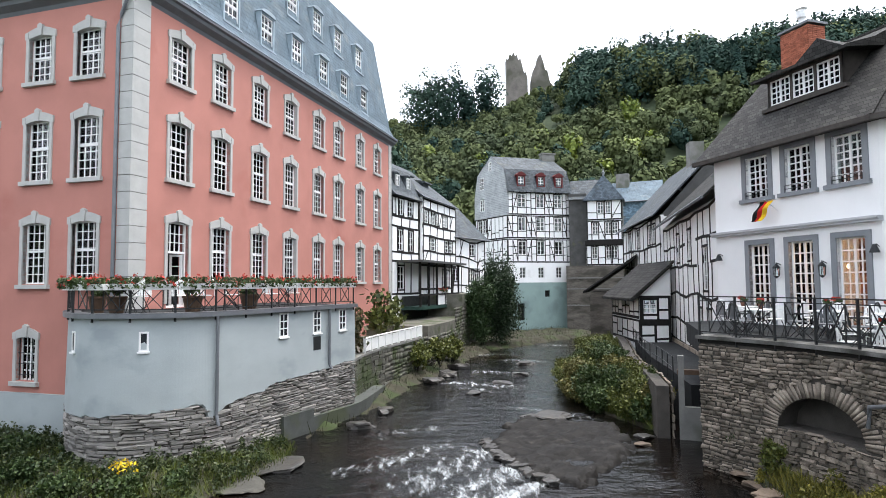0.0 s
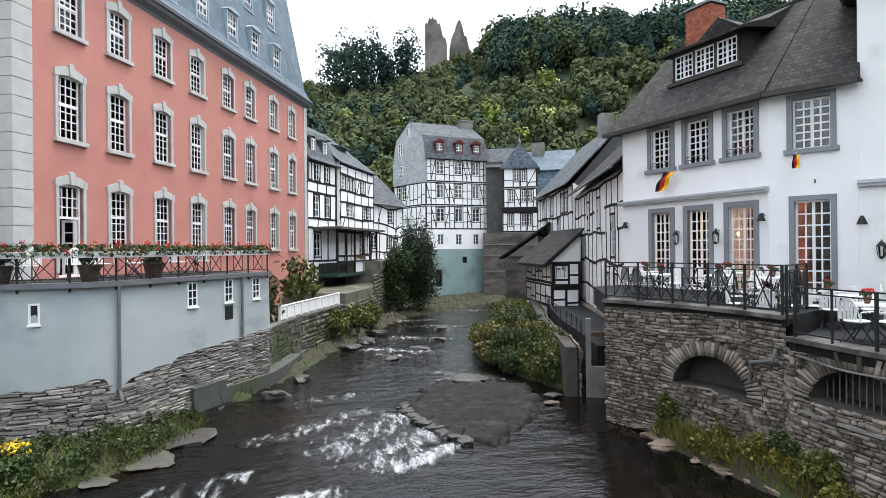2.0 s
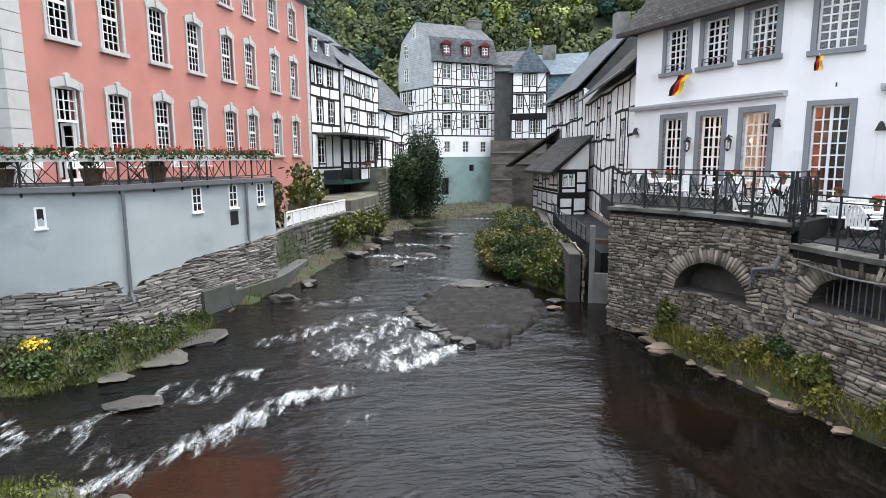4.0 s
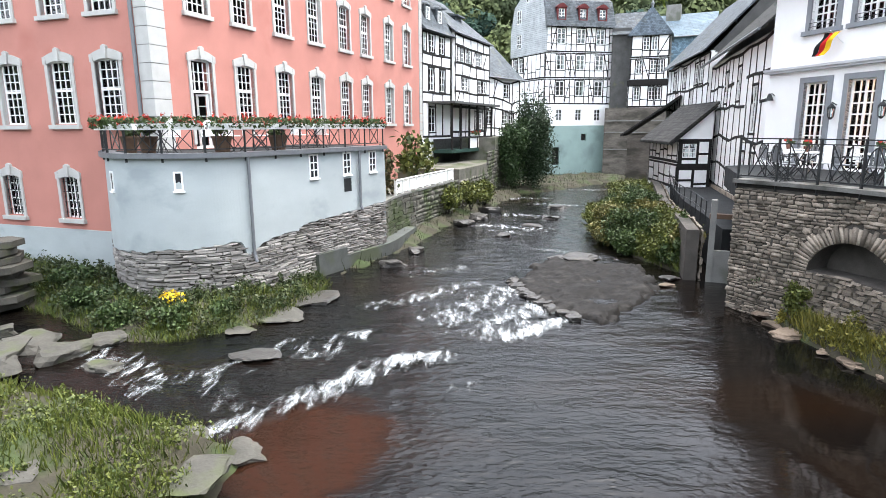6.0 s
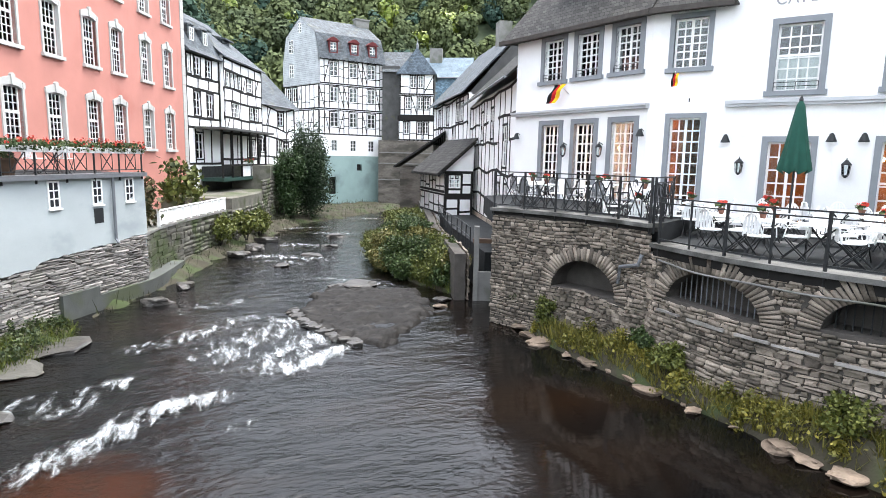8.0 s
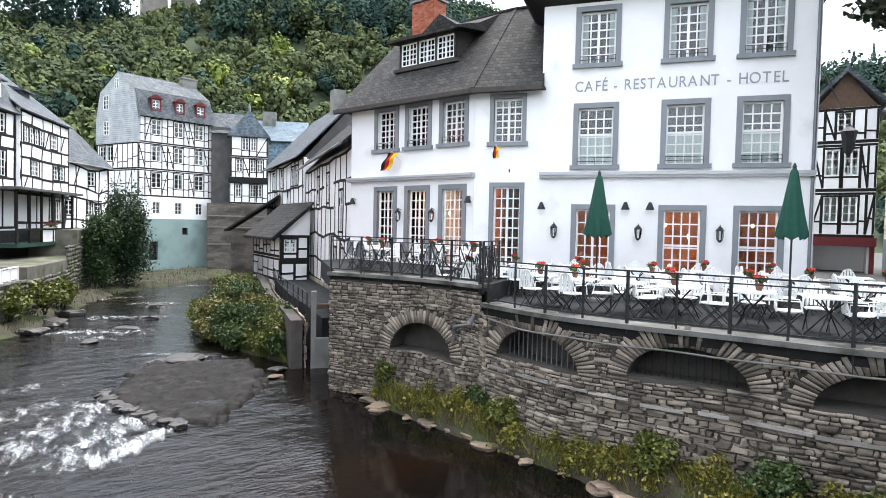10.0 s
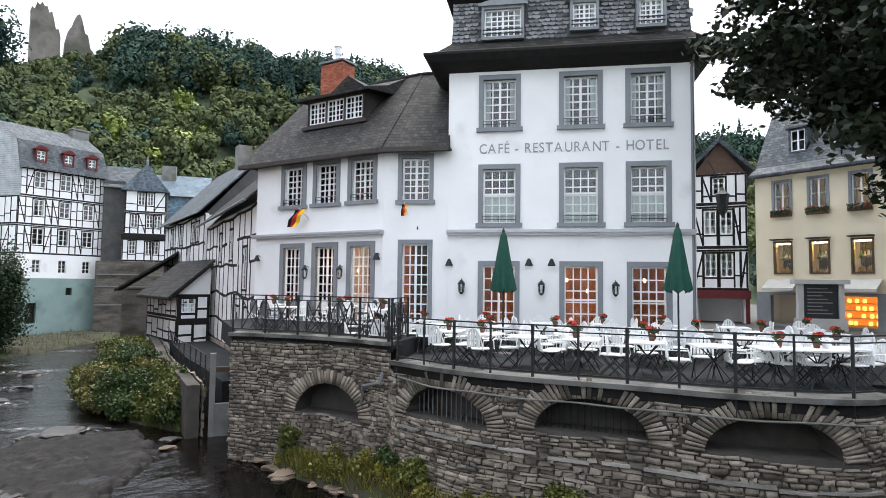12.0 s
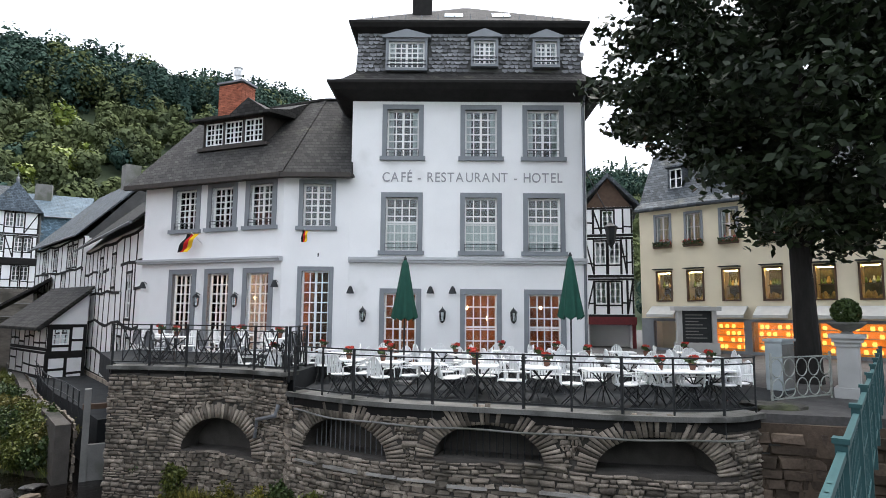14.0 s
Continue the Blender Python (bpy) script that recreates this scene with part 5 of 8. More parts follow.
# ---- half-timbered houses ----
def timber_wall(parent, m, length, storeys, wins, rng, plaster=None, thick=0.25, step=1.25, beam=0.12, brace=0.5, win_h=1.15, win_w=0.72, rails=1):
    """A plastered wall with black framing; wins: for each storey the middles of its windows."""
    holes = [(x - win_w / 2, x + win_w / 2, z0 + (z1 - z0) * 0.34, min(z0 + (z1 - z0) * 0.34 + win_h, z1 - 0.22)) for (z0, z1), ws in zip(storeys, wins) for x in ws]
    bm = bmesh.new()
    holed(bm, 0, length, storeys[0][0], storeys[-1][1], thick, holes)
    w = part("plaster_wall", bm, plaster or WHITE, parent, m=m)
    def beamp(a, b, wd=beam):
        bm = bmesh.new()
        bar(bm, (a[0], 0.012, a[1]), (b[0], 0.012, b[1]), 0.05, wd, (0, 0, 1) if abs(a[1] - b[1]) < abs(a[0] - b[0]) else (1, 0, 0))
        part("timber", bm, TIMBER, w)
    for k, ((z0, z1), ws) in enumerate(zip(storeys, wins)):
        beamp((0, z0 + 0.1), (length, z0 + 0.1), beam * 1.35)
        beamp((0, z1 - 0.08), (length, z1 - 0.08), beam)
        sill = z0 + (z1 - z0) * 0.34 - 0.07
        head = min(sill + win_h + 0.14, z1 - 0.2)
        xs = {round(beam / 2, 3), round(length - beam / 2, 3)}
        for x in ws:
            xs |= {round(x - win_w / 2 - 0.07, 3), round(x + win_w / 2 + 0.07, 3)}
        base = sorted(xs)
        for a, b in zip(base, base[1:]):
            if any(a < x < b for x in ws):
                continue
            n = int((b - a) / step)
            xs |= {round(a + (b - a) * i / (n + 1), 3) for i in range(1, n + 1)}
        xs = sorted(xs)
        for x in xs:
            beamp((x, z0 + 0.2), (x, z1 - 0.15), (0.75 + 0.35 * rng.random()) * beam)
        for a, b in zip(xs, xs[1:]):
            win = any(a < x < b for x in ws)
            if win:
                beamp((a, sill), (b, sill), beam * 0.8)
                beamp((a, head), (b, head), beam * 0.8)
            elif b - a > 0.3:
                for q in range(rails):
                    mid = sill + rng.uniform(-0.12, 0.5) if rails == 1 else z0 + (z1 - z0) * (q + 0.85 + rng.uniform(0, 0.3)) / (rails + 1)
                    beamp((a, mid), (b, mid + rng.uniform(-0.05, 0.05)), beam * 0.75)
                if rng.random() < brace:
                    up = rng.random() < 0.5
                    beamp((a, z0 + 0.2) if up else (b, z0 + 0.2), (b, z1 - 0.15) if up else (a, z1 - 0.15), beam * 0.75)
        for x in ws:
            h = min(win_h, z1 - 0.22 - (z0 + (z1 - z0) * 0.34))
            window(w, x, z0 + (z1 - z0) * 0.34, win_w, round(h, 3), 2, 3, 2, 0.04, y=0.03, curtain=2 if rng.random() < 0.3 else 0)
    return w


def crooked_wall(parent, m, length, z0, z1, floors, wins, seed, step=1.0, beam=0.16, sag=0.06, thick=0.25, braces=()):
    """A plastered wall with uneven black framing. wins: (middle, width, sill, height); floors: heights of the rails."""
    holes = [(x - w / 2, x + w / 2, z, z + h) for x, w, z, h in wins]
    bm = bmesh.new()
    holed(bm, 0, length, z0, z1, thick, holes)
    wall = part("plaster_wall", bm, WHITE, parent, m=m)
    r = random.Random(seed)
    def bend(x, z):
        return z + sag * (noise.noise((x * 0.35 + seed, z * 0.5, 1.0)) - 0.4 * math.sin(math.pi * x / length))
    def beamp(a, b, wd, proud=0.0):
        bm = bmesh.new()
        bar(bm, (a[0], 0.008 - proud, a[1]), (b[0], 0.008 - proud, b[1]), 0.06, wd, (0, 0, 1) if abs(a[1] - b[1]) < abs(a[0] - b[0]) else (1, 0, 0))
        part("timber", bm, TIMBER, wall)
    def hit(x, za, zb):
        return any(h[0] - 0.05 < x < h[1] + 0.05 and h[2] < zb - 0.1 and h[3] > za + 0.1 for h in holes)
    for k, z in enumerate(floors):
        n = max(2, int(length / 1.4))
        for i in range(n):
            a, b = length * i / n, length * (i + 1) / n
            if not any(h[2] + 0.05 < z < h[3] - 0.05 and h[0] < b and h[1] > a for h in holes):
                beamp((a, bend(a, z)), (b, bend(b, z)), beam * r.uniform(0.85, 1.15), 0.006)
    for za, zb in zip(floors, floors[1:]):
        xs = [0.08, length - 0.08]
        for h in holes:
            if h[2] < zb - 0.2 and h[3] > za + 0.2:
                for x, side in ((h[0], -1), (h[1], 1)):
                    xs.append(x + side * 0.075)
        xs.sort()
        n = int(length / step)
        for i in range(1, n):
            x = length * i / n + r.uniform(-0.15, 0.15)
            if not hit(x, za, zb) and min(abs(x - q) for q in xs) > 0.35:
                xs.append(x)
        for x in xs:
            if 0 < x < length:
                lean = r.uniform(-0.06, 0.06)
                beamp((x - lean, bend(x, za)), (x + lean, bend(x, zb)), beam * r.uniform(0.7, 1.05))
    for xa, za, xb, zb in braces:
        beamp((xa, za), (xb, zb), beam * 0.8)
    for x, w, z, h in wins:
        for q in (z - 0.05, z + h + 0.05):
            beamp((x - w / 2 - 0.14, q), (x + w / 2 + 0.14, q), 0.1, 0.012)
        window(wall, x, z, w, h, 2 if w < 1 else 4, 3, 2, 0.05, y=0.03, curtain=1 if r.random() < 0.35 else 0)
    return wall


def gable_roof(parent, m, length, depth, eave, ridge, material, over=0.35, ends=None):
    bm = bmesh.new()
    prism(bm, [(-over, eave - 0.1), (-over, eave), (depth / 2, ridge), (depth + over, eave), (depth + over, eave - 0.1), (depth / 2, ridge - 0.16)], -0.2, length + 0.2, "x")
    part("roof", bm, material, parent, m=m)
    bm = bmesh.new()
    for x in (0.02, length - 0.22):
        bm = bmesh.new()
        prism(bm, [(0, eave - 0.1), (depth, eave - 0.1), (depth / 2, ridge - 0.2)], x, x + 0.2, "x")
        part("gable", bm, ends or WHITE, parent, m=m)
    bm = bmesh.new()
    tube(bm, [(-0.2, -over - 0.06, eave - 0.05), (length + 0.2, -over - 0.06, eave - 0.05)], 0.06, seg=6)
    part("gutter", bm, LEAD, parent, m=m)


def shell(parent, m, length, depth, z0, z1, material):
    """The three other walls and the floors of a house."""
    bm = bmesh.new()
    box(bm, 0, 0.25, 0.25, depth, z0, z1)
    box(bm, length - 0.25, length, 0.25, depth, z0, z1)
    box(bm, 0.25, length - 0.25, depth - 0.25, depth, z0, z1)
    box(bm, 0.25, length - 0.25, 2.0, 2.1, z0, z1)
    part("side_wall", bm, material, parent, m=m)


I4 = Matrix.Identity(4)
rng = random.Random(11)
# the row beyond the red house
m, n1 = front(-3.57, 40.95, -1.80, 45.20)
h = thing("timber_house", m, "white half-timbered house with blue-grey slate mansard above the river", "house")
shell(h, I4, n1, 7, 1.0, 11.4, WHITE)
crooked_wall(h, I4, n1, 2.2, 11.45, [4.45, 6.75, 7.4, 9.2, 9.95, 11.38], [(1.4, 0.75, 7.52, 1.5), (3.15, 0.75, 7.52, 1.5), (1.55, 0.72, 10.08, 1.15), (3.1, 0.72, 10.08, 1.15), (0.45, 0.4, 10.08, 1.15), (1.5, 0.9, 4.75, 1.65)], 3, 1.5, 0.15)
bm = bmesh.new()
prism(bm, [(-0.45, 11.35), (-0.1, 11.7), (0.9, 13.7), (3.5, 14.9), (6.2, 13.7), (7.3, 11.35)], -0.1, n1 + 0.1, "x")
part("roof", bm, SLATE, h)
for x in (1.2, 3.0):
    bm = bmesh.new()
    box(bm, -0.4, 0.4, 0, 1.4, 0, 1.1)
    lathe(bm, [(0.48, 1.08), (0.4, 1.2), (0.2, 1.32), (0.02, 1.36)], 10, (0, 0.3, 0))
    d = part("dormer", bm, SLATE, h, m=pose(x, 0.15, 12.0))
    window(d, 0, 0.15, 0.5, 0.8, 2, 3, 2, 0.035, y=-0.075)
m, n2 = front(-1.80, 45.20, 0.85, 52.50)
h = thing("timber_house", m, "crooked white half-timbered house with a covered balcony over the river", "house")
shell(h, I4, n2, 8, 1.0, 11.7, WHITE)
crooked_wall(h, I4, n2, 2.2, 6.75, [4.1, 4.75, 6.65], [(5.5, 0.75, 4.9, 1.35), (6.5, 0.75, 4.9, 1.35)], 5, 1.5, 0.15)
crooked_wall(h, pose(0, -0.32, 0), n2, 6.7, 11.8, [6.85, 7.65, 8.85, 9.7, 10.95, 11.7], [(0.75, 0.6, 9.82, 1.0), (1.5, 0.6, 9.82, 1.0), (2.25, 0.6, 9.82, 1.0), (3.0, 0.6, 9.82, 1.0), (5.0, 1.1, 9.85, 1.0), (2.0, 1.2, 7.76, 0.98), (5.3, 0.85, 7.76, 0.98), (6.4, 0.85, 7.76, 0.98)], 6, 1.4, 0.14, 0.14, braces=((3.6, 9.75, 4.2, 10.9), (6.2, 9.75, 6.9, 10.9), (0.4, 6.9, 0.9, 7.6)))
bm = bmesh.new()
box(bm, 0.0, n2, -0.32, 0.0, 6.5, 6.69)
part("jetty", bm, TIMBER, h)
gable_roof(h, I4, n2, 8, 11.8, 15.4, SLATE, 0.5)
for x in (1.2, 5.2):
    bm = bmesh.new()
    box(bm, -0.7, 0.7, 0, 1.6, 0, 0.6)
    prism(bm, [(-0.3, 0.5), (-0.3, 0.6), (2.2, 1.1), (2.2, 0.6)], -0.85, 0.85, "x")
    part("dormer", bm, SLATE, h, m=pose(x, 1.5, 13.2))
# near-black boards over the white wall, painting the recess's shade below the balcony
VOID_SHADE = mat("dark_boarding", (0.022, 0.024, 0.022), 0.8, 4, 0.35, 0.3, 50)
for i in range(14):
    bm = bmesh.new()
    box(bm, -3.3 + i * 0.52, -2.8 + i * 0.52, -0.07, -0.02 - 0.006 * (i % 3), 1.9, 4.25)
    part("cladding_board", bm, VOID_SHADE, h, "near-black boards for the shaded recess under the balcony" if i == 0 else "")
# balcony across the two fronts
bal = new("balcony")
bal.parent, bal.matrix_local = h, pose(-3.4, -1.5, 3.3, 0, 0, -1)
for nm, dims, mt in (("balcony_floor", (0, 8.2, 0, 1.5, 0, 0.22), mat("dark_green_paint", (0.02, 0.05, 0.04), 0.6)), ("balcony_roof", (-0.5, 8.8, -0.4, 1.6, 3.35, 3.5), DARK_SLATE)):
    bm = bmesh.new()
    box(bm, *dims)
    part(nm, bm, mt, bal)
for i in range(6):
    bm = bmesh.new()
    bar(bm, (0.1 + i * 1.6, 0.08, -1.8 if i > 3 else 0), (0.1 + i * 1.6, 0.08, 3.36), 0.12)
    part("balcony_post", bm, TIMBER, bal)
    if i < 5:
        if i > 1:
            bm = bmesh.new()
            box(bm, 0.2 + i * 1.6, 1.6 + i * 1.6, 0.04, 0.1, 0.25, 1.0)
            part("parapet_panel", bm, WHITE, bal)
        bm = bmesh.new()
        bar(bm, (0.1 + i * 1.6, 0.05, 1.05), (1.7 + i * 1.6, 0.05, 1.05), 0.12)
        part("handrail", bm, TIMBER, bal)
fr = np.random.default_rng(3)
flower_box(bal, 4.2, -0.05, 1.1, 1.3, fr)
m, n3 = front(0.85, 52.50, 4.07, 57.45)
h = thing("timber_house", m, "small leaning half-timbered house with a plain slate roof", "house")
shell(h, I4, n3, 7, 3.8, 9.2, WHITE)
crooked_wall(h, I4, n3, 4.2, 9.3, [4.4, 5.2, 6.6, 7.5, 9.2], [(3.5, 0.85, 7.7, 1.1), (0.6, 0.75, 5.35, 1.1), (3.2, 0.75, 5.35, 1.1), (4.4, 0.75, 5.35, 1.1)], 8, 1.4, 0.13, 0.5, braces=((1.2, 7.6, 1.9, 9.1), (4.4, 6.7, 5.0, 7.5)))
gable_roof(h, I4, n3, 7, 9.3, 13.0, SLATE)

# ---- the tall houses across the bend ----
OLD_MASONRY = mat("old_grey_masonry", (0.125, 0.112, 0.095), 0.9, 0.9, 0.5, 0.8, 5, stain=(0.06, 0.055, 0.045), stain_scale=0.5, stain_at=0.5, warp=(1, 1, 2.5))
m, na = front(7.2, 65.6, 14.7, 67.7)
A = thing("timber_house", m, "tall half-timbered house with pale cladding, red dormers and teal base", "house")
timber_wall(A, I4, na, [(7.4, 10.1), (10.1, 12.75), (12.75, 15.4)], [(1.75, 4.0, 6.2), (1.75, 4.0, 6.2), (1.75, 4.0, 6.2)], rng, win_h=1.5, win_w=0.95, brace=0.55, step=0.8, beam=0.11, rails=2)
bm = bmesh.new()
wh3 = [(x - 0.35, x + 0.35, 5.7, 6.9) for x in (1.75, 4.0, 6.2)]
holed(bm, -0.02, na, 5.2, 7.4, 0.3, wh3, -0.02)
part("plaster_band", bm, WHITE, A)
for x in (1.75, 4.0, 6.2):
    window(A, x, 5.7, 0.7, 1.2, 2, 3, 2, 0.05)
bm = bmesh.new()
holed(bm, -0.05, na + 0.4, -0.5, 5.2, 0.4, [(1.1, 1.9, 1.0, 2.9), (4.4, 5.0, 3.6, 4.3)], -0.06)
part("base_wall", bm, TEAL, A)
bm = bmesh.new()
box(bm, 1.0, 2.0, 0.25, 0.3, 0.9, 3.0)
box(bm, 4.3, 5.1, 0.25, 0.3, 3.5, 4.4)
part("shutter", bm, TIMBER, A)
sm, ns2 = front(4.0, 71.3, 7.2, 65.6)
sm = m.inverted() @ sm
timber_wall(A, sm, ns2, [(5.2, 7.4), (7.4, 10.1), (10.1, 12.75)], [(), (), (0.9, 2.1)], rng, win_h=1.5, win_w=0.8, brace=0.2, step=0.95)
bm = bmesh.new()
holed(bm, -0.1, ns2 + 0.05, 12.75, 15.4, 0.3, [(1.2, 2.1, 13.6, 15.1)], -0.06)
prism(bm, [(-0.1, 15.4), (ns2 + 0.05, 15.4), (ns2 - 0.5, 18.0), (ns2 / 2 + 0.1, 19.8), (0.6, 18.0)], -0.06, 0.25)
part("gable_cladding", bm, CLAD_PALE, A, "pale slate-clad gable", sm)
for x, z in ((1.65, 13.6), (1.6, 16.2), (3.3, 18.2)):
    window(A, 0, 0, 0.85 if z < 18 else 0.6, 1.4 if z < 18 else 1.0, 2, 3, 2, 0.06).matrix_local = sm @ pose(x, -0.1, z)
L = lambda x, y, z: sm @ Vector((x, y, z))
bm = bmesh.new()
far = Vector((na, 0, 0))
g = [L(ns2 + 0.1, -0.1, 15.3), L(ns2 - 0.45, -0.1, 18.0), L(ns2 / 2 + 0.1, -0.1, 19.9), L(0.6, -0.1, 18.0), L(-0.1, -0.1, 15.3)]
g[0].y -= 0.4
g = [bm.verts.new(p) for p in g] + [bm.verts.new(p + far) for p in g]
for i in range(4):
    bm.faces.new((g[i], g[i + 5], g[i + 6], g[i + 1]))
bm.faces.new(g[5:])
part("roof", bm, SLATE, A)
bm = bmesh.new()
box(bm, na - 0.3, na, 0.3, 7, -0.5, 15.3)
box(bm, 0.3, na, 3.0, 3.1, 5.2, 15.3)
box(bm, 0.2, na, 0.3, 6, 15.2, 15.3)
part("side_wall", bm, DARK_SLATE, A)
for x in (1.6, 4.0, 6.2):
    bm = bmesh.new()
    ring(bm, -0.5, 0.5, 0, 1.3, 0.14, -0.1, 0.9)
    prism(bm, [(-0.65, 1.28), (0.65, 1.28), (0.3, 1.6), (0, 1.7), (-0.3, 1.6)], -0.2, 0.9)
    d = part("dormer", bm, mat("oxblood_paint", (0.10, 0.016, 0.016), 0.7), A, "oxblood red arched dormer", pose(x, -0.2, 15.9))
    window(d, 0, 0.14, 0.72, 1.02, 2, 3, 2, 0.06, y=0.0)
bm = bmesh.new()
box(bm, na - 2.2, na - 0.6, 2.6, 3.4, 18.2, 20.4)
box(bm, na - 2.3, na - 0.5, 2.5, 3.5, 20.4, 20.55)
part("chimney", bm, CONCRETE, A)
m, nb = front(15.9, 65.6, 19.7, 64.4)
B = thing("timber_house", m, "narrow half-timbered house with slate gable on a high stone base", "house")
shell(B, I4, nb, 6, 0, 14.2, DARK_SLATE)
timber_wall(B, I4, nb, [(7.0, 9.3)], [(0.9, 2.4, 3.0)], rng, win_h=1.3, win_w=0.6, brace=0.3)
timber_wall(B, pose(0.1, 0.12, 0), nb - 0.2, [(9.7, 12.0), (12.0, 14.3)], [(0.9, 2.3, 3.0), (1.5, 2.3)], rng, win_h=1.3, win_w=0.6, brace=0.3)
bm = bmesh.new()
prism(bm, [(-0.3, 14.2), (nb + 0.2, 14.2), (nb / 2, 17.0)], -0.3, 6.0)
part("gable", bm, slate_mat("gable_slates", (0.13, 0.16, 0.19)), B, "blue-grey slate-hung gable")
bm = bmesh.new()
box(bm, -0.1, nb + 0.1, -0.15, 0.3, 9.25, 9.75)
part("jetty", bm, TIMBER, B)
bm = bmesh.new()
box(bm, -1.9, 0.05, 0.9, 6, 7.0, 15.2)
part("slate_link", bm, DARK_SLATE, B, "dark slate-hung link wall")
bm = bmesh.new()
prism(bm, [(0.5, 14.5), (3.2, 17.05), (6.1, 15.0)], -1.95, nb / 2, "x")
part("link_roof", bm, SLATE, B)
bm = bmesh.new()
box(bm, -2.2, nb + 3, -0.2, 6, -0.5, 7.0)
part("stone_base", bm, OLD_MASONRY, B)
for z in (2.6, 4.4, 5.6):
    bm = bmesh.new()
    box(bm, -2.2, nb + 3, -0.3, 0, z, z + 0.12)
    part("string_course", bm, CONCRETE, B)
bm = bmesh.new()
lathe(bm, [(0.12, 16.9), (0.16, 17.3), (0.06, 17.5), (0.01, 17.9)], 8, (nb / 2, 0, 0))
part("finial", bm, LEAD, B)
m, nc = front(21.2, 74.5, 26.5, 72.0)
C = thing("slate_house", m, "blue slate-hung house with a pale blue roof", "house")
shell(C, I4, nc, 6, 0, 15.2, BLUE_SLATE)
bm = bmesh.new()
holed(bm, -2.5, nc, 0, 15.2, 0.3, [(0.6, 1.3, 12.6, 14), (3.2, 3.9, 12.6, 14), (1.2, 2.0, 9.6, 11)])
part("wall", bm, slate_mat("blue_hung_slates", (0.16, 0.24, 0.30)), C)
for x, z in ((0.95, 12.6), (3.55, 12.6), (1.6, 9.6)):
    window(C, x, z, 0.7, 1.4, 2, 3, 2, 0.05)
gable_roof(C, pose(-2.5, 0, 0), nc + 2.5, 7, 15.2, 18.2, ROOF_BLUE, 0.35, BLUE_SLATE)
bm = bmesh.new()
box(bm, 0.4, 2.0, 2.4, 3.2, 17.2, 19.2)
part("chimney", bm, CONCRETE, C)

# ---- the crooked row beside the hotel ----
m, nr = front(14.05, 37.6, 10.98, 23.60)
R1 = thing("timber_house", m, "long old half-timbered house with mossy slate roof beside the hotel", "house")
shell(R1, I4, nr, 7, 0.5, 8.4, WHITE)
crooked_wall(R1, I4, nr, 1.9, 8.5, [2.0, 3.1, 4.55, 6.0, 7.1, 8.4], [(5.2, 0.75, 6.2, 1.5), (8.4, 0.75, 6.2, 1.5), (11.9, 0.9, 4.75, 1.9), (10.6, 0.7, 2.5, 1.4), (12.4, 0.7, 2.5, 1.4)], 12, 1.25, 0.13, 0.28)
gable_roof(R1, I4, nr, 7, 8.55, 12.4, ROOF_OLD, 0.55)
for x in (10.2, 12.2):
    bm = bmesh.new()
    box(bm, -0.3, 0.3, -0.03, 0.05, 0, 0.9)
    part("roof_light", bm, GLASS, R1, "pale roof light", pose(x, 0.8, 10.05, -43))
bm = bmesh.new()
box(bm, -0.05, nr, -0.1, 0.4, 0.2, 1.9)
part("stone_base", bm, STONE, R1)
m, nr2 = front(15.83, 51.8, 14.15, 38.4)
R2 = thing("timber_house", m, "tall old half-timbered house with steep grey slate roof", "house")
shell(R2, I4, nr2, 8, 0.5, 9.4, WHITE)
crooked_wall(R2, I4, nr2, 2.4, 9.5, [2.5, 3.6, 5.2, 6.3, 7.6, 9.4], [(4, 0.9, 6.35, 1.1), (9, 1.0, 6.35, 1.1), (3, 0.9, 7.75, 1.3), (6.5, 0.9, 7.75, 1.3), (10.2, 0.9, 7.75, 1.3), (11.6, 0.9, 7.75, 1.3), (10.5, 0.9, 3.7, 1.2)], 14, 1.3, 0.14, 0.25)
gable_roof(R2, I4, nr2, 8, 9.5, 14.2, SLATE, 0.5, DARK_SLATE)
bm = bmesh.new()
box(bm, nr2 - 6, nr2 - 5, 3.4, 4.4, 13, 15.4)
part("chimney", bm, CONCRETE, R2)
m, nsd = front(11.2, 34.05, 13.0, 34.0)
shed = thing("timber_annex", m, "small half-timbered lean-to with a slate roof and barred window", "house")
timber_wall(shed, I4, nsd, [(1.2, 2.8), (2.8, 4.35)], [(), (0.62,)], rng, win_h=0.85, win_w=0.75, brace=0.0, step=1.1, beam=0.16)
bm = bmesh.new()
prism(bm, [(0, 4.3), (nsd, 4.3), (nsd, 6.2), (0.1, 4.5)], 0, 0.2)
box(bm, 0, 0.2, 0.2, 6, 0.5, 4.4)
box(bm, 0, nsd, 5.8, 6, 0.5, 4.4)
box(bm, 0, nsd, -0.02, 0.3, 0.2, 1.2)
part("wall", bm, WHITE, shed)
bm = bmesh.new()
prism(bm, [(-0.6, 4.05), (-0.6, 4.2), (nsd + 0.1, 6.35), (nsd + 0.1, 6.2)], -0.4, 6.2)
part("roof", bm, ROOF_OLD, shed)
bm = bmesh.new()
bar(bm, (-0.5, -0.3, 4.05), (nsd, -0.3, 6.1), 0.1, 0.14)
part("bargeboard", bm, TIMBER, shed)
tw = timber_wall(shed, pose(0, 6, 0, 0, 0, -90), 6.0, [(1.6, 3.0), (3.0, 4.35)], [(), (2.0, 4.5)], rng, win_h=0.85, win_w=0.8, brace=0.1)
m, nq = front(11.6, 47.0, 14.6, 46.0)
bn = thing("stone_barn", m, "low grey stone outbuilding with a slate lean-to roof", "house")
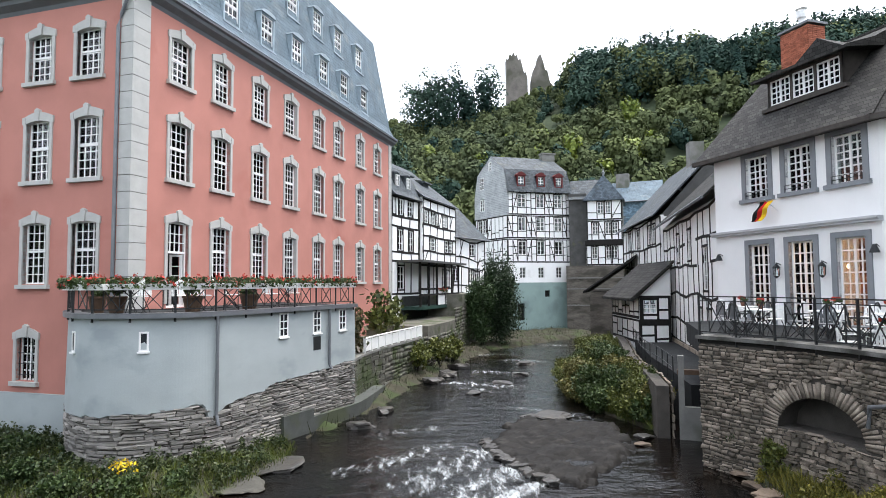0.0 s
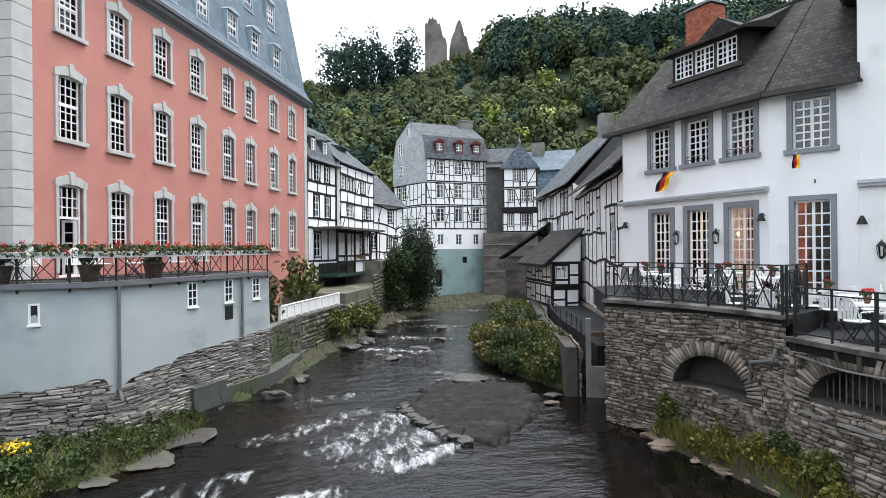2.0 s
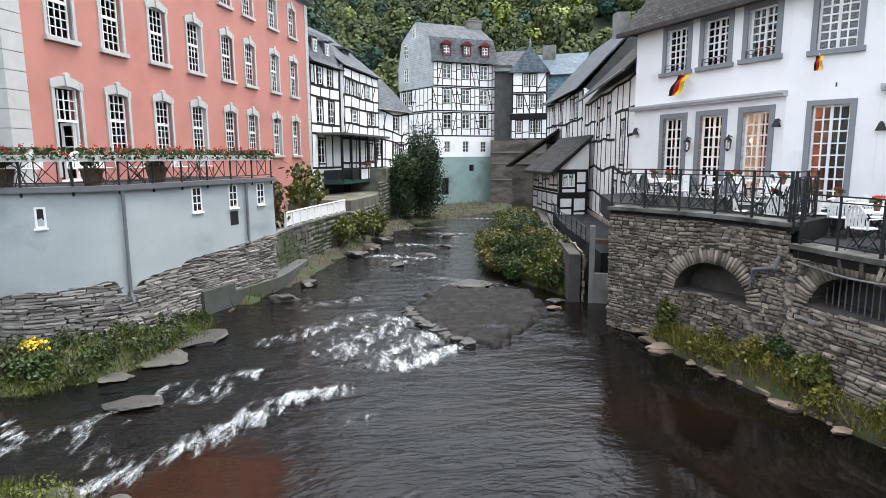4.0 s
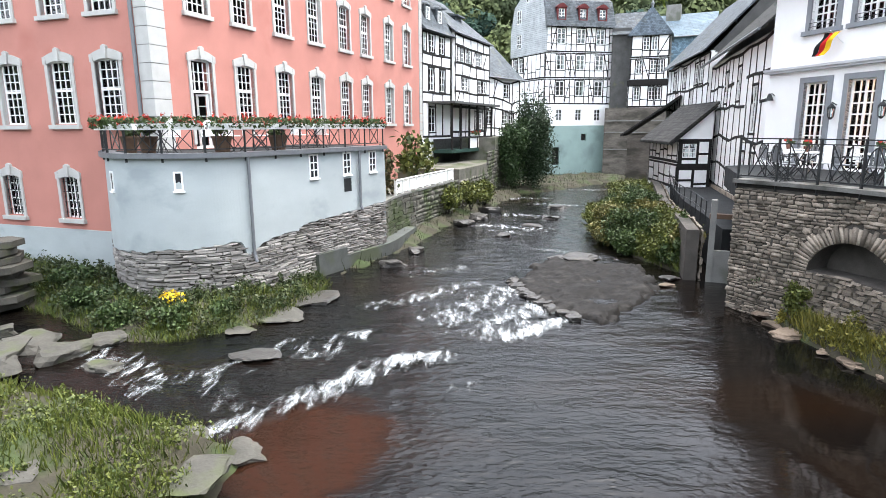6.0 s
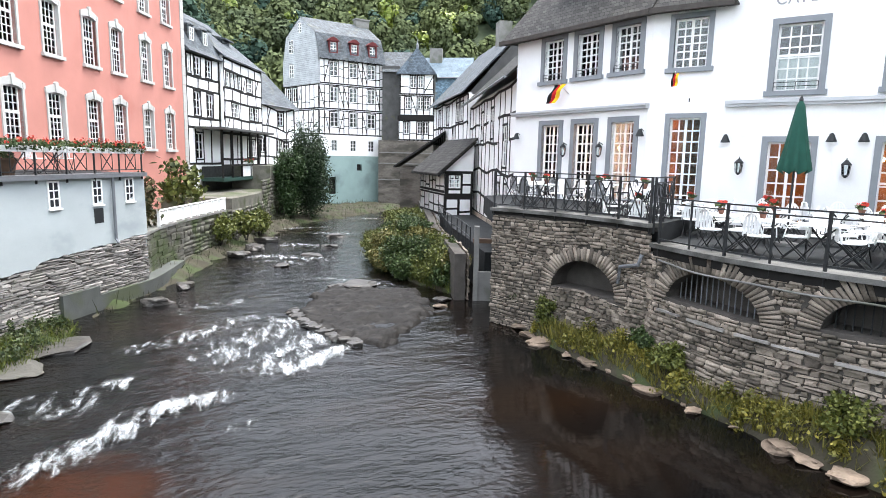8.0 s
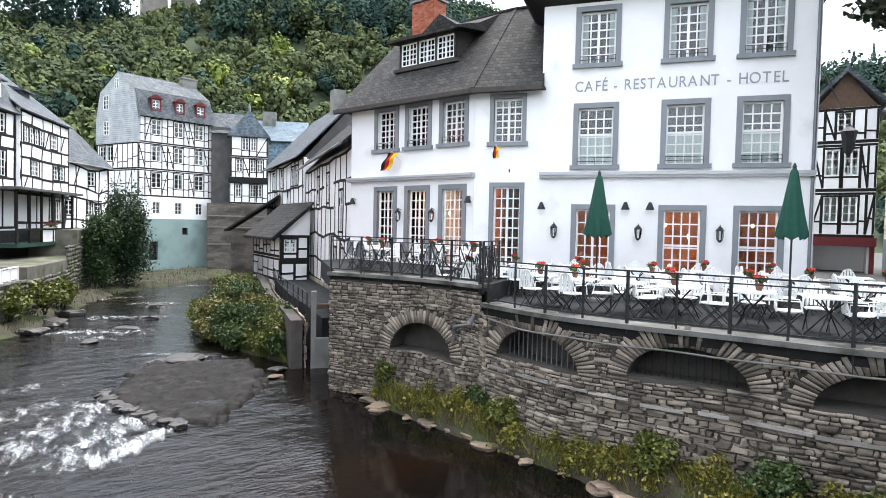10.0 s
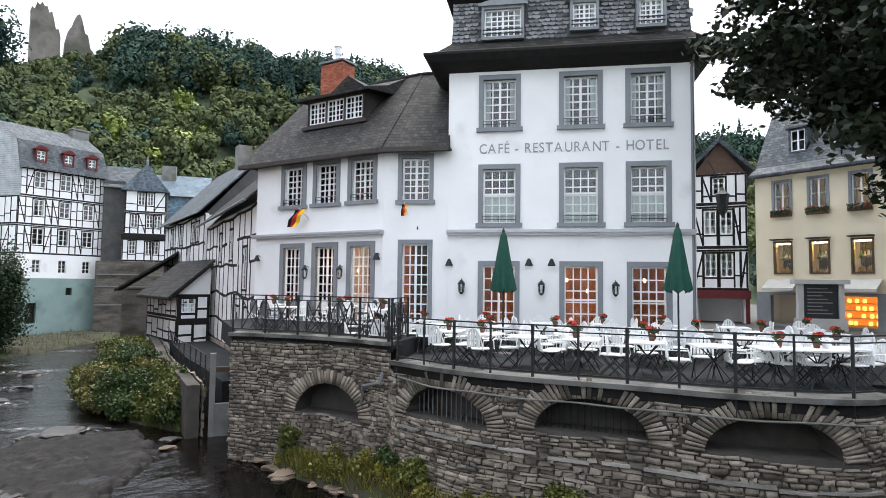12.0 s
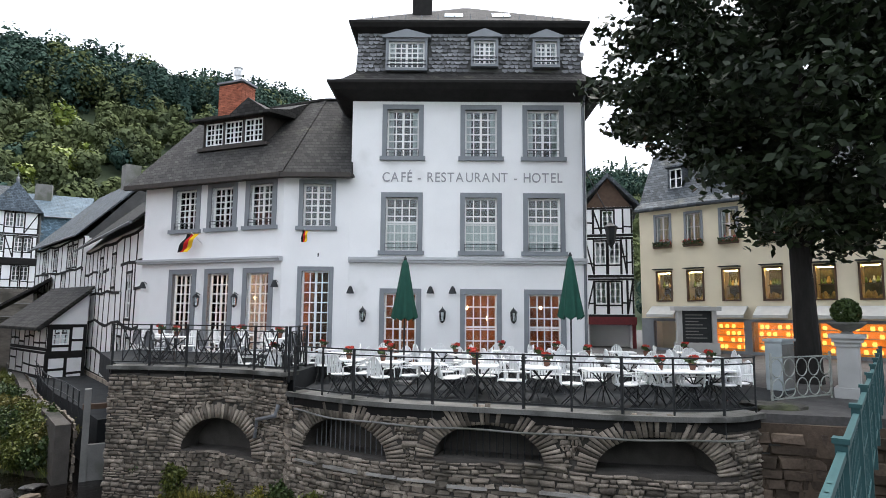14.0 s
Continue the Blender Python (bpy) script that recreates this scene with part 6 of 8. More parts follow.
bm = bmesh.new()
box(bm, 0, 3.4, 0, 6, 0, 4.4)
part("wall", bm, OLD_MASONRY, bn)
bm = bmesh.new()
prism(bm, [(-0.5, 4.3), (-0.5, 4.45), (3.6, 7.3), (3.6, 7.1)], -0.4, 6.2)
part("roof", bm, ROOF_OLD, bn)

# ---- terrain, river, banks ----
AZ = [-60, -25, -12, -4, 2, 8, 12, 15, 20, 30, 37, 45, 55, 67, 80, 110, 140]
EL = [6, 9, 12.5, 13.8, 14.4, 16.6, 17.2, 17.4, 18.4, 17.8, 16.6, 15.0, 13.4, 10.6, 8, 7, 6]
RIDGE = 225.0


def height(x, y):
    x, y = np.asarray(x, float), np.asarray(y, float)
    r, az = np.hypot(x, y), np.degrees(np.arctan2(x, y))
    top = np.tan(np.radians(np.interp(az, AZ, EL))) * RIDGE + 5
    t = np.clip((r - 78) / (RIDGE - 78), 0, 1)
    h = -0.6 + (top + 0.6) * (t * 0.75 + 0.25 * t * t * (3 - 2 * t))
    h = h + np.where(r > 90, 2.5 * np.sin(x * 0.07 + 1.3) * np.sin(y * 0.055) * np.clip((r - 90) / 60, 0, 1), 0)
    back = np.clip((r - RIDGE - 40) / 250, 0, 1)
    return h * (1 - 0.55 * back)


gx, gy = np.meshgrid(np.linspace(-520, 640, 146), np.linspace(-240, 720, 121))
gv = np.stack([gx, gy, height(gx, gy)], -1).reshape(-1, 3)
gi = np.arange(gx.size).reshape(gx.shape)
gf = np.stack([gi[:-1, :-1], gi[:-1, 1:], gi[1:, 1:], gi[1:, :-1]], -1).reshape(-1, 4)
ground = tagged(cloud(gv, gf, "ground", HILL), "valley floor rising into steep wooded hillside", "ground", kind="structure")
ground.data.shade_smooth()

water_mat = bpy.data.materials.new("dark_river_water")
water_mat.use_nodes = True
n, l = water_mat.node_tree.nodes, water_mat.node_tree.links
b = n["Principled BSDF"]
b.inputs["Roughness"].default_value, b.inputs["IOR"].default_value, b.inputs["Specular IOR Level"].default_value = 0.04, 1.33, 0.5
g = n.new("ShaderNodeNewGeometry")
mp = n.new("ShaderNodeMapping")
mp.inputs["Rotation"].default_value, mp.inputs["Scale"].default_value = (0, 0, radians(-12)), (0.62, 1.25, 1)
l.new(g.outputs["Position"], mp.inputs["Vector"])
def wn_tex(s, d, dist):
    t = n.new("ShaderNodeTexNoise")
    t.inputs["Scale"].default_value, t.inputs["Detail"].default_value, t.inputs["Distortion"].default_value = s, d, dist
    l.new(mp.outputs[0], t.inputs["Vector"])
    return t
big, small, bed = wn_tex(1.5, 7, 0.25), wn_tex(8, 5, 0.2), wn_tex(0.25, 4, 0.3)
ad = n.new("ShaderNodeMath")
ad.operation = "MULTIPLY_ADD"
l.new(small.outputs["Fac"], ad.inputs[0])
ad.inputs[1].default_value = 0.3
l.new(big.outputs["Fac"], ad.inputs[2])
bp = n.new("ShaderNodeBump")
bp.inputs["Strength"].default_value, bp.inputs["Distance"].default_value = 0.24, 0.12
l.new(ad.outputs[0], bp.inputs["Height"])
l.new(bp.outputs[0], b.inputs["Normal"])
# a rippled stream, and slack water along the foot of the terrace wall
slack = n.new("ShaderNodeVectorMath")
slack.operation = "DOT_PRODUCT"
slack.inputs[1].default_value = (1.0, -0.3, 0)
l.new(g.outputs["Position"], slack.inputs[0])
sway = n.new("ShaderNodeMath")
sway.operation = "MULTIPLY_ADD"
sway.inputs[1].default_value = 3.0
l.new(bed.outputs["Fac"], sway.inputs[0])
l.new(slack.outputs["Value"], sway.inputs[2])
calm = n.new("ShaderNodeMapRange")
calm.inputs["From Min"].default_value, calm.inputs["From Max"].default_value = 0.6, 4.2
calm.inputs["To Min"].default_value, calm.inputs["To Max"].default_value = 0.8, 0.03
l.new(sway.outputs[0], calm.inputs["Value"])
cr = n.new("ShaderNodeValToRGB")
cr.color_ramp.elements[0].position, cr.color_ramp.elements[0].color = 0.46, (0.0025, 0.0025, 0.0025, 1)
cr.color_ramp.elements[1].position, cr.color_ramp.elements[1].color = 0.74, (0.008, 0.0045, 0.0025, 1)
l.new(bed.outputs["Fac"], cr.inputs["Fac"])
# a red-brown patch in the water's colour paints the red house's reflection
gm = n.new("ShaderNodeMapping")
gm.inputs["Location"].default_value, gm.inputs["Scale"].default_value = (1.5, -3.65, 0), (0.58, 0.42, 0.0)
wob = wn_tex(0.9, 4, 0.5)
wv3 = n.new("ShaderNodeVectorMath")
wv3.operation = "MULTIPLY_ADD"
wv3.inputs[1].default_value = (0.7, 0.7, 0)
l.new(wob.outputs["Color"], wv3.inputs[0])
l.new(gm.outputs[0], wv3.inputs[2])
l.new(g.outputs["Position"], gm.inputs["Vector"])
sp = n.new("ShaderNodeTexGradient")
sp.gradient_type = "SPHERICAL"
ctr = n.new("ShaderNodeVectorMath")
ctr.operation = "SUBTRACT"
ctr.inputs[1].default_value = (0.35, 0.35, 0)
l.new(wv3.outputs[0], ctr.inputs[0])
l.new(ctr.outputs[0], sp.inputs["Vector"])
gr = n.new("ShaderNodeMapRange")
gr.inputs["From Min"].default_value, gr.inputs["From Max"].default_value = 0.12, 0.4
l.new(sp.outputs["Fac"], gr.inputs["Value"])
still = n.new("ShaderNodeMath")
still.operation = "MULTIPLY_ADD"
l.new(gr.outputs[0], still.inputs[0])
still.inputs[1].default_value, still.inputs[2].default_value = -0.85, 1.0
rip = n.new("ShaderNodeMath")
rip.operation = "MULTIPLY"
l.new(still.outputs[0], rip.inputs[0])
l.new(calm.outputs[0], rip.inputs[1])
l.new(rip.outputs[0], bp.inputs["Strength"])
mx = n.new("ShaderNodeMixRGB")
mx.inputs["Color2"].default_value = (0.018, 0.0075, 0.004, 1)
l.new(gr.outputs[0], mx.inputs["Fac"])
l.new(cr.outputs[0], mx.inputs["Color1"])
l.new(mx.outputs[0], b.inputs["Base Color"])
wx, wy = np.meshgrid(np.linspace(-24, 26, 126), np.linspace(-14, 66, 200))
wz = 0.02 * np.sin(wx * 1.7 + wy * 0.6) * np.sin(wy * 1.1 - wx * 0.4)
wv = np.stack([wx, wy, wz], -1).reshape(-1, 3)
gi = np.arange(wx.size).reshape(wx.shape)
river = cloud(wv, np.stack([gi[:-1, :-1], gi[:-1, 1:], gi[1:, 1:], gi[1:, :-1]], -1).reshape(-1, 4), "river", water_mat)
tagged(river, "dark peaty shallow river running between the houses", "water", kind="structure")
river.data.shade_smooth()

# white water, where the river breaks over stones: (from), (to), half width, how dense
RAPIDS = [((2.25, 15.2), (0.95, 13.85), 0.4, 1.0), ((1.8, 16.4), (0.5, 14.4), 0.8, 0.86), ((0.9, 18.0), (-0.6, 15.3), 1.1, 0.7), ((0.0, 18.9), (-1.6, 17.2), 0.7, 0.6), ((-1.4, 17.3), (-2.8, 16.4), 0.5, 0.62), ((-0.8, 12.65), (-1.7, 12.2), 0.55, 1.0), ((-1.7, 12.2), (-2.9, 10.6), 0.55, 0.84), ((-2.9, 10.6), (-4.4, 9.0), 0.42, 0.74), ((-2.8, 13.9), (-3.5, 12.6), 0.6, 0.6), ((-4.3, 10.0), (-5.3, 11.1), 0.5, 0.55), ((-4.2, 13.2), (-5.6, 11.4), 0.6, 0.5), ((-8.5, 12.5), (-6.0, 10.8), 0.6, 0.58), ((0.2, 11.3), (-0.3, 10.9), 0.3, 0.55), ((2.2, 34.6), (4.3, 33.7), 0.9, 0.72), ((0.6, 30.7), (3.1, 29.6), 1.0, 0.74), ((0.8, 29.0), (2.0, 28.4), 0.8, 0.6), ((4.4, 39.6), (6.2, 39.0), 0.9, 0.66), ((8.2, 49.0), (10.2, 48.8), 0.8, 0.62), ((2.8, 24.7), (5.4, 22.7), 0.35, 0.62), ((5.0, 21.1), (6.4, 20.1), 0.5, 0.74), ((2.0, 42.5), (5.0, 43.0), 0.9, 0.55), ((-2.0, 20.5), (0.4, 21.5), 0.7, 0.42)]


def foam_patch(x0, x1, y0, y1, step):
    """A sheet over the rapids that bears how dense the foam is, with humps where it boils."""
    fx, fy = np.meshgrid(np.arange(x0, x1, step), np.arange(y0, y1, step))
    wgt = np.zeros_like(fx)
    for (ax, ay), (bx, by), r, k in RAPIDS:
        t = np.clip(((fx - ax) * (bx - ax) + (fy - ay) * (by - ay)) / ((bx - ax) ** 2 + (by - ay) ** 2), 0, 1)
        d = np.hypot(fx - ax - t * (bx - ax), fy - ay - t * (by - ay))
        wgt = np.maximum(wgt, k * np.clip(1.25 - d / r, 0, 1))
    keep = wgt > 0.03
    z = np.full_like(fx, 0.028)
    for i, j in zip(*np.nonzero(keep)):
        x, y = fx[i, j], fy[i, j]
        z[i, j] += 0.09 * wgt[i, j] * max(0, 0.3 + noise.fractal((x * 1.9, y * 1.2, 2.2), 0.8, 2.1, 3))
    idx = np.arange(fx.size).reshape(fx.shape)
    q = np.stack([idx[:-1, :-1], idx[:-1, 1:], idx[1:, 1:], idx[1:, :-1]], -1)[keep[:-1, :-1]]
    used, inv_i = np.unique(q, return_inverse=True)
    return np.stack([fx, fy, z], -1).reshape(-1, 3)[used], inv_i.reshape(-1, 4), wgt.ravel()[used]


fa, qa, wa = foam_patch(-10, 4, 7.5, 21.6, 0.05)
fb, qb, wb = foam_patch(-3, 11, 21.6, 51, 0.1)
FOAM = mat("river_foam", (0.50, 0.53, 0.54), 0.5, 8, 0.12, 0.5, 40)
fn, fl = FOAM.node_tree.nodes, FOAM.node_tree.links
fm = fn.new("ShaderNodeMapping")
fm.inputs["Rotation"].default_value, fm.inputs["Scale"].default_value = (0, 0, radians(32)), (1.0, 0.30, 1)
fg = fn.new("ShaderNodeNewGeometry")
ft = fn.new("ShaderNodeTexNoise")
ft.inputs["Scale"].default_value, ft.inputs["Detail"].default_value, ft.inputs["Roughness"].default_value, ft.inputs["Distortion"].default_value = 4.4, 9, 0.70, 0.35
fx2 = fn.new("ShaderNodeMath")
fx2.operation = "MULTIPLY_ADD"
fx2.inputs[1].default_value, fx2.inputs[2].default_value = 2.1, -0.55
fd = fn.new("ShaderNodeAttribute")
fd.attribute_name = "foam_cover"
fr3 = fn.new("ShaderNodeMath")
fr3.operation = "MULTIPLY_ADD"
fr3.inputs[1].default_value = 0.52
fcut = fn.new("ShaderNodeMapRange")
fcut.inputs["From Min"].default_value, fcut.inputs["From Max"].default_value, fcut.inputs["To Max"].default_value = 0.76, 1.34, 0.85
fl.new(fg.outputs["Position"], fm.inputs["Vector"])
fl.new(fm.outputs[0], ft.inputs["Vector"])
fl.new(fd.outputs["Fac"], fr3.inputs[0])
fl.new(ft.outputs["Fac"], fx2.inputs[0])
fl.new(fx2.outputs[0], fr3.inputs[2])
fl.new(fr3.outputs[0], fcut.inputs["Value"])
fl.new(fcut.outputs[0], fn["Principled BSDF"].inputs["Alpha"])
foam_ob = tagged(cloud(np.concatenate([fa, fb]), np.concatenate([qa, qb + len(fa)]), "river_foam", FOAM), "broken white water over shallow stones", "foam", kind="stuff")
foam_ob.data.shade_smooth()
foam_ob.data.attributes.new("foam_cover", "FLOAT", "POINT").data.foreach_set("value", np.concatenate([wa, wb]).astype(np.float32))


def inside(poly, x, y):
    c = np.zeros(x.shape, bool)
    for (ax, ay), (bx, by) in zip(poly, poly[1:] + poly[:1]):
        c ^= ((ay > y) != (by > y)) & (x < (bx - ax) * (y - ay) / (by - ay + 1e-12) + ax)
    return c


def edge(poly, x, y):
    d = np.full(x.shape, 1e9)
    for (ax, ay), (bx, by) in zip(poly, poly[1:] + poly[:1]):
        t = np.clip(((x - ax) * (bx - ax) + (y - ay) * (by - ay)) / ((bx - ax) ** 2 + (by - ay) ** 2 + 1e-12), 0, 1)
        d = np.minimum(d, np.hypot(x - ax - t * (bx - ax), y - ay - t * (by - ay)))
    return d


def mound(name, poly, h, soft, material, label, rough=0.12, step=0.14, category="bank", terrace_step=0):
    """A bank of earth or rock with an uneven top. Returns its height field."""
    xs, ys = [p[0] for p in poly], [p[1] for p in poly]
    x, y = np.meshgrid(np.arange(min(xs) - 0.3, max(xs) + 0.3, step), np.arange(min(ys) - 0.3, max(ys) + 0.3, step))
    ins = inside(poly, x, y)
    d = edge(poly, x, y) * np.where(ins, 1, -1)
    if terrace_step:
        d = d + np.array([[0.35 * noise.fractal((p, q, 3.0), 0.7, 2.0, 4) for p, q in zip(r0, r1)] for r0, r1 in zip(x * 1.6, y * 1.6)])
    t = np.clip(d / soft, -0.3, 1)
    z = -0.15 + (h + 0.15) * np.where(t > 0, np.clip(t, 0, 1) ** 0.85, t * 2)
    for i in range(x.shape[0]):
        for j in range(x.shape[1]):
            if d[i, j] > -0.3:
                z[i, j] += rough * noise.fractal((x[i, j] * 0.9, y[i, j] * 0.9, h), 0.8, 2.0, 5)
    if terrace_step:
        z = np.where(z > 0, (np.floor(z / terrace_step) + np.clip((z / terrace_step) % 1 * 3, 0, 1)) * terrace_step, z) + 0.012 * np.random.default_rng(4).normal(size=z.shape)
    k = d > -0.25
    idx = np.arange(x.size).reshape(x.shape)
    q = np.stack([idx[:-1, :-1], idx[:-1, 1:], idx[1:, 1:], idx[1:, :-1]], -1)[k[:-1, :-1] & k[1:, 1:] & k[:-1, 1:] & k[1:, :-1]]
    used, inv_j = np.unique(q, return_inverse=True)
    ob = cloud(np.stack([x, y, z], -1).reshape(-1, 3)[used], inv_j.reshape(-1, 4), name, material)
    if not terrace_step:
        ob.data.shade_smooth()
    tagged(ob, label, category, kind="structure")
    def top(px, py):
        return z[min(max(int(round((py - y[0, 0]) / step)), 0), z.shape[0] - 1), min(max(int(round((px - x[0, 0]) / step)), 0), z.shape[1] - 1)]
    return top


def grass_on(name, poly, top, n, tall, label, seed, material=None, inset=0.1):
    rng = np.random.default_rng(seed)
    xs, ys = np.array([p[0] for p in poly]), np.array([p[1] for p in poly])
    p = rng.uniform((xs.min(), ys.min()), (xs.max(), ys.max()), (n * 4, 2))
    k = inside(poly, p[:, 0], p[:, 1]) & (edge(poly, p[:, 0], p[:, 1]) > inset)
    c = np.sin(p[:, 0] * 2.1 + 1) * np.sin(p[:, 1] * 1.7) + 0.5 * np.sin(p[:, 0] * 5.3) * np.sin(p[:, 1] * 4.1 + 2)
    p = p[k & (c > rng.uniform(-1.0, 0.5, len(p)))][:n]
    m = len(p)
    z = np.array([top(a, b) for a, b in p]) - 0.03
    h = tall * rng.uniform(0.25, 1.2, m)
    a = rng.uniform(0, math.tau, m)
    lean = rng.normal(0, 0.35, (m, 2)) * h[:, None]
    w = 0.007 + 0.010 * rng.random(m)
    dx, dy = np.cos(a) * w, np.sin(a) * w
    base = np.stack([p[:, 0], p[:, 1], z], 1)
    tip = base + np.stack([lean[:, 0], lean[:, 1], h], 1)
    off = np.stack([dx, dy, np.zeros(m)], 1)
    v = np.stack([base - off, base + off, tip + off * 0.3, tip - off * 0.3], 1).reshape(-1, 3)
    return tagged(cloud(v, np.arange(4 * m).reshape(m, 4), name, material or GRASS), label, "grass", kind="stuff")


def rock(x, y, z, r, flat, seed, material, label="grey river boulder worn smooth by water"):
    bm = bmesh.new()
    bmesh.ops.create_icosphere(bm, subdivisions=3, radius=1)
    cut = random.Random(seed * 7 + 1)
    planes = [(Vector((cut.gauss(0, 1), cut.gauss(0, 1), cut.gauss(0, 0.5))).normalized(), cut.uniform(0.5, 0.85)) for _ in range(9)] + [(Vector((cut.uniform(-0.2, 0.2), cut.uniform(-0.2, 0.2), 1)).normalized(), cut.uniform(0.4, 0.7))]
    for v in bm.verts:
        for d, o in planes:
            e = v.co.dot(d) - o
            if e > 0:
                v.co -= d * e
        k = 1 + 0.35 * noise.noise(v.co * 1.3 + Vector((seed * 3.1, 0, 0))) + 0.14 * noise.noise(v.co * 3 + Vector((seed, 0, 0))) + 0.06 * noise.noise(v.co * 8)
        v.co = Vector((v.co.x * k * r, v.co.y * k * r * (0.7 + 0.5 * ((seed * 37) % 10) / 10), v.co.z * k * r * flat))
    ob = part("boulder", bm, material, None, m=pose(x, y, z, 0, 0, seed * 53 % 180))
    return tagged(ob, label, "boulder", "river boulders")


WET = mat("wet_rock", (0.05, 0.047, 0.043), 0.42, 1.6, 0.4, 0.7, 16, stain=(0.075, 0.066, 0.055), stain_scale=1.3, stain_at=0.55)
DRY = mat("dry_slab_rock", (0.062, 0.059, 0.050), 0.8, 2, 0.4, 0.6, 20, stain=(0.06, 0.07, 0.03), stain_scale=1.2, stain_at=0.55)
EDGE = mat("brown_edge_stone", (0.15, 0.115, 0.085), 0.8, 2.5, 0.4, 0.6, 22, rand=0.5)


def weeds_on(name, poly, top, n, label, seed, material, size=0.07, tall=0.3, inset=0.25):
    """Low leafy plants in patches."""
    rng = np.random.default_rng(seed)
    xs, ys = np.array([p[0] for p in poly]), np.array([p[1] for p in poly])
    c = rng.uniform((xs.min(), ys.min()), (xs.max(), ys.max()), (900, 2))
    c = c[inside(poly, c[:, 0], c[:, 1]) & (edge(poly, c[:, 0], c[:, 1]) > inset)]
    k = rng.integers(0, len(c), n)
    r = rng.uniform(0.1, 0.32, len(c))
    h = rng.uniform(0.3, 1.2, len(c)) * tall
    d = rng.normal(0, 0.55, (n, 2)) * r[k][:, None]
    p2 = c[k] + d
    z = np.array([top(a, b) for a, b in c])[k] + h[k] * np.clip(1 - (np.hypot(*d.T) / r[k]) ** 2 * 0.6, 0.1, 1) * rng.uniform(0.3, 1.05, n)
    v, f = leaves(np.stack([p2[:, 0], p2[:, 1], z], 1), size * rng.uniform(0.5, 1.3, n), rng)
    return tagged(cloud(v, f, name, material), label, "weeds", kind="stuff")


LB = [(-4.4, 17.6), (-4.9, 15.4), (-5.6, 14.2), (-7.1, 13.1), (-9.0, 13.2), (-11.0, 14.7), (-14.5, 16.5), (-18, 19), (-18, 22), (-12, 19.6), (-9, 16.4), (-6.7, 17.4), (-5.3, 20.2), (-4.6, 19.2)]
lt = mound("river_bank", LB, 0.4, 1.3, EARTH, "overgrown earth bank under the grey terrace base")
grass_on("bank_grass", LB, lt, 16000, 0.24, "tall grass and weeds on the river bank", 1)
weeds_on("bank_weeds", LB, lt, 17000, "leafy green weeds on the bank", 81, leaf_mat("weed_leaves", (0.012, 0.026, 0.007), (0.05, 0.062, 0.016)), 0.06, 0.5, 0.35)
NB = [(-3.3, 8.6), (-4.4, 9.1), (-5.7, 9.5), (-8.2, 10.4), (-12, 11.2), (-16, 11), (-16, 2), (-4.2, 2.2), (-3.3, 6.0)]
nt = mound("river_bank", NB, 0.55, 0.8, EARTH, "grassy near bank edged with stone slabs")
grass_on("bank_grass", NB, nt, 34000, 0.2, "thick rough grass on the near bank", 2, inset=0.35)
weeds_on("bank_weeds", NB, nt, 34000, "leafy weeds among the near grass", 82, leaf_mat("near_weed_leaves", (0.024, 0.042, 0.008), (0.10, 0.115, 0.020), drift=0.4), 0.04, 0.26, 0.4)
RB = [(8.3, 18.9), (7.75, 16.0), (7.75, 14.0), (8.15, 12.0), (8.45, 10.2), (8.95, 8.2), (9.2, 6.5), (9.7, 4.5), (10.6, 2.8), (11.8, 0.6), (13.8, 1.6), (12.4, 2.9), (11.3, 4.4), (10.7, 6.0), (10.0, 7.6), (9.4, 9.3), (9.2, 12.0), (9.0, 13.2), (8.6, 14.5), (8.0, 15.7), (7.6, 17.2)]
rt = mound("river_bank", RB, 0.5, 0.45, EARTH, "narrow weedy bank along the foot of the stone wall")
grass_on("bank_grass", RB, rt, 36000, 0.3, "yellowing grass along the wall foot", 3, leaf_mat("yellowing_grass", (0.045, 0.055, 0.012), (0.19, 0.165, 0.03), single=0.8), inset=0.12)
weeds_on("bank_weeds", RB, rt, 34000, "yellow-green weeds below the stone wall", 83, leaf_mat("yellow_weed_leaves", (0.04, 0.05, 0.010), (0.22, 0.19, 0.03), drift=0.5), 0.05, 0.5, 0.12)
GB = [(7.3, 19.9), (6.2, 23.4), (5.6, 28.5), (6.8, 34), (9, 40), (12.5, 48), (15, 48), (13.0, 36), (9.4, 29), (8.4, 24)]
gt = mound("river_bank", GB, 0.9, 1.5, EARTH, "bushy bank below the half-timbered houses", 0.2, 0.25)
grass_on("bank_grass", GB, gt, 26000, 0.6, "long grass on the bushy bank", 4)
SHELF = mat("dark_layered_rock", (0.015, 0.0138, 0.0125), 0.6, 2.6, 0.7, 1.0, 20, stain=(0.042, 0.039, 0.035), stain_scale=2.2, stain_at=0.56, warp=(1, 2.0, 1), spec=0.1)
SH = [(1.28, 19.5), (1.51, 17.8), (2.09, 16.25), (2.62, 15.4), (3.4, 15.0), (4.6, 16.3), (5.75, 18.2), (6.2, 20.3), (5.7, 22.1), (4.5, 22.3), (3.4, 23.2), (2.2, 21.6)]
mound("rock_shelf", SH, 0.10, 0.3, SHELF, "low wet layered rock shelf in the river", 0.16, 0.08, "rock", 0.045)
QB = [(-4.6, 19.4), (-3.2, 22.5), (-2.3, 25.5), (-0.6, 32), (1.6, 39), (4.0, 46), (8, 50), (16, 60), (13, 66), (3, 60), (-2, 44), (-4.6, 27), (-5.0, 21)]
qt = mound("river_bank", QB, 0.28, 1.2, EARTH, "stony strip at the foot of the quay", 0.2, 0.25)
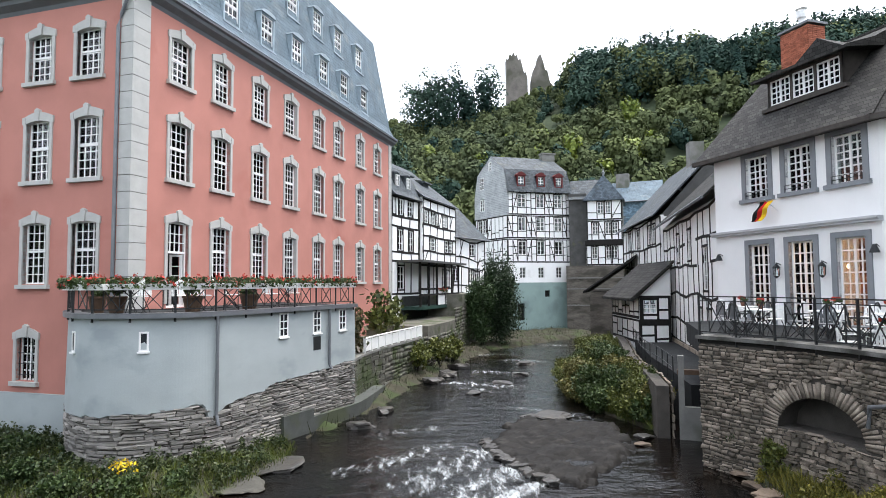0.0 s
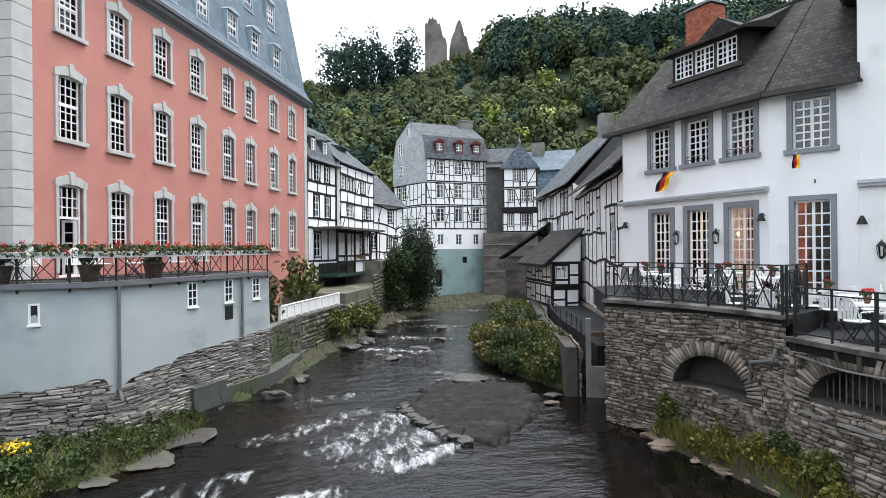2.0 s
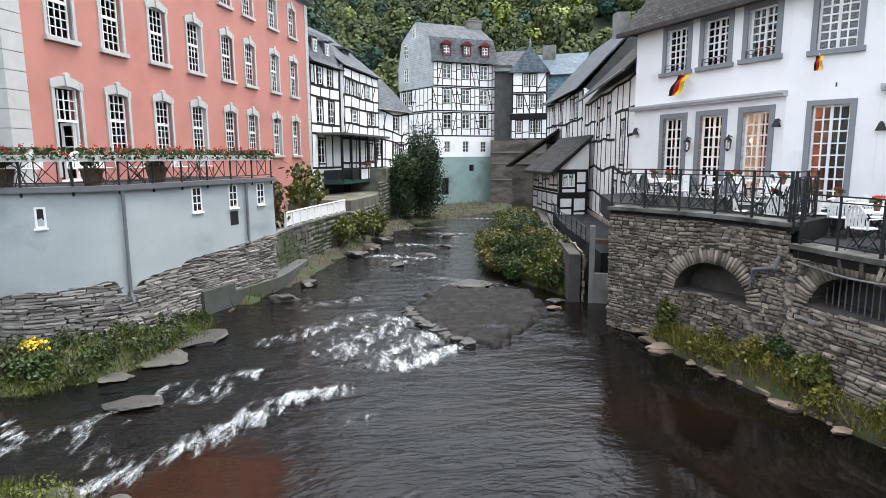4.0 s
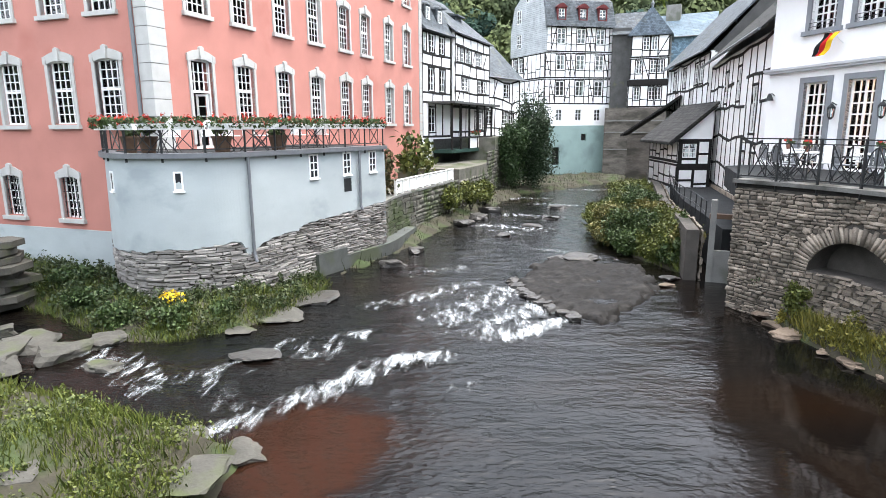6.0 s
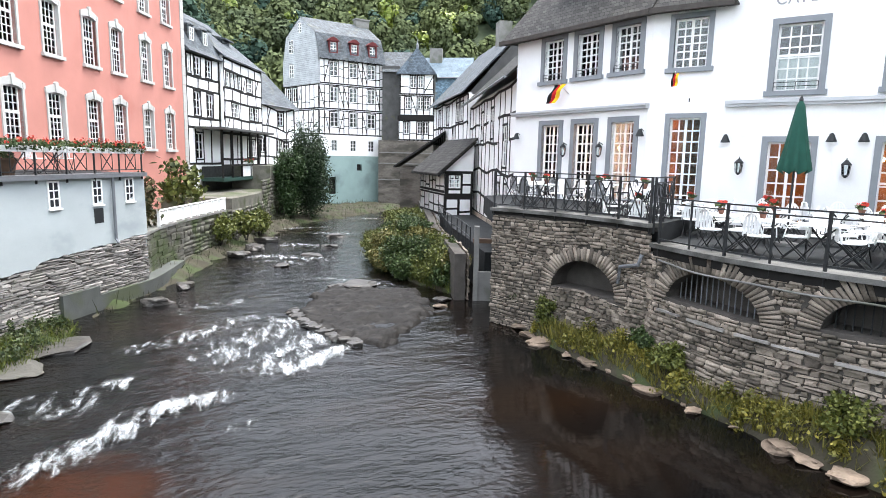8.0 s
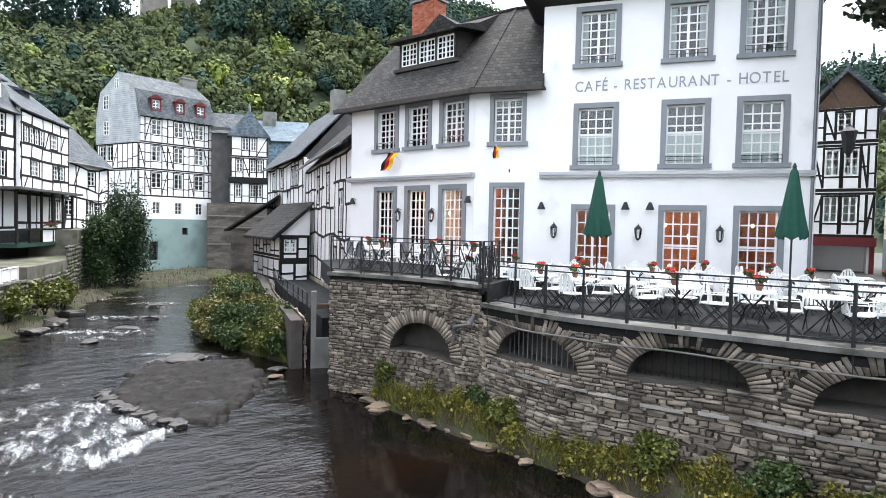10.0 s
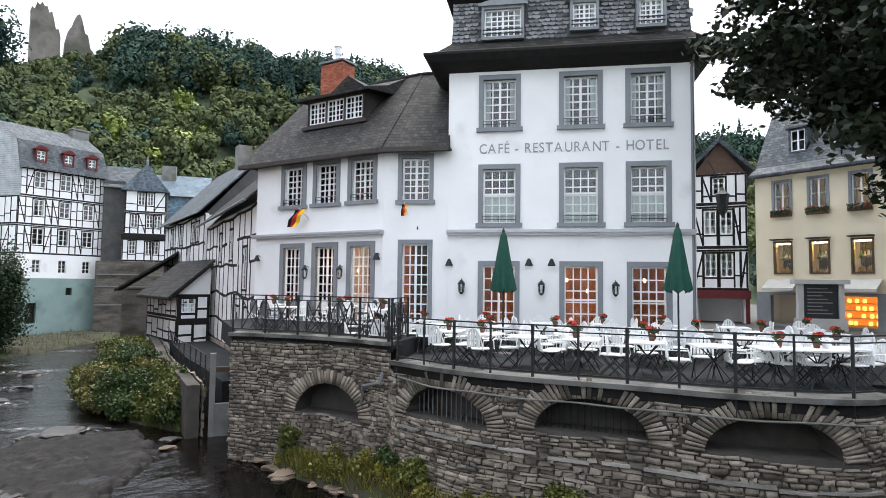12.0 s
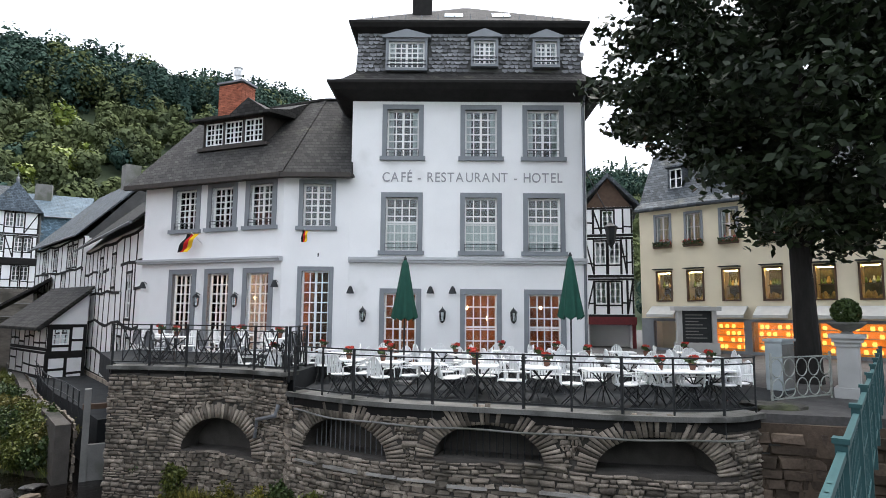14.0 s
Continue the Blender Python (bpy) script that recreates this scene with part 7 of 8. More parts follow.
grass_on("bank_grass", QB, qt, 5000, 0.4, "weeds at the quay foot", 5, leaf_mat("quay_weeds", (0.014, 0.022, 0.007), (0.045, 0.05, 0.018)))
rr = random.Random(8)
for i, (x, y, r, f) in enumerate(((3.7, 22.6, 0.75, 0.35), (-4.8, 12.6, 0.55, 0.22), (-9.2, 12.4, 0.7, 0.5), (-7.9, 11.7, 0.5, 0.4), (-10.4, 12.9, 0.8, 0.35), (-8.8, 13.2, 0.6, 0.3), (-11.9, 13.6, 0.7, 0.5), (-4.7, 17.0, 0.85, 0.16), (-5.1, 15.4, 0.8, 0.15), (-6.0, 14.3, 0.6, 0.16), (2.9, 30.5, 0.6, 0.35), (4.3, 33.5, 0.7, 0.35), (1.4, 28, 0.5, 0.4), (5.3, 38, 0.8, 0.35), (6.6, 19.9, 0.35, 0.4), (-3.5, 8.4, 0.5, 0.35), (-4.6, 9.0, 0.45, 0.3), (-2.4, 24.2, 0.5, 0.5), (-3.0, 21.6, 0.55, 0.5), (-0.5, 31.4, 0.7, 0.5), (1.0, 36.5, 0.8, 0.5), (0.2, 33.5, 0.6, 0.6))):
    rock(x, y, 0.02, r, f, i, DRY if i in (2, 3, 4, 5, 6, 8, 9, 15, 16) else WET)
for i in range(38):
    k = (i + rr.uniform(-0.4, 0.4) * (0 < i < 37)) / 37.01 * 9
    a, b = Vector((*RB[int(k)], 0)), Vector((*RB[int(k) + 1], 0))
    p = a.lerp(b, k % 1)
    rock(p.x + rr.uniform(-0.08, 0.3), p.y + rr.uniform(-0.15, 0.15), 0.04, rr.choice((0.1, 0.14, 0.2, 0.3, 0.42)), 0.35, i + 30, EDGE, "brownish flat stone edging the weedy bank")
rock(4.0, 22.7, 0.12, 0.85, 0.16, 77, WET, "long flat slab standing out of the river")
for i in range(17):
    k = i / 16
    rock(1.3 + 1.45 * k - 0.25 * math.sin(k * 3.14) + rr.uniform(-0.05, 0.05), 19.4 - 4.05 * k, 0.05, rr.uniform(0.2, 0.34), 0.55, i + 120, WET, "dark broken rock along the edge of the shelf")
rock(6.2, 19.0, 0.03, 0.3, 0.25, 141, EDGE, "small flat yellowish stone in the shallows")
for i, (x, y, r) in enumerate(((-9.8, 11.2, 1.1), (-11.8, 11.6, 1.3), (-3.9, 7.4, 0.8), (-4.8, 6.2, 1.0), (-6.1, 7.2, 0.5))):
    rock(x, y, 0.5 if i > 3 else 0.35, r, 0.22, i + 90, DRY, "flat pale slab of rock on the bank")

# stacked slabs of an old landing
landing = thing("stone_landing", pose(-13.9, 15.6, 0, 0, 0, 35), "stacked flat stone slabs of an old landing", "rocks")
for k in range(9):
    bm = bmesh.new()
    w, d = rr.uniform(1.2, 1.7), rr.uniform(0.9, 1.3)
    prism(bm, [(w * math.cos(a) * rr.uniform(0.85, 1.1), d * math.sin(a) * rr.uniform(0.85, 1.1)) for a in np.linspace(0, math.tau, 9)[:-1]], 0.1 + 0.21 * k, 0.28 + 0.21 * k, "z")
    part("slab", bm, DRY, landing, m=pose(rr.uniform(-0.2, 0.2), rr.uniform(-0.2, 0.2), 0, rr.uniform(-2, 2), rr.uniform(-2, 2), rr.uniform(-15, 15)))

# ---- quay wall beyond the terrace ----
quay_line = Line([(-3.75, 23.4), (-3.3, 27.3), (-1.26, 34.4), (0.4, 40.0), (1.5, 46.0), (3.2, 52.0), (4.6, 57.6)])
quay = thing("quay_wall", pose(0, 0, 0), "mossy stone quay wall below the old houses", "wall", kind="structure")
bm = bmesh.new()
quay_line.strip(bm, -0.4, 1.98, 0.0, 8.0, 0, quay_line.near(-0.9, 35.6))
part("core", bm, MOSSY, quay)
bm = bmesh.new()
quay_line.strip(bm, -0.4, 2.6, 0.0, 7.0, quay_line.near(-0.9, 35.6), quay_line.near(1.5, 46.0))
quay_line.strip(bm, -0.4, 4.3, 0.0, 3.5, quay_line.near(1.5, 46.0))
part("core", bm, MOSSY, quay)
bm = bmesh.new()
quay_line.strip(bm, 1.98, 2.08, 0.08, 0.5, 0.4, quay_line.near(-1.26, 34.4))
part("coping", bm, CONCRETE, quay)
bm = bmesh.new()
foot = Line([(-5.28, 19.7), (-4.35, 21.5), (-3.4, 23.4), (-3.0, 25.4), (-2.7, 27.5)])
foot.strip(bm, -0.4, 0.8, 0.06, 0.5, 0, 1.5)
foot.strip(bm, -0.4, 0.5, 0.03, 0.5, 1.5)
part("footing", bm, mat("damp_concrete", (0.075, 0.08, 0.074), 0.85, 1.6, 0.3, 0.4, 30, stain=(0.07, 0.08, 0.05), stain_scale=0.9, stain_at=0.5), quay)
white_fence = thing("white_fence", pose(0, 0, 0), "white painted board fence along the quay", "fence")
s0, s1 = quay_line.near(-3.5, 26.4), quay_line.near(-1.26, 34.4)
for i in range(10):
    p, w = quay_line.at(s0 + (s1 - s0) * i / 9)
    bm = bmesh.new()
    box(bm, p.x - 0.05, p.x + 0.05, p.y - 0.05, p.y + 0.05, 2.06, 2.75)
    part("post", bm, SASH, white_fence)
    if i < 9:
        q = quay_line.at(s0 + (s1 - s0) * (i + 1) / 9)[0]
        bm = bmesh.new()
        bar(bm, (p.x, p.y, 2.72), (q.x, q.y, 2.72), 0.09, 0.05)
        part("handrail", bm, SASH, white_fence)
        for k in range(7):
            u = p.lerp(q, (k + 0.5) / 7)
            bm = bmesh.new()
            d = (q - p).normalized() * 0.068
            bar(bm, (u.x, u.y, 2.14), (u.x, u.y, 2.66), 0.02, 0.135, (d.x, d.y, 0))
            part("board", bm, SASH, white_fence)

# ---- shrubs and creepers along the river ----
shrub("ivy_bush", (4.5, 49.0, 4.1), (1.9, 2.1, 4.6), 22000, 0.11, leaf_mat("ivy_leaves", (0.008, 0.02, 0.008), (0.026, 0.05, 0.016)), "tall dark ivy-clad bush on the quay corner", 21)
shrub("ivy_bush", (3.1, 47.6, 3.0), (1.5, 1.6, 3.0), 11000, 0.12, leaf_mat("bush_leaves", (0.016, 0.036, 0.010), (0.042, 0.075, 0.022)), "dense green bush leaning over the river", 22)
shrub("maple_bush", (-3.3, 32.8, 3.6), (1.2, 1.2, 1.4), 800, 0.2, GREENBUSH, "yellow-green young maple behind the white fence", 23)
shrub("garden_shrub", (-4.3, 26.4, 3.2), (1.0, 1.2, 1.3), 1900, 0.14, leaf_mat("rusty_leaves", (0.04, 0.05, 0.02), (0.16, 0.11, 0.05)), "rusty brown-green shrub beside the terrace", 24)
for i, (x, y, z, rx, ry, rz) in enumerate(((7.1, 22.6, 0.75, 1.0, 1.3, 0.85), (6.6, 24.8, 0.8, 1.2, 1.5, 0.95), (6.6, 27.4, 0.85, 1.4, 1.6, 0.95), (7.7, 24.2, 1.25, 0.8, 1.2, 0.75), (8.0, 30.8, 1.2, 1.5, 1.9, 0.9), (7.7, 21.6, 0.9, 0.6, 0.8, 0.8), (9.6, 36.0, 1.3, 1.7, 2.4, 0.8), (6.0, 23.8, 0.5, 0.6, 0.8, 0.5), (5.7, 25.9, 0.55, 0.7, 1.0, 0.6), (5.9, 28.9, 0.6, 0.8, 1.1, 0.6), (7.2, 21.4, 0.6, 0.5, 0.6, 0.6), (7.6, 26.4, 1.5, 0.8, 1.0, 0.6), (6.5, 31.2, 0.75, 0.9, 1.2, 0.6), (8.0, 28.6, 1.6, 0.9, 1.1, 0.6))):
    shrub("river_bush", (x, y, z), (rx, ry, rz), int(5200 * rx * ry), 0.07, (GREENBUSH, LEAF, leaf_mat("browning_leaves", (0.055, 0.065, 0.015), (0.17, 0.14, 0.04)))[i % 3], "loose yellow-green bush hanging over the water", 30 + i)
for i, (x, y, z, rx, ry, rz) in enumerate(((6.9, 23.3, 1.2, 0.35, 0.4, 0.8), (6.2, 25.4, 1.2, 0.4, 0.4, 0.75), (7.2, 27.0, 1.6, 0.45, 0.5, 0.7), (6.3, 28.2, 1.2, 0.4, 0.5, 0.7), (7.9, 22.6, 1.3, 0.35, 0.4, 0.7), (7.3, 29.8, 1.5, 0.5, 0.6, 0.7))):
    shrub("river_bush", (x, y, z), (rx, ry, rz), 900, 0.075, (LEAF, GREENBUSH)[i % 2], "upright leafy shoots above the river bushes", 160 + i)
for i, (x, y, z, r) in enumerate(((-7.6, 14.2, 0.35, 0.6), (-9.0, 14.3, 0.4, 0.6), (-6.6, 14.9, 0.3, 0.45), (-10.6, 15.4, 0.45, 0.6), (-12.3, 17.2, 0.6, 0.7))):
    shrub("bank_shrub", (x, y, z), (r, r, 0.38), 2600, 0.065, LEAF, "low leafy weeds on the bank", 40 + i)
for i, (x, y, z, r) in enumerate(((9.0, 10.6, 0.75, 0.5), (9.15, 11.6, 0.8, 0.5), (9.7, 7.0, 0.75, 0.5), (10.4, 5.1, 0.8, 0.6), (11.3, 3.4, 0.8, 0.7), (7.9, 16.4, 0.7, 0.5), (8.2, 15.0, 0.65, 0.45))):
    shrub("bank_shrub", (x, y, z), (r, r, 0.5), 2600, 0.055, LEAF if i % 2 else GREENBUSH, "straggly weeds below the terrace wall", 50 + i)
for i, (x, y, z, r) in enumerate(((-1.5, 33.0, 1.2, 0.9), (-0.2, 35.3, 1.3, 1.0), (0.6, 38.2, 1.0, 0.9))):
    shrub("quay_shrub", (x, y, z), (r, r, 0.8), 1500, 0.12, GREENBUSH, "weeds trailing down the quay wall", 60 + i)
shrub("ragwort", (-7.7, 14.4, 0.78), (0.4, 0.3, 0.2), 80, 0.06, BLOOM_YELLOW, "clump of yellow wild flowers on the bank", 70)

# ---- wooded hillside ----
rng = np.random.default_rng(12)
N = 1180
az = np.radians(np.where(rng.random(N) < 0.92, rng.uniform(-9, 50, N), rng.uniform(60, 76, N)))
rad = np.sqrt(rng.uniform(88 ** 2, 258 ** 2, N))
tx, ty = rad * np.sin(az), rad * np.cos(az)
tz = height(tx, ty)
woods = {"broad": [], "dark": [], "bright": []}


def grow(key, x, y, z, hgt, wide, n, size, clumps=11):
    p, e = crown(rng, (x, y, z + hgt * 0.52), (wide, wide, hgt * 0.56), n, clumps)
    woods[key].append((p, e, size))


for i in range(N):
    a, r = math.degrees(az[i]), rad[i]
    upper = r > 178 and a > 9
    hgt = rng.uniform(11, 17) if upper else rng.uniform(4.5, 9.5)
    if 5.2 < a < 12.6 and r > 150:
        hgt = rng.uniform(3.5, 6.5)
        if r > 238:
            continue
    if upper and rng.random() < 0.14:
        m = 420
        t = rng.random(m) ** 0.6
        ang = rng.uniform(0, math.tau, m)
        q = t * hgt * 0.2 * rng.uniform(0.75, 1.1, m)
        p = np.stack([tx[i] + q * np.cos(ang), ty[i] + q * np.sin(ang), tz[i] + hgt * 1.15 * (1 - t * 0.9)], 1)
        woods["dark"].append((p, np.stack([np.cos(ang), np.sin(ang), np.full(m, 0.5)], 1), 0.7))
        continue
    key = "bright" if not upper and rng.random() < 0.02 else "dark" if upper and rng.random() < 0.8 or rng.random() < 0.12 else "broad"
    grow(key, tx[i], ty[i], tz[i], hgt, hgt * rng.uniform(0.42, 0.54), 720, 0.48 + 0.0012 * r + 0.010 * hgt, 15)
for i in range(190):
    a, r = math.radians(rng.uniform(2, 20)), rng.uniform(140, 236)
    x, y = r * math.sin(a), r * math.cos(a)
    hgt = rng.uniform(3, 5.5)
    grow("broad" if i % 5 else "bright", x, y, float(height(x, y)), hgt, hgt * 0.6, 330, 0.6, 9)
for a, r, hgt in ((-5.6, 118, 21), (-4.6, 125, 17), (-2.0, 205, 26), (-0.4, 208, 28), (1.2, 210, 27), (2.6, 212, 20), (4.4, 215, 22), (13.5, 230, 18), (24, 232, 20), (22.5, 232, 17), (29, 232, 17)):
    x, y = r * math.sin(math.radians(a)), r * math.cos(math.radians(a))
    grow("dark", x, y, float(height(x, y)), hgt, hgt * 0.32, 1700, 0.8, 22)
for key, mt, lab in (("broad", LEAF_WOOD, "mixed broadleaf wood covering the hillside"), ("dark", LEAF_FIR, "dark wood along the top of the hill"), ("bright", LEAF_BRIGHT, "scattered yellow-green trees on the slope")):
    v, f = facing_leaves(np.concatenate([q[0] for q in woods[key]]), np.concatenate([q[1] for q in woods[key]]), np.concatenate([np.full(len(q[0]), q[2]) for q in woods[key]]), rng)
    tagged(cloud(v, f, "hillside_wood", mt), lab, "wood", kind="stuff")
# ruined keep on the ridge
RUIN = mat("ruin_masonry", (0.17, 0.155, 0.14), 0.9, 0.3, 0.4, 0.6, 3, stain=(0.09, 0.09, 0.07), stain_scale=0.15, stain_at=0.5)
ruin = thing("castle_ruin", pose(0, 0, 0), "broken stone walls of a ruined castle on the ridge", "ruin")
def ruin_wall(x0, x1, y, z0, prof):
    bm = bmesh.new()
    n = len(prof) - 1
    prism(bm, [(x0, z0), (x1, z0)] + [(x1 + (x0 - x1) * i / n, z) for i, z in enumerate(prof)], y, y + 5)
    part("wall", bm, RUIN, ruin)
ruin_wall(28.0, 37.0, 250, 60, [93, 96, 95.5, 99, 102, 101, 103.5, 103, 104.5, 103, 104, 101, 102])
ruin_wall(39.0, 51.0, 252, 60, [83, 87, 86.5, 91, 92, 97, 97.5, 102, 104.5, 103.5, 99.5, 98, 93])

# ---- square beyond the hotel ----
bm = bmesh.new()
prism(bm, [(13.3, 2.45), (14.4, 0.0), (17.6, -0.2), (17.6, -14), (75, -40), (75, 45), (26, 30), (20.2, 8.5), (17.55, 2.45)], 2.4, 3.17, "z")
tagged(part("pavement", bm, mat("cobbled_square", (0.075, 0.072, 0.069), 0.85, 3, 0.35, 0.5, 14, spec=0.2)), "grey paved town square", "pavement", kind="structure")
abut = thing("bridge_abutment", pose(0, 0, 0), "rough reddish rock abutment at the end of the bridge", "wall", kind="structure")
bm = bmesh.new()
prism(bm, [(13.25, 2.5), (14.3, -0.1), (17.6, -0.2), (17.6, 2.5)], -0.5, 3.0, "z")
bmesh.ops.subdivide_edges(bm, edges=bm.edges, cuts=5, use_grid_fill=True)
for v in bm.verts:
    v.co += Vector((noise.noise(v.co * 1.7), noise.noise(v.co * 1.7 + Vector((9, 0, 0))), 0)) * 0.18
part("rock_face", bm, mat("reddish_rock", (0.085, 0.062, 0.045), 0.9, 1.5, 0.4, 0.8, 14), abut)
rock(14.3, 2.3, 3.1, 0.7, 0.35, 5, DRY, "flat coping rock beside the terrace end")
bm = bmesh.new()
box(bm, -22, 17.7, -6.5, 0.05, 2.9, 3.38)
deck = tagged(part("bridge_deck", bm, mat("bridge_planking", (0.07, 0.068, 0.066), 0.8, 2, 0.3, 0.4, 20)), "grey worn bridge deck", "bridge", kind="structure")
PAINT = mat("teal_green_paint", (0.026, 0.075, 0.078), 0.5, 4, 0.15)
brail = thing("bridge_railing", pose(0, 0, 0), "teal green iron bridge railing with square posts", "railing")
def bry(x):
    return 0.06 + 0.03 * x
for i in range(-5, 11):
    x = 0.9 + i * 1.6
    bm = bmesh.new()
    box(bm, x - 0.03, x + 0.03, bry(x) - 0.03, bry(x) + 0.03, 3.3, 4.38)
    box(bm, x - 0.042, x + 0.042, bry(x) - 0.042, bry(x) + 0.042, 4.38, 4.41)
    part("post", bm, PAINT, brail)
    if i < 10:
        for z, w in ((4.32, 0.04), (3.52, 0.03), (3.95, 0.02)):
            bm = bmesh.new()
            bar(bm, (x, bry(x), z), (x + 1.6, bry(x + 1.6), z), w)
            part("rail", bm, PAINT, brail)
        for k in range(1, 10):
            u = x + 0.16 * k
            bm = bmesh.new()
            bar(bm, (u, bry(u), 3.52), (u, bry(u), 4.34), 0.018)
            part("baluster", bm, PAINT, brail)
brail2 = thing("bridge_railing", pose(0, 0, 0), "teal green iron railing on the far side of the bridge", "railing")
for i in range(16):
    x = -7 + i * 1.6
    bm = bmesh.new()
    box(bm, x - 0.045, x + 0.045, -6.4, -6.31, 3.3, 4.42)
    part("post", bm, PAINT, brail2)
    bm = bmesh.new()
    box(bm, x, x + 1.6, -6.38, -6.33, 4.3, 4.36)
    part("rail", bm, PAINT, brail2)

# plain unseen walls added behind the bridge to block sky light from there
for nm, (x0, x1, y0, y1, z1) in (("wall_south", (-24.0, 30.0, -19.0, -18.0, 12.0)), ("wall_southwest", (-31.0, -30.0, -16.0, 12.0, 13.0))):
    bm = bmesh.new()
    box(bm, x0, x1, y0, y1, -0.5, z1)
    tagged(part(nm, bm, PALE_GREY), "plain unseen wall added to hold back sky light", "wall", kind="structure")

# cream shop house
shop_m, SL = front(33.5, 12.1, 31.2, -9.6)
shop = thing("shop_house", shop_m, "cream plastered shop house with lit display windows and slate roof", "building")
SX = [1.36, 3.06, 4.87, 6.80, 9.0, 10.75, 12.7, 14.6, 16.5]
sh_holes = [(x - 0.42, x + 0.42, 5.85, 7.45) for x in SX] + [(x - 0.38, x + 0.38, 9.1, 10.55) for x in SX] + [(3.5, 5.4, 3.3, 4.75), (5.75, 8.2, 3.3, 4.75), (8.5, 11.2, 3.3, 4.75), (11.6, 15, 3.3, 4.75), (0.7, 2.6, 3.3, 4.75)]
bm = bmesh.new()
holed(bm, 0, SL, 4.9, 11.0, 0.35, sh_holes)
part("wall", bm, CREAM, shop)
bm = bmesh.new()
holed(bm, 0, SL, 2.6, 4.9, 0.35, sh_holes, -0.03)
part("shop_front", bm, WINDOW_GREY, shop)
shell(shop, I4, SL, 9, 2.6, 11.0, CREAM)
shop_rng = np.random.default_rng(77)
DISPLAY_CLOTH = mat("dark_olive_display_cloth", (0.075, 0.06, 0.025), 0.9, 2.5, 0.4, stain=(0.16, 0.12, 0.05), stain_scale=2.2, stain_at=0.55)
DISPLAY_GREEN = mat("green_glazed_ware", (0.14, 0.20, 0.04), 0.35, 9, 0.3)
GILT = mat("gilt_wares", (0.45, 0.28, 0.08), 0.4, 9, 0.3)
AWNING_CLOTH = mat("pale_awning_cloth", (0.50, 0.50, 0.47), 0.9, 3, 0.1)
for x in SX:
    bm = bmesh.new()
    ring(bm, -0.46, 0.46, -0.04, 1.64, 0.08, -0.06, 0.1)
    fr2 = part("display_window", bm, BROWN_WOOD, shop, "lit display window", pose(x, 0, 5.85))
    bm = bmesh.new()
    box(bm, -0.4, 0.4, 0.05, 0.06, 0.02, 1.58)
    part("pane", bm, GLASS, fr2).visible_shadow = False
    bm = bmesh.new()
    box(bm, -0.4, 0.4, 0.9, 0.95, 0, 1.6)
    box(bm, -0.42, 0.42, 0.3, 0.95, -0.05, 0.0)
    part("display_back", bm, DISPLAY_CLOTH, fr2)
    bm = bmesh.new()
    box(bm, -0.36, 0.36, 0.3, 0.36, 1.5, 1.55)
    part("lamp_strip", bm, STRIP, fr2)
    bm = bmesh.new()
    for k in range(7):
        s9 = shop_rng.uniform(0.7, 1.5)
        lathe(bm, [(0.05 * s9, 0), (0.09 * s9, 0.1 * s9), (0.06 * s9, 0.22 * s9), (0.02, 0.3 * s9)], 8, (-0.3 + 0.1 * k, shop_rng.uniform(0.4, 0.75), 0.0))
    part("wares", bm, GILT, fr2)
    bm = bmesh.new()
    box(bm, -0.4, 0.4, 0.55, 0.85, 0.72, 0.745)
    part("glass_shelf", bm, BROWN_WOOD, fr2)
    for k in range(5):
        s9 = shop_rng.uniform(0.6, 1.2)
        bm = bmesh.new()
        lathe(bm, [(0.04 * s9, 0), (0.1 * s9, 0.08 * s9), (0.05 * s9, 0.2 * s9), (0.03 * s9, 0.32 * s9)], 8, (-0.3 + 0.15 * k, 0.7, 0.745))
        part("vase", bm, (GILT, DISPLAY_GREEN, PALE_GREY)[int(shop_rng.integers(3))], fr2)
    bm = bmesh.new()
    prism(bm, [(-0.02, 5.5), (-0.02, 5.56), (-0.75, 5.12), (-0.75, 4.98), (-0.7, 4.98), (-0.7, 5.08)], x - 0.75, x + 0.75, "x")
    part("awning", bm, AWNING_CLOTH, shop)
    bm = bmesh.new()
    box(bm, x - 0.5, x + 0.5, -0.4, 0, 7.55, 7.6)
    part("lamp_rail", bm, IRON, shop)
    bm = bmesh.new()
    ring(bm, -0.5, 0.5, -0.12, 1.57, 0.12, -0.05, 0.1)
    w3 = part("surround", bm, WINDOW_GREY, shop, m=pose(x, 0, 9.1))
    window(w3, 0, 0, 0.76, 1.45, 2, 2, 2, 0.04, curtain=2)
    if x < 8:
        flower_box(shop, x, -0.15, 8.75, 1.0, np.random.default_rng(int(x * 10)), BROWN_WOOD)
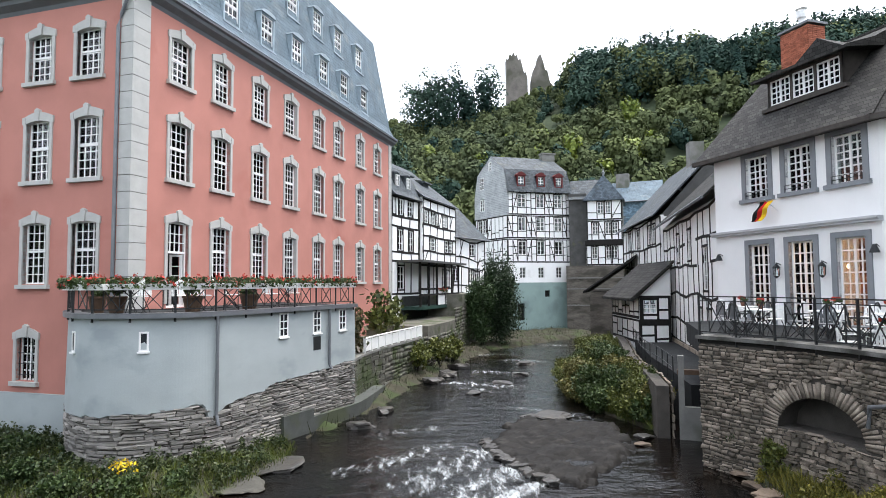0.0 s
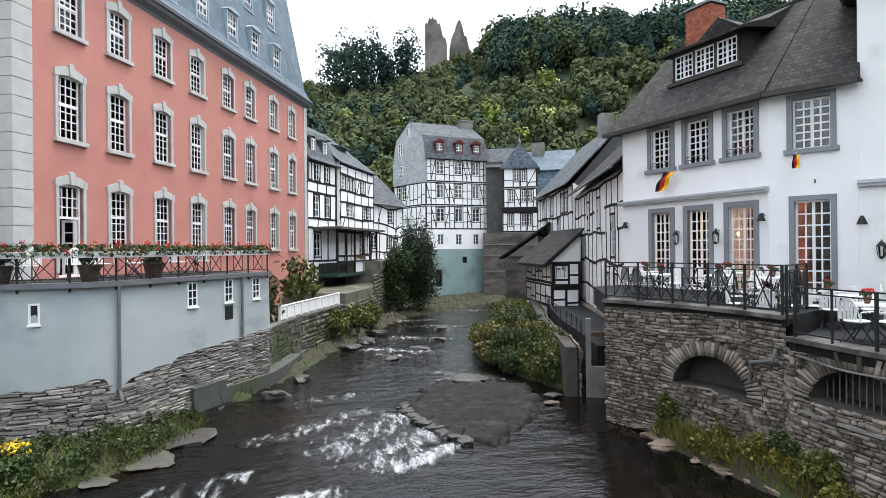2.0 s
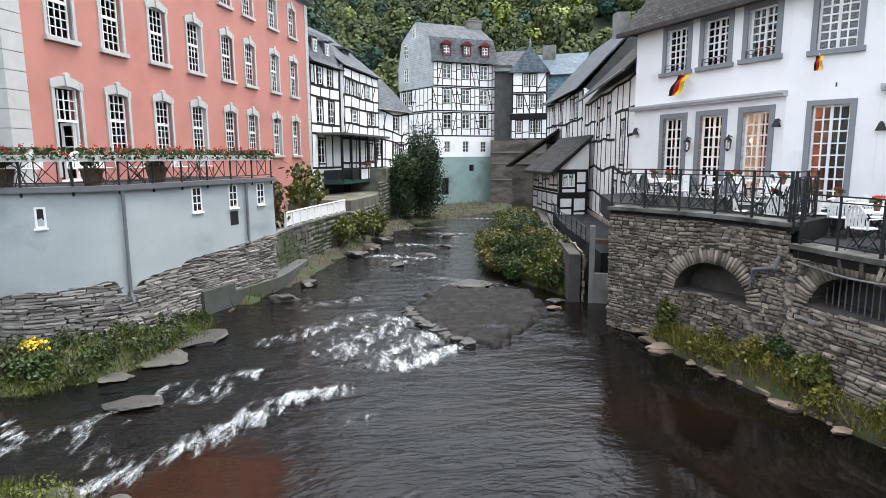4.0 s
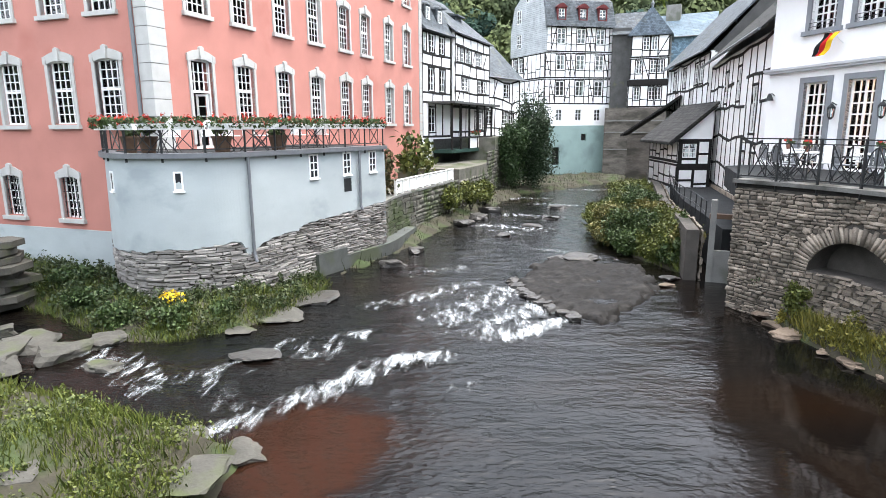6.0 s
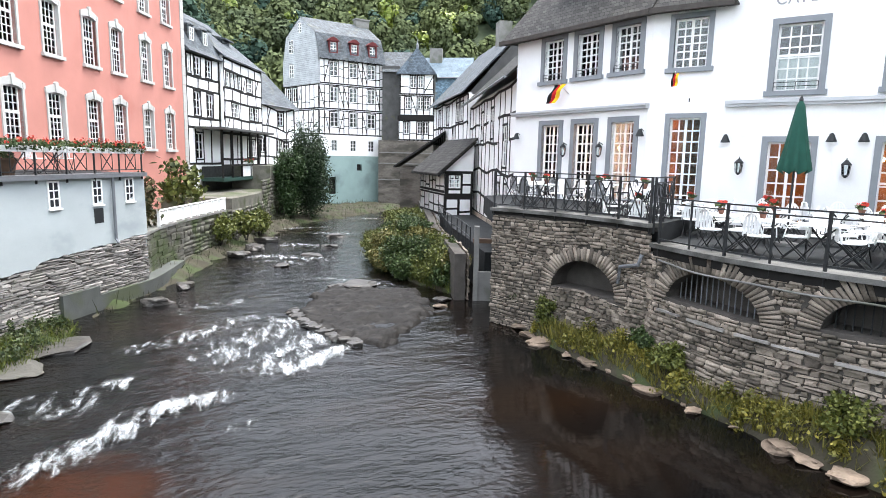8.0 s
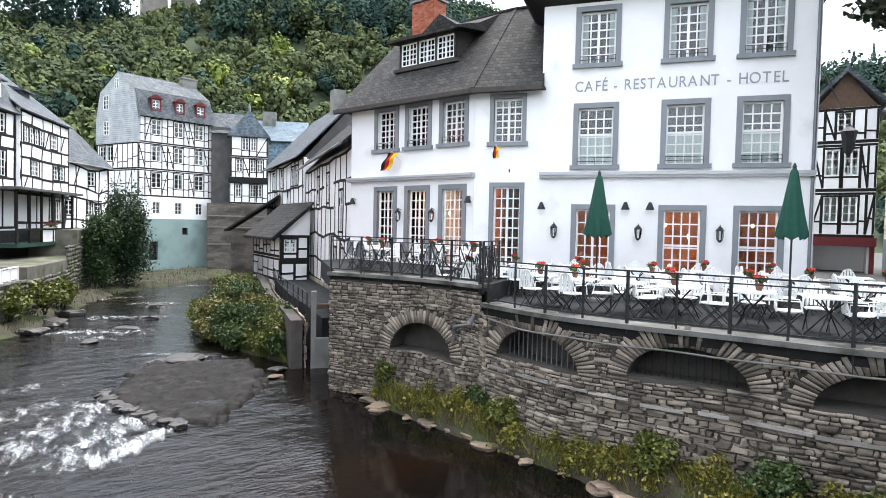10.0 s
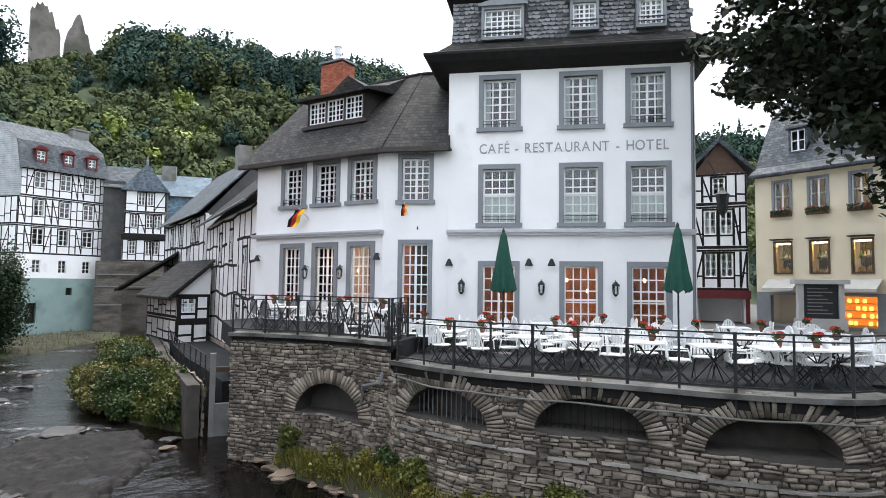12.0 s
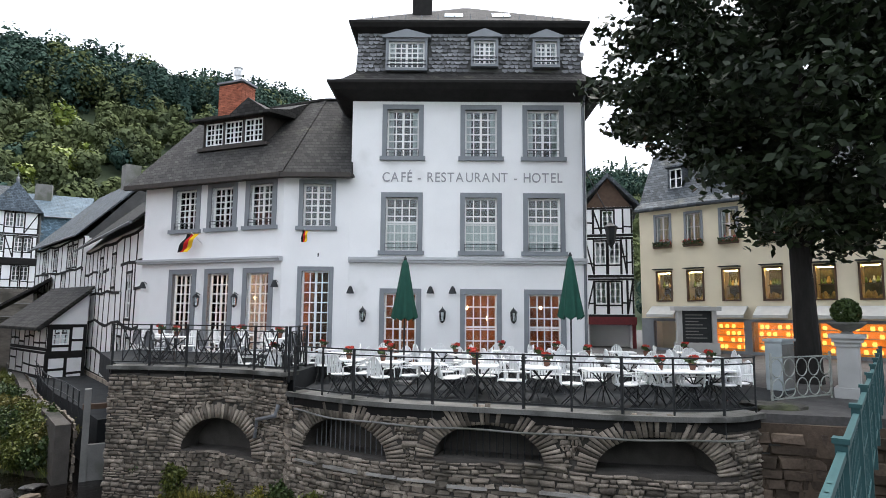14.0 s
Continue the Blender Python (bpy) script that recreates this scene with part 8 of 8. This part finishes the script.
for x0, x1 in ((0.7, 2.6), (3.5, 5.4), (5.75, 8.2), (8.5, 11.2), (11.6, 15)):
    bm = bmesh.new()
    box(bm, x0, x1, 0.08, 0.09, 3.3, 4.75)
    part("shop_pane", bm, GLASS, shop).visible_shadow = False
    if x0 > 1:
        for k in range(4):
            bm = bmesh.new()
            box(bm, x0 + 0.1, x1 - 0.1, 0.5, 0.9, 3.35 + 0.35 * k, 3.39 + 0.35 * k)
            part("shelf", bm, WARM_WALL, shop)
            bm = bmesh.new()
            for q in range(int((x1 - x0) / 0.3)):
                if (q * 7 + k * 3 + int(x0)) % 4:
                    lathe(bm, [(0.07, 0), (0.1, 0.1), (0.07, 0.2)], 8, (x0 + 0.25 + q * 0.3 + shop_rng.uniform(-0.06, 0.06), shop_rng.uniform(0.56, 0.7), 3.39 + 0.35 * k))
            part("wares", bm, SHOP_GLOW, shop, "amber wares on a shelf, the shop light put in as their glow")
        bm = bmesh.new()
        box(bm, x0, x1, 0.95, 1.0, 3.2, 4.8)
        # back panel made to glow amber for the shop's light; no lamp there
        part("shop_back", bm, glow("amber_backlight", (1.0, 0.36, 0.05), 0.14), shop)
bm = bmesh.new()
prism(bm, [(-0.45, 10.9), (-0.45, 11.02), (0.3, 11.5), (2.2, 14.6), (4.5, 16.2), (9.3, 11), (9.3, 10.9)], -0.1, SL, "x")
part("roof", bm, SLATE, shop)
for x in (1.9, 3.9, 6.2, 8.6, 11):
    bm = bmesh.new()
    ring(bm, -0.45, 0.45, 0, 1.3, 0.1, -0.1, 1.3)
    box(bm, -0.55, 0.55, -0.2, 1.3, 1.28, 1.38)
    d = part("dormer", bm, SLATE, shop, m=pose(x, 0.75, 12.1))
    window(d, 0, 0.1, 0.7, 1.1, 2, 2, 2, 0.05, y=-0.05)
# narrow timber house between hotel and shop
m, ng = front(32.6, 15.1, 33.75, 12.6)
G = thing("timber_house", m, "narrow half-timbered gabled house with oxblood shop front", "house")
shell(G, I4, ng, 6, 3, 11.3, WHITE)
timber_wall(G, I4, ng, [(4.9, 7.2), (7.2, 9.6), (9.6, 11.4)], [(0.9, 1.7), (0.9, 1.7), (1.35,)], rng, win_h=1.3, win_w=0.6, brace=0.5, step=0.6)
bm = bmesh.new()
box(bm, -0.1, ng + 0.1, -0.2, 0.2, 4.5, 4.95)
box(bm, -0.05, 0.15, -0.05, 0.2, 3, 4.5)
box(bm, ng - 0.15, ng + 0.05, -0.05, 0.2, 3, 4.5)
part("shop_front", bm, mat("oxblood_boards", (0.12, 0.02, 0.022), 0.6), G)
bm = bmesh.new()
prism(bm, [(-0.4, 11.3), (-0.4, 11.5), (ng / 2, 13.4), (ng + 0.4, 11.5), (ng + 0.4, 11.3), (ng / 2, 13.1)], -0.35, 6)
part("roof", bm, SLATE, G)
bm = bmesh.new()
prism(bm, [(0, 11.3), (ng, 11.3), (ng / 2, 13.1)], 0.0, 0.2)
part("gable", bm, BROWN_WOOD, G)
lan = thing("street_lantern", pose(28.7, 11.8, 8.9), "ornate hanging iron lantern at the corner", "lamp")
bm = bmesh.new()
lathe(bm, [(0.02, 1.0), (0.1, 0.8), (0.34, 0.6), (0.3, 0.55), (0.2, -0.2), (0.1, -0.35), (0.02, -0.5)], 6)
part("cage", bm, IRON, lan)
bm = bmesh.new()
bar(bm, (0, 0, 1.0), (-8.0, -2.4, 1.6), 0.03)
part("bracket", bm, IRON, lan)

# menu stand, utility box, ornamental fence, pillar with urn
m, nw = front(30.15, 9.1, 31.3, 7.6)
stand = thing("notice_stand", m, "stone-framed notice board on the square", "sign")
for nm, d, mt in (("frame", (0, 0.22, 0, 0.3, 3.15, 5.3), GREY_STONE), ("frame", (nw - 0.22, nw, 0, 0.3, 3.15, 5.3), GREY_STONE), ("plinth", (-0.1, nw + 0.1, -0.05, 0.35, 3.15, 3.75), GREY_STONE), ("cap", (-0.2, nw + 0.2, -0.12, 0.42, 5.3, 5.5), GREY_STONE), ("board", (0.22, nw - 0.22, 0.1, 0.16, 3.75, 5.3), IRON)):
    bm = bmesh.new()
    box(bm, *d)
    part(nm, bm, mt, stand)
for k in range(8):
    bm = bmesh.new()
    box(bm, 0.4, nw - 0.45 - 0.2 * (k % 3), 0.09, 0.1, 3.95 + 0.16 * k, 4.0 + 0.16 * k)
    part("text_line", bm, CONCRETE, stand)
util = thing("utility_box", pose(17.95, 2.75, 3.16, 0, 0, -12), "pale grey utility cabinet on the square", "cabinet")
bm = bmesh.new()
box(bm, -0.4, 0.4, -0.2, 0.2, 0, 1.25)
part("body", bm, PALE_GREY, util)
bm = bmesh.new()
box(bm, -0.44, 0.44, -0.24, 0.24, 1.25, 1.32)
part("lid", bm, PALE_GREY, util)
bm = bmesh.new()
box(bm, -0.36, 0.36, -0.215, -0.202, 0.06, 1.18)
part("door", bm, CONCRETE, util)
of_m, ol = front(15.0, 2.45, 17.0, 1.55)
orn = thing("ornamental_fence", of_m, "weathered grey-green wrought-iron fence panel with ring pattern", "fence")
for x in (0, ol):
    bm = bmesh.new()
    bar(bm, (x, 0, 3.0), (x, 0, 4.25), 0.04)
    part("post", bm, OLD_PAINT, orn)
for z in (3.25, 4.15):
    bm = bmesh.new()
    bar(bm, (0, 0, z), (ol, 0, z), 0.03)
    part("rail", bm, OLD_PAINT, orn)
for i in range(5):
    for k, z in enumerate((3.48, 3.92)):
        cx = 0.2 + i * (ol - 0.4) / 4
        bm = bmesh.new()
        tube(bm, [(cx + 0.2 * math.cos(a), 0, z + 0.2 * math.sin(a)) for a in np.linspace(0, math.tau, 17)], 0.014, seg=5)
        part("ring", bm, OLD_PAINT, orn)
pil = thing("stone_pillar", pose(17.3, 1.2, 3.16), "carved pale stone pillar at the bridge end", "pillar")
bm = bmesh.new()
box(bm, -0.3, 0.3, -0.3, 0.3, 0, 0.25)
part("foot", bm, GREY_STONE, pil)
bm = bmesh.new()
box(bm, -0.22, 0.22, -0.22, 0.22, 0.25, 1.2)
part("shaft", bm, GREY_STONE, pil)
bm = bmesh.new()
for k, w in enumerate((0.25, 0.3, 0.36)):
    box(bm, -w, w, -w, w, 1.2 + 0.1 * k, 1.3 + 0.1 * k)
part("capital", bm, GREY_STONE, pil)
urn = thing("planter_bowl", pose(17.3, 1.2, 4.66), "dark stone bowl holding a clipped box ball", "planter")
bm = bmesh.new()
lathe(bm, [(0.14, 0), (0.1, 0.06), (0.28, 0.14), (0.4, 0.24), (0.42, 0.28), (0.34, 0.28)], 18)
part("bowl", bm, CONCRETE, urn)
frng = np.random.default_rng(77)
e = frng.normal(size=(1800, 3))
e /= np.linalg.norm(e, axis=1)[:, None]
v, f = leaves(e * (0.3 * frng.uniform(0.85, 1.03, (1800, 1))) + np.array([0, 0, 0.52]), 0.06, frng)
cloud(v, f, "box_ball", LEAF, urn)

# chestnut tree
tree = thing("chestnut_tree", pose(20.2, 2.4, 3.1), "big dark-leaved chestnut tree on the square", "tree")
bm = bmesh.new()
tube(bm, [(0, 0, -0.2), (0.02, 0, 0.4), (0.05, 0.04, 2.5), (-0.05, 0.1, 5.0), (0.0, 0.0, 7.5), (0.1, 0.1, 11)], 0.42, 0.12, 14)
part("trunk", bm, BARK, tree)
frng = np.random.default_rng(31)
limbs = []
for k in range(11):
    a = k * 2.4
    z0 = 3.2 + 0.55 * k
    r = 5.2 - 0.25 * k
    tip = (r * math.cos(a), r * math.sin(a), z0 + 2.2 + frng.uniform(-0.6, 1.0))
    if tip[1] > 1.0 and tip[2] < 9 or tip[0] < -2 and tip[2] < 8:
        continue
    mid = (0.5 * tip[0], 0.5 * tip[1], z0 + 1.4)
    bm = bmesh.new()
    tube(bm, [(0, 0, z0), mid, tip], 0.16, 0.03, 7)
    part("limb", bm, BARK, tree)
    limbs += [mid, tip]
pts = []
for k in range(138):
    d = frng.normal(size=3)
    d /= np.linalg.norm(d)
    c = d * np.array([5.2, 5.3, 5.2]) * frng.uniform(0.35, 1.0) + np.array([-0.2, -0.1, 8.6])
    if c[2] < 4.4 + 0.85 * max(0.0, c[1]):
        continue
    rr3 = frng.uniform(0.45, 1.15)
    e = frng.normal(size=(520, 3))
    e /= np.linalg.norm(e, axis=1)[:, None]
    pts.append(c + e * (rr3 * frng.uniform(0.35, 1.15, (520, 1))) * np.array([1, 1, 0.55]))
# low sprays hanging round the trunk, and ragged twigs at the rim
for k in range(13):
    a = frng.uniform(0, 2 * math.pi)
    r = frng.uniform(0.5, 2.6)
    c = np.array([r * math.cos(a), min(r * math.sin(a), 0.9), frng.uniform(3.9, 5.0)])
    pts.append(c + frng.normal(size=(110, 3)) * np.array([0.42, 0.42, 0.16]))
for k in range(170):
    d = frng.normal(size=3)
    d /= np.linalg.norm(d)
    c = d * np.array([5.2, 5.3, 5.2]) * frng.uniform(0.92, 1.12) + np.array([-0.2, -0.1, 8.6])
    if c[2] > 4.2 + 0.85 * max(0.0, c[1]):
        pts.append(c + frng.normal(size=(70, 3)) * np.array([0.34, 0.34, 0.2]))
v, f = leaves(np.concatenate(pts), 0.155, frng, flat=0.3, long=1.9)
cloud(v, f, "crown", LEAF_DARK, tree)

# water gate and bank railing beside the terrace
gate = thing("water_gate", pose(7.95, 19.6, 0, 0, 0, -20), "weathered concrete sluice gate beside the wall", "gate")
bm = bmesh.new()
box(bm, -0.1, 0.62, -0.1, 0.1, -0.5, 1.05)
part("slab", bm, CONCRETE, gate)
for x in (-0.18, 0.7):
    bm = bmesh.new()
    box(bm, x - 0.09, x + 0.09, -0.14, 0.14, -0.5, 2.7)
    part("post", bm, CONCRETE, gate)
bm = bmesh.new()
box(bm, -0.3, 0.85, -0.12, 0.12, 2.1, 2.25)
part("beam", bm, BROWN_WOOD, gate)
bw = thing("bank_wall", pose(0, 0, 0), "old stone retaining wall under the timber houses", "wall", kind="structure")
bank_line = Line([(7.5, 19.7), (8.3, 23.5), (8.9, 27.3), (10.6, 34), (13.4, 46)])
bm = bmesh.new()
bank_line.strip(bm, -0.5, 1.7, -0.1, 0.5)
part("core", bm, MORTAR, bw)
bm = bmesh.new()
prism(bm, [(8.2, 19.9), (8.9, 23.5), (9.5, 27.3), (11.0, 34), (14, 47), (20, 47), (16, 20)], -0.5, 1.7, "z")
part("yard", bm, PAVING, bw)
fence = thing("bank_railing", pose(0, 0, 0), "thin rusty iron railing along the bank wall", "railing")
for i in range(12):
    p, w = bank_line.at(1.0 + i * 1.2)
    q = bank_line.at(2.2 + i * 1.2)[0]
    bm = bmesh.new()
    tube(bm, [(p.x + 0.2, p.y, 1.7), (p.x + 0.2, p.y, 2.55)], 0.022, seg=6)
    part("post", bm, IRON, fence)
    for z in (2.15, 2.53):
        bm = bmesh.new()
        tube(bm, [(p.x + 0.2, p.y, z), (q.x + 0.2, q.y, z)], 0.018, seg=6)
        part("rail", bm, IRON, fence)

# ---- stones, one by one ----
def stone_at(line, s0, s1, z0, z1, rng, proud=(0.02, 0.075)):
    """The corners of one rough stone in a wall along a line."""
    w, h = s1 - s0, z1 - z0
    j = lambda k: rng.uniform(-k, k)
    wave = 0.09 * noise.noise(((s0 + s1) * 0.4, z0 * 1.6, line.length))
    out = rng.uniform(*proud)
    vs = []
    for o, k in ((-0.03, 0.0), (out, 0.12)):
        for cs, cz in ((0, 0), (1, 0), (1, 1), (0, 1)):
            s = s0 + w * cs + (0.5 - cs) * min(w, 0.2) * k * 2 + j(0.03)
            z = z0 + h * cz + (0.5 - cz) * h * k * 1.4 + j(0.022) + wave
            p, n = line.at(s)
            vs.append((p.x + n.x * (o + (j(0.012) if k else 0)), p.y + n.y * (o + (j(0.012) if k else 0)), z))
    return vs


BOX_F = [(4, 5, 6, 7), (0, 1, 5, 4), (1, 2, 6, 5), (2, 3, 7, 6), (3, 0, 4, 7)]


def lay(parent, stones, near, material, limit=300):
    """Nearest stones as parts, the others joined."""
    single = [v for s, v in stones if near[0] <= s <= near[1]][:limit]
    ids = {id(v) for v in single}
    for v in single:
        me = bpy.data.meshes.new("stone")
        me.from_pydata(v, [], BOX_F)
        me.materials.append(material)
        new("stone", me).parent = parent
    rest = [v for s, v in stones if id(v) not in ids]
    if rest:
        v = np.array(rest).reshape(-1, 3)
        f = (np.arange(len(rest))[:, None, None] * 8 + np.array(BOX_F)[None]).reshape(-1, 4)
        tagged(cloud(v, f, "stonework", material, parent), kind="stuff")


def courses(line, low, top, arches, rng, course, long, gap=0.018, voussoir=0.42):
    out = []
    z = low
    while z < 4.4:
        h = rng.uniform(*course)
        s = rng.uniform(-0.3, 0)
        while s < line.length:
            w = rng.uniform(*long) * (1.3 if h < sum(course) / 2 else 0.85)
            a, b = max(s, 0.0), min(s + w, line.length)
            c = (a + b) / 2
            t = top(c)
            if b - a > 0.06 and z + h * 0.6 < t:
                def clear(u0, u1):
                    for ac, half, spring, rise in arches:
                        for q in (u0, (u0 + u1) / 2, u1):
                            dz = z + h / 2 - spring
                            if dz > -h * 0.5 and (abs(q - ac) / (half + voussoir)) ** 2 + (max(dz, 0) / (rise + voussoir)) ** 2 < 0.94:
                                return False
                    return True
                pieces = [(a, b)] if clear(a, b) else [(a + (b - a) * i / 4, a + (b - a) * (i + 1) / 4) for i in range(4)] if b - a > 0.2 else []
                for u0, u1 in pieces:
                    if clear(u0, u1):
                        out.append((c, stone_at(line, u0, u1 - gap, z, min(z + h - gap, t), rng)))
            s += w
        z += h
    for ac, half, spring, rise in arches:
        n = 37
        for k in range(n):
            a0, a1 = math.pi * k / n + 0.008 + rng.uniform(0, 0.012), math.pi * (k + 1) / n - 0.008
            pr2 = rng.uniform(0.02, 0.06)
            vs = []
            dep = voussoir * rng.uniform(0.78, 1.08)
            for o in (-0.05, pr2):
                for a, e in ((a0, 0), (a1, 0), (a1, dep), (a0, dep)):
                    p, nn = line.at(ac - (half + e) * math.cos(a))
                    vs.append((p.x + nn.x * o, p.y + nn.y * o, spring + (rise + e) * math.sin(a) - 0.02))
            out.append((ac, vs))
    return out


srng = random.Random(17)
lay(terrace, courses(main_line, -0.2, lambda s: 2.92, ARCHES_M, srng, (0.04, 0.12), (0.1, 0.42), 0.013), (3.0, 6.5), STONE)
lay(terrace, courses(bay_line, -0.2, lambda s: 3.46, ARCHES_B, srng, (0.045, 0.125), (0.09, 0.36), 0.013), (2.0, 5.0), STONE)
joint_line = Line([(9.24, 12.0), (9.18, 11.75), (9.10, 11.45)])
lay(terrace, courses(joint_line, -0.2, lambda s: 2.92, [], srng, (0.06, 0.16), (0.2, 0.4), 0.015), (0, 1), STONE, 60)
bm = bmesh.new()
joint_line.strip(bm, -0.3, 2.9, -0.01, 0.6)
part("core", bm, MORTAR, terrace)
lay(gbase, courses(grey_line, 0.0, zline, [], srng, (0.04, 0.10), (0.2, 0.8), 0.014), (3.0, 9.0), PALE_STONE)
lay(quay, courses(quay_line, -0.2, lambda s: 2.0 if s < 19.5 else 3.4, [], srng, (0.14, 0.32), (0.3, 0.9)), (0.5, 6.0), MOSSY, 200)
abut_line = Line([(13.2, 2.65), (13.75, 1.3), (14.4, -0.35)])
lay(abut, courses(abut_line, -0.2, lambda s: 2.95, [], srng, (0.12, 0.3), (0.25, 0.7), 0.02), (0, 4), mat("reddish_rubble", (0.10, 0.075, 0.056), 0.9, 1.8, 0.45, 0.8, 18, rand=0.45, spec=0.25), 120)
lay(bw, courses(bank_line, -0.2, lambda s: 1.75, [], srng, (0.12, 0.26), (0.25, 0.7)), (0.0, 6.0), STONE, 150)
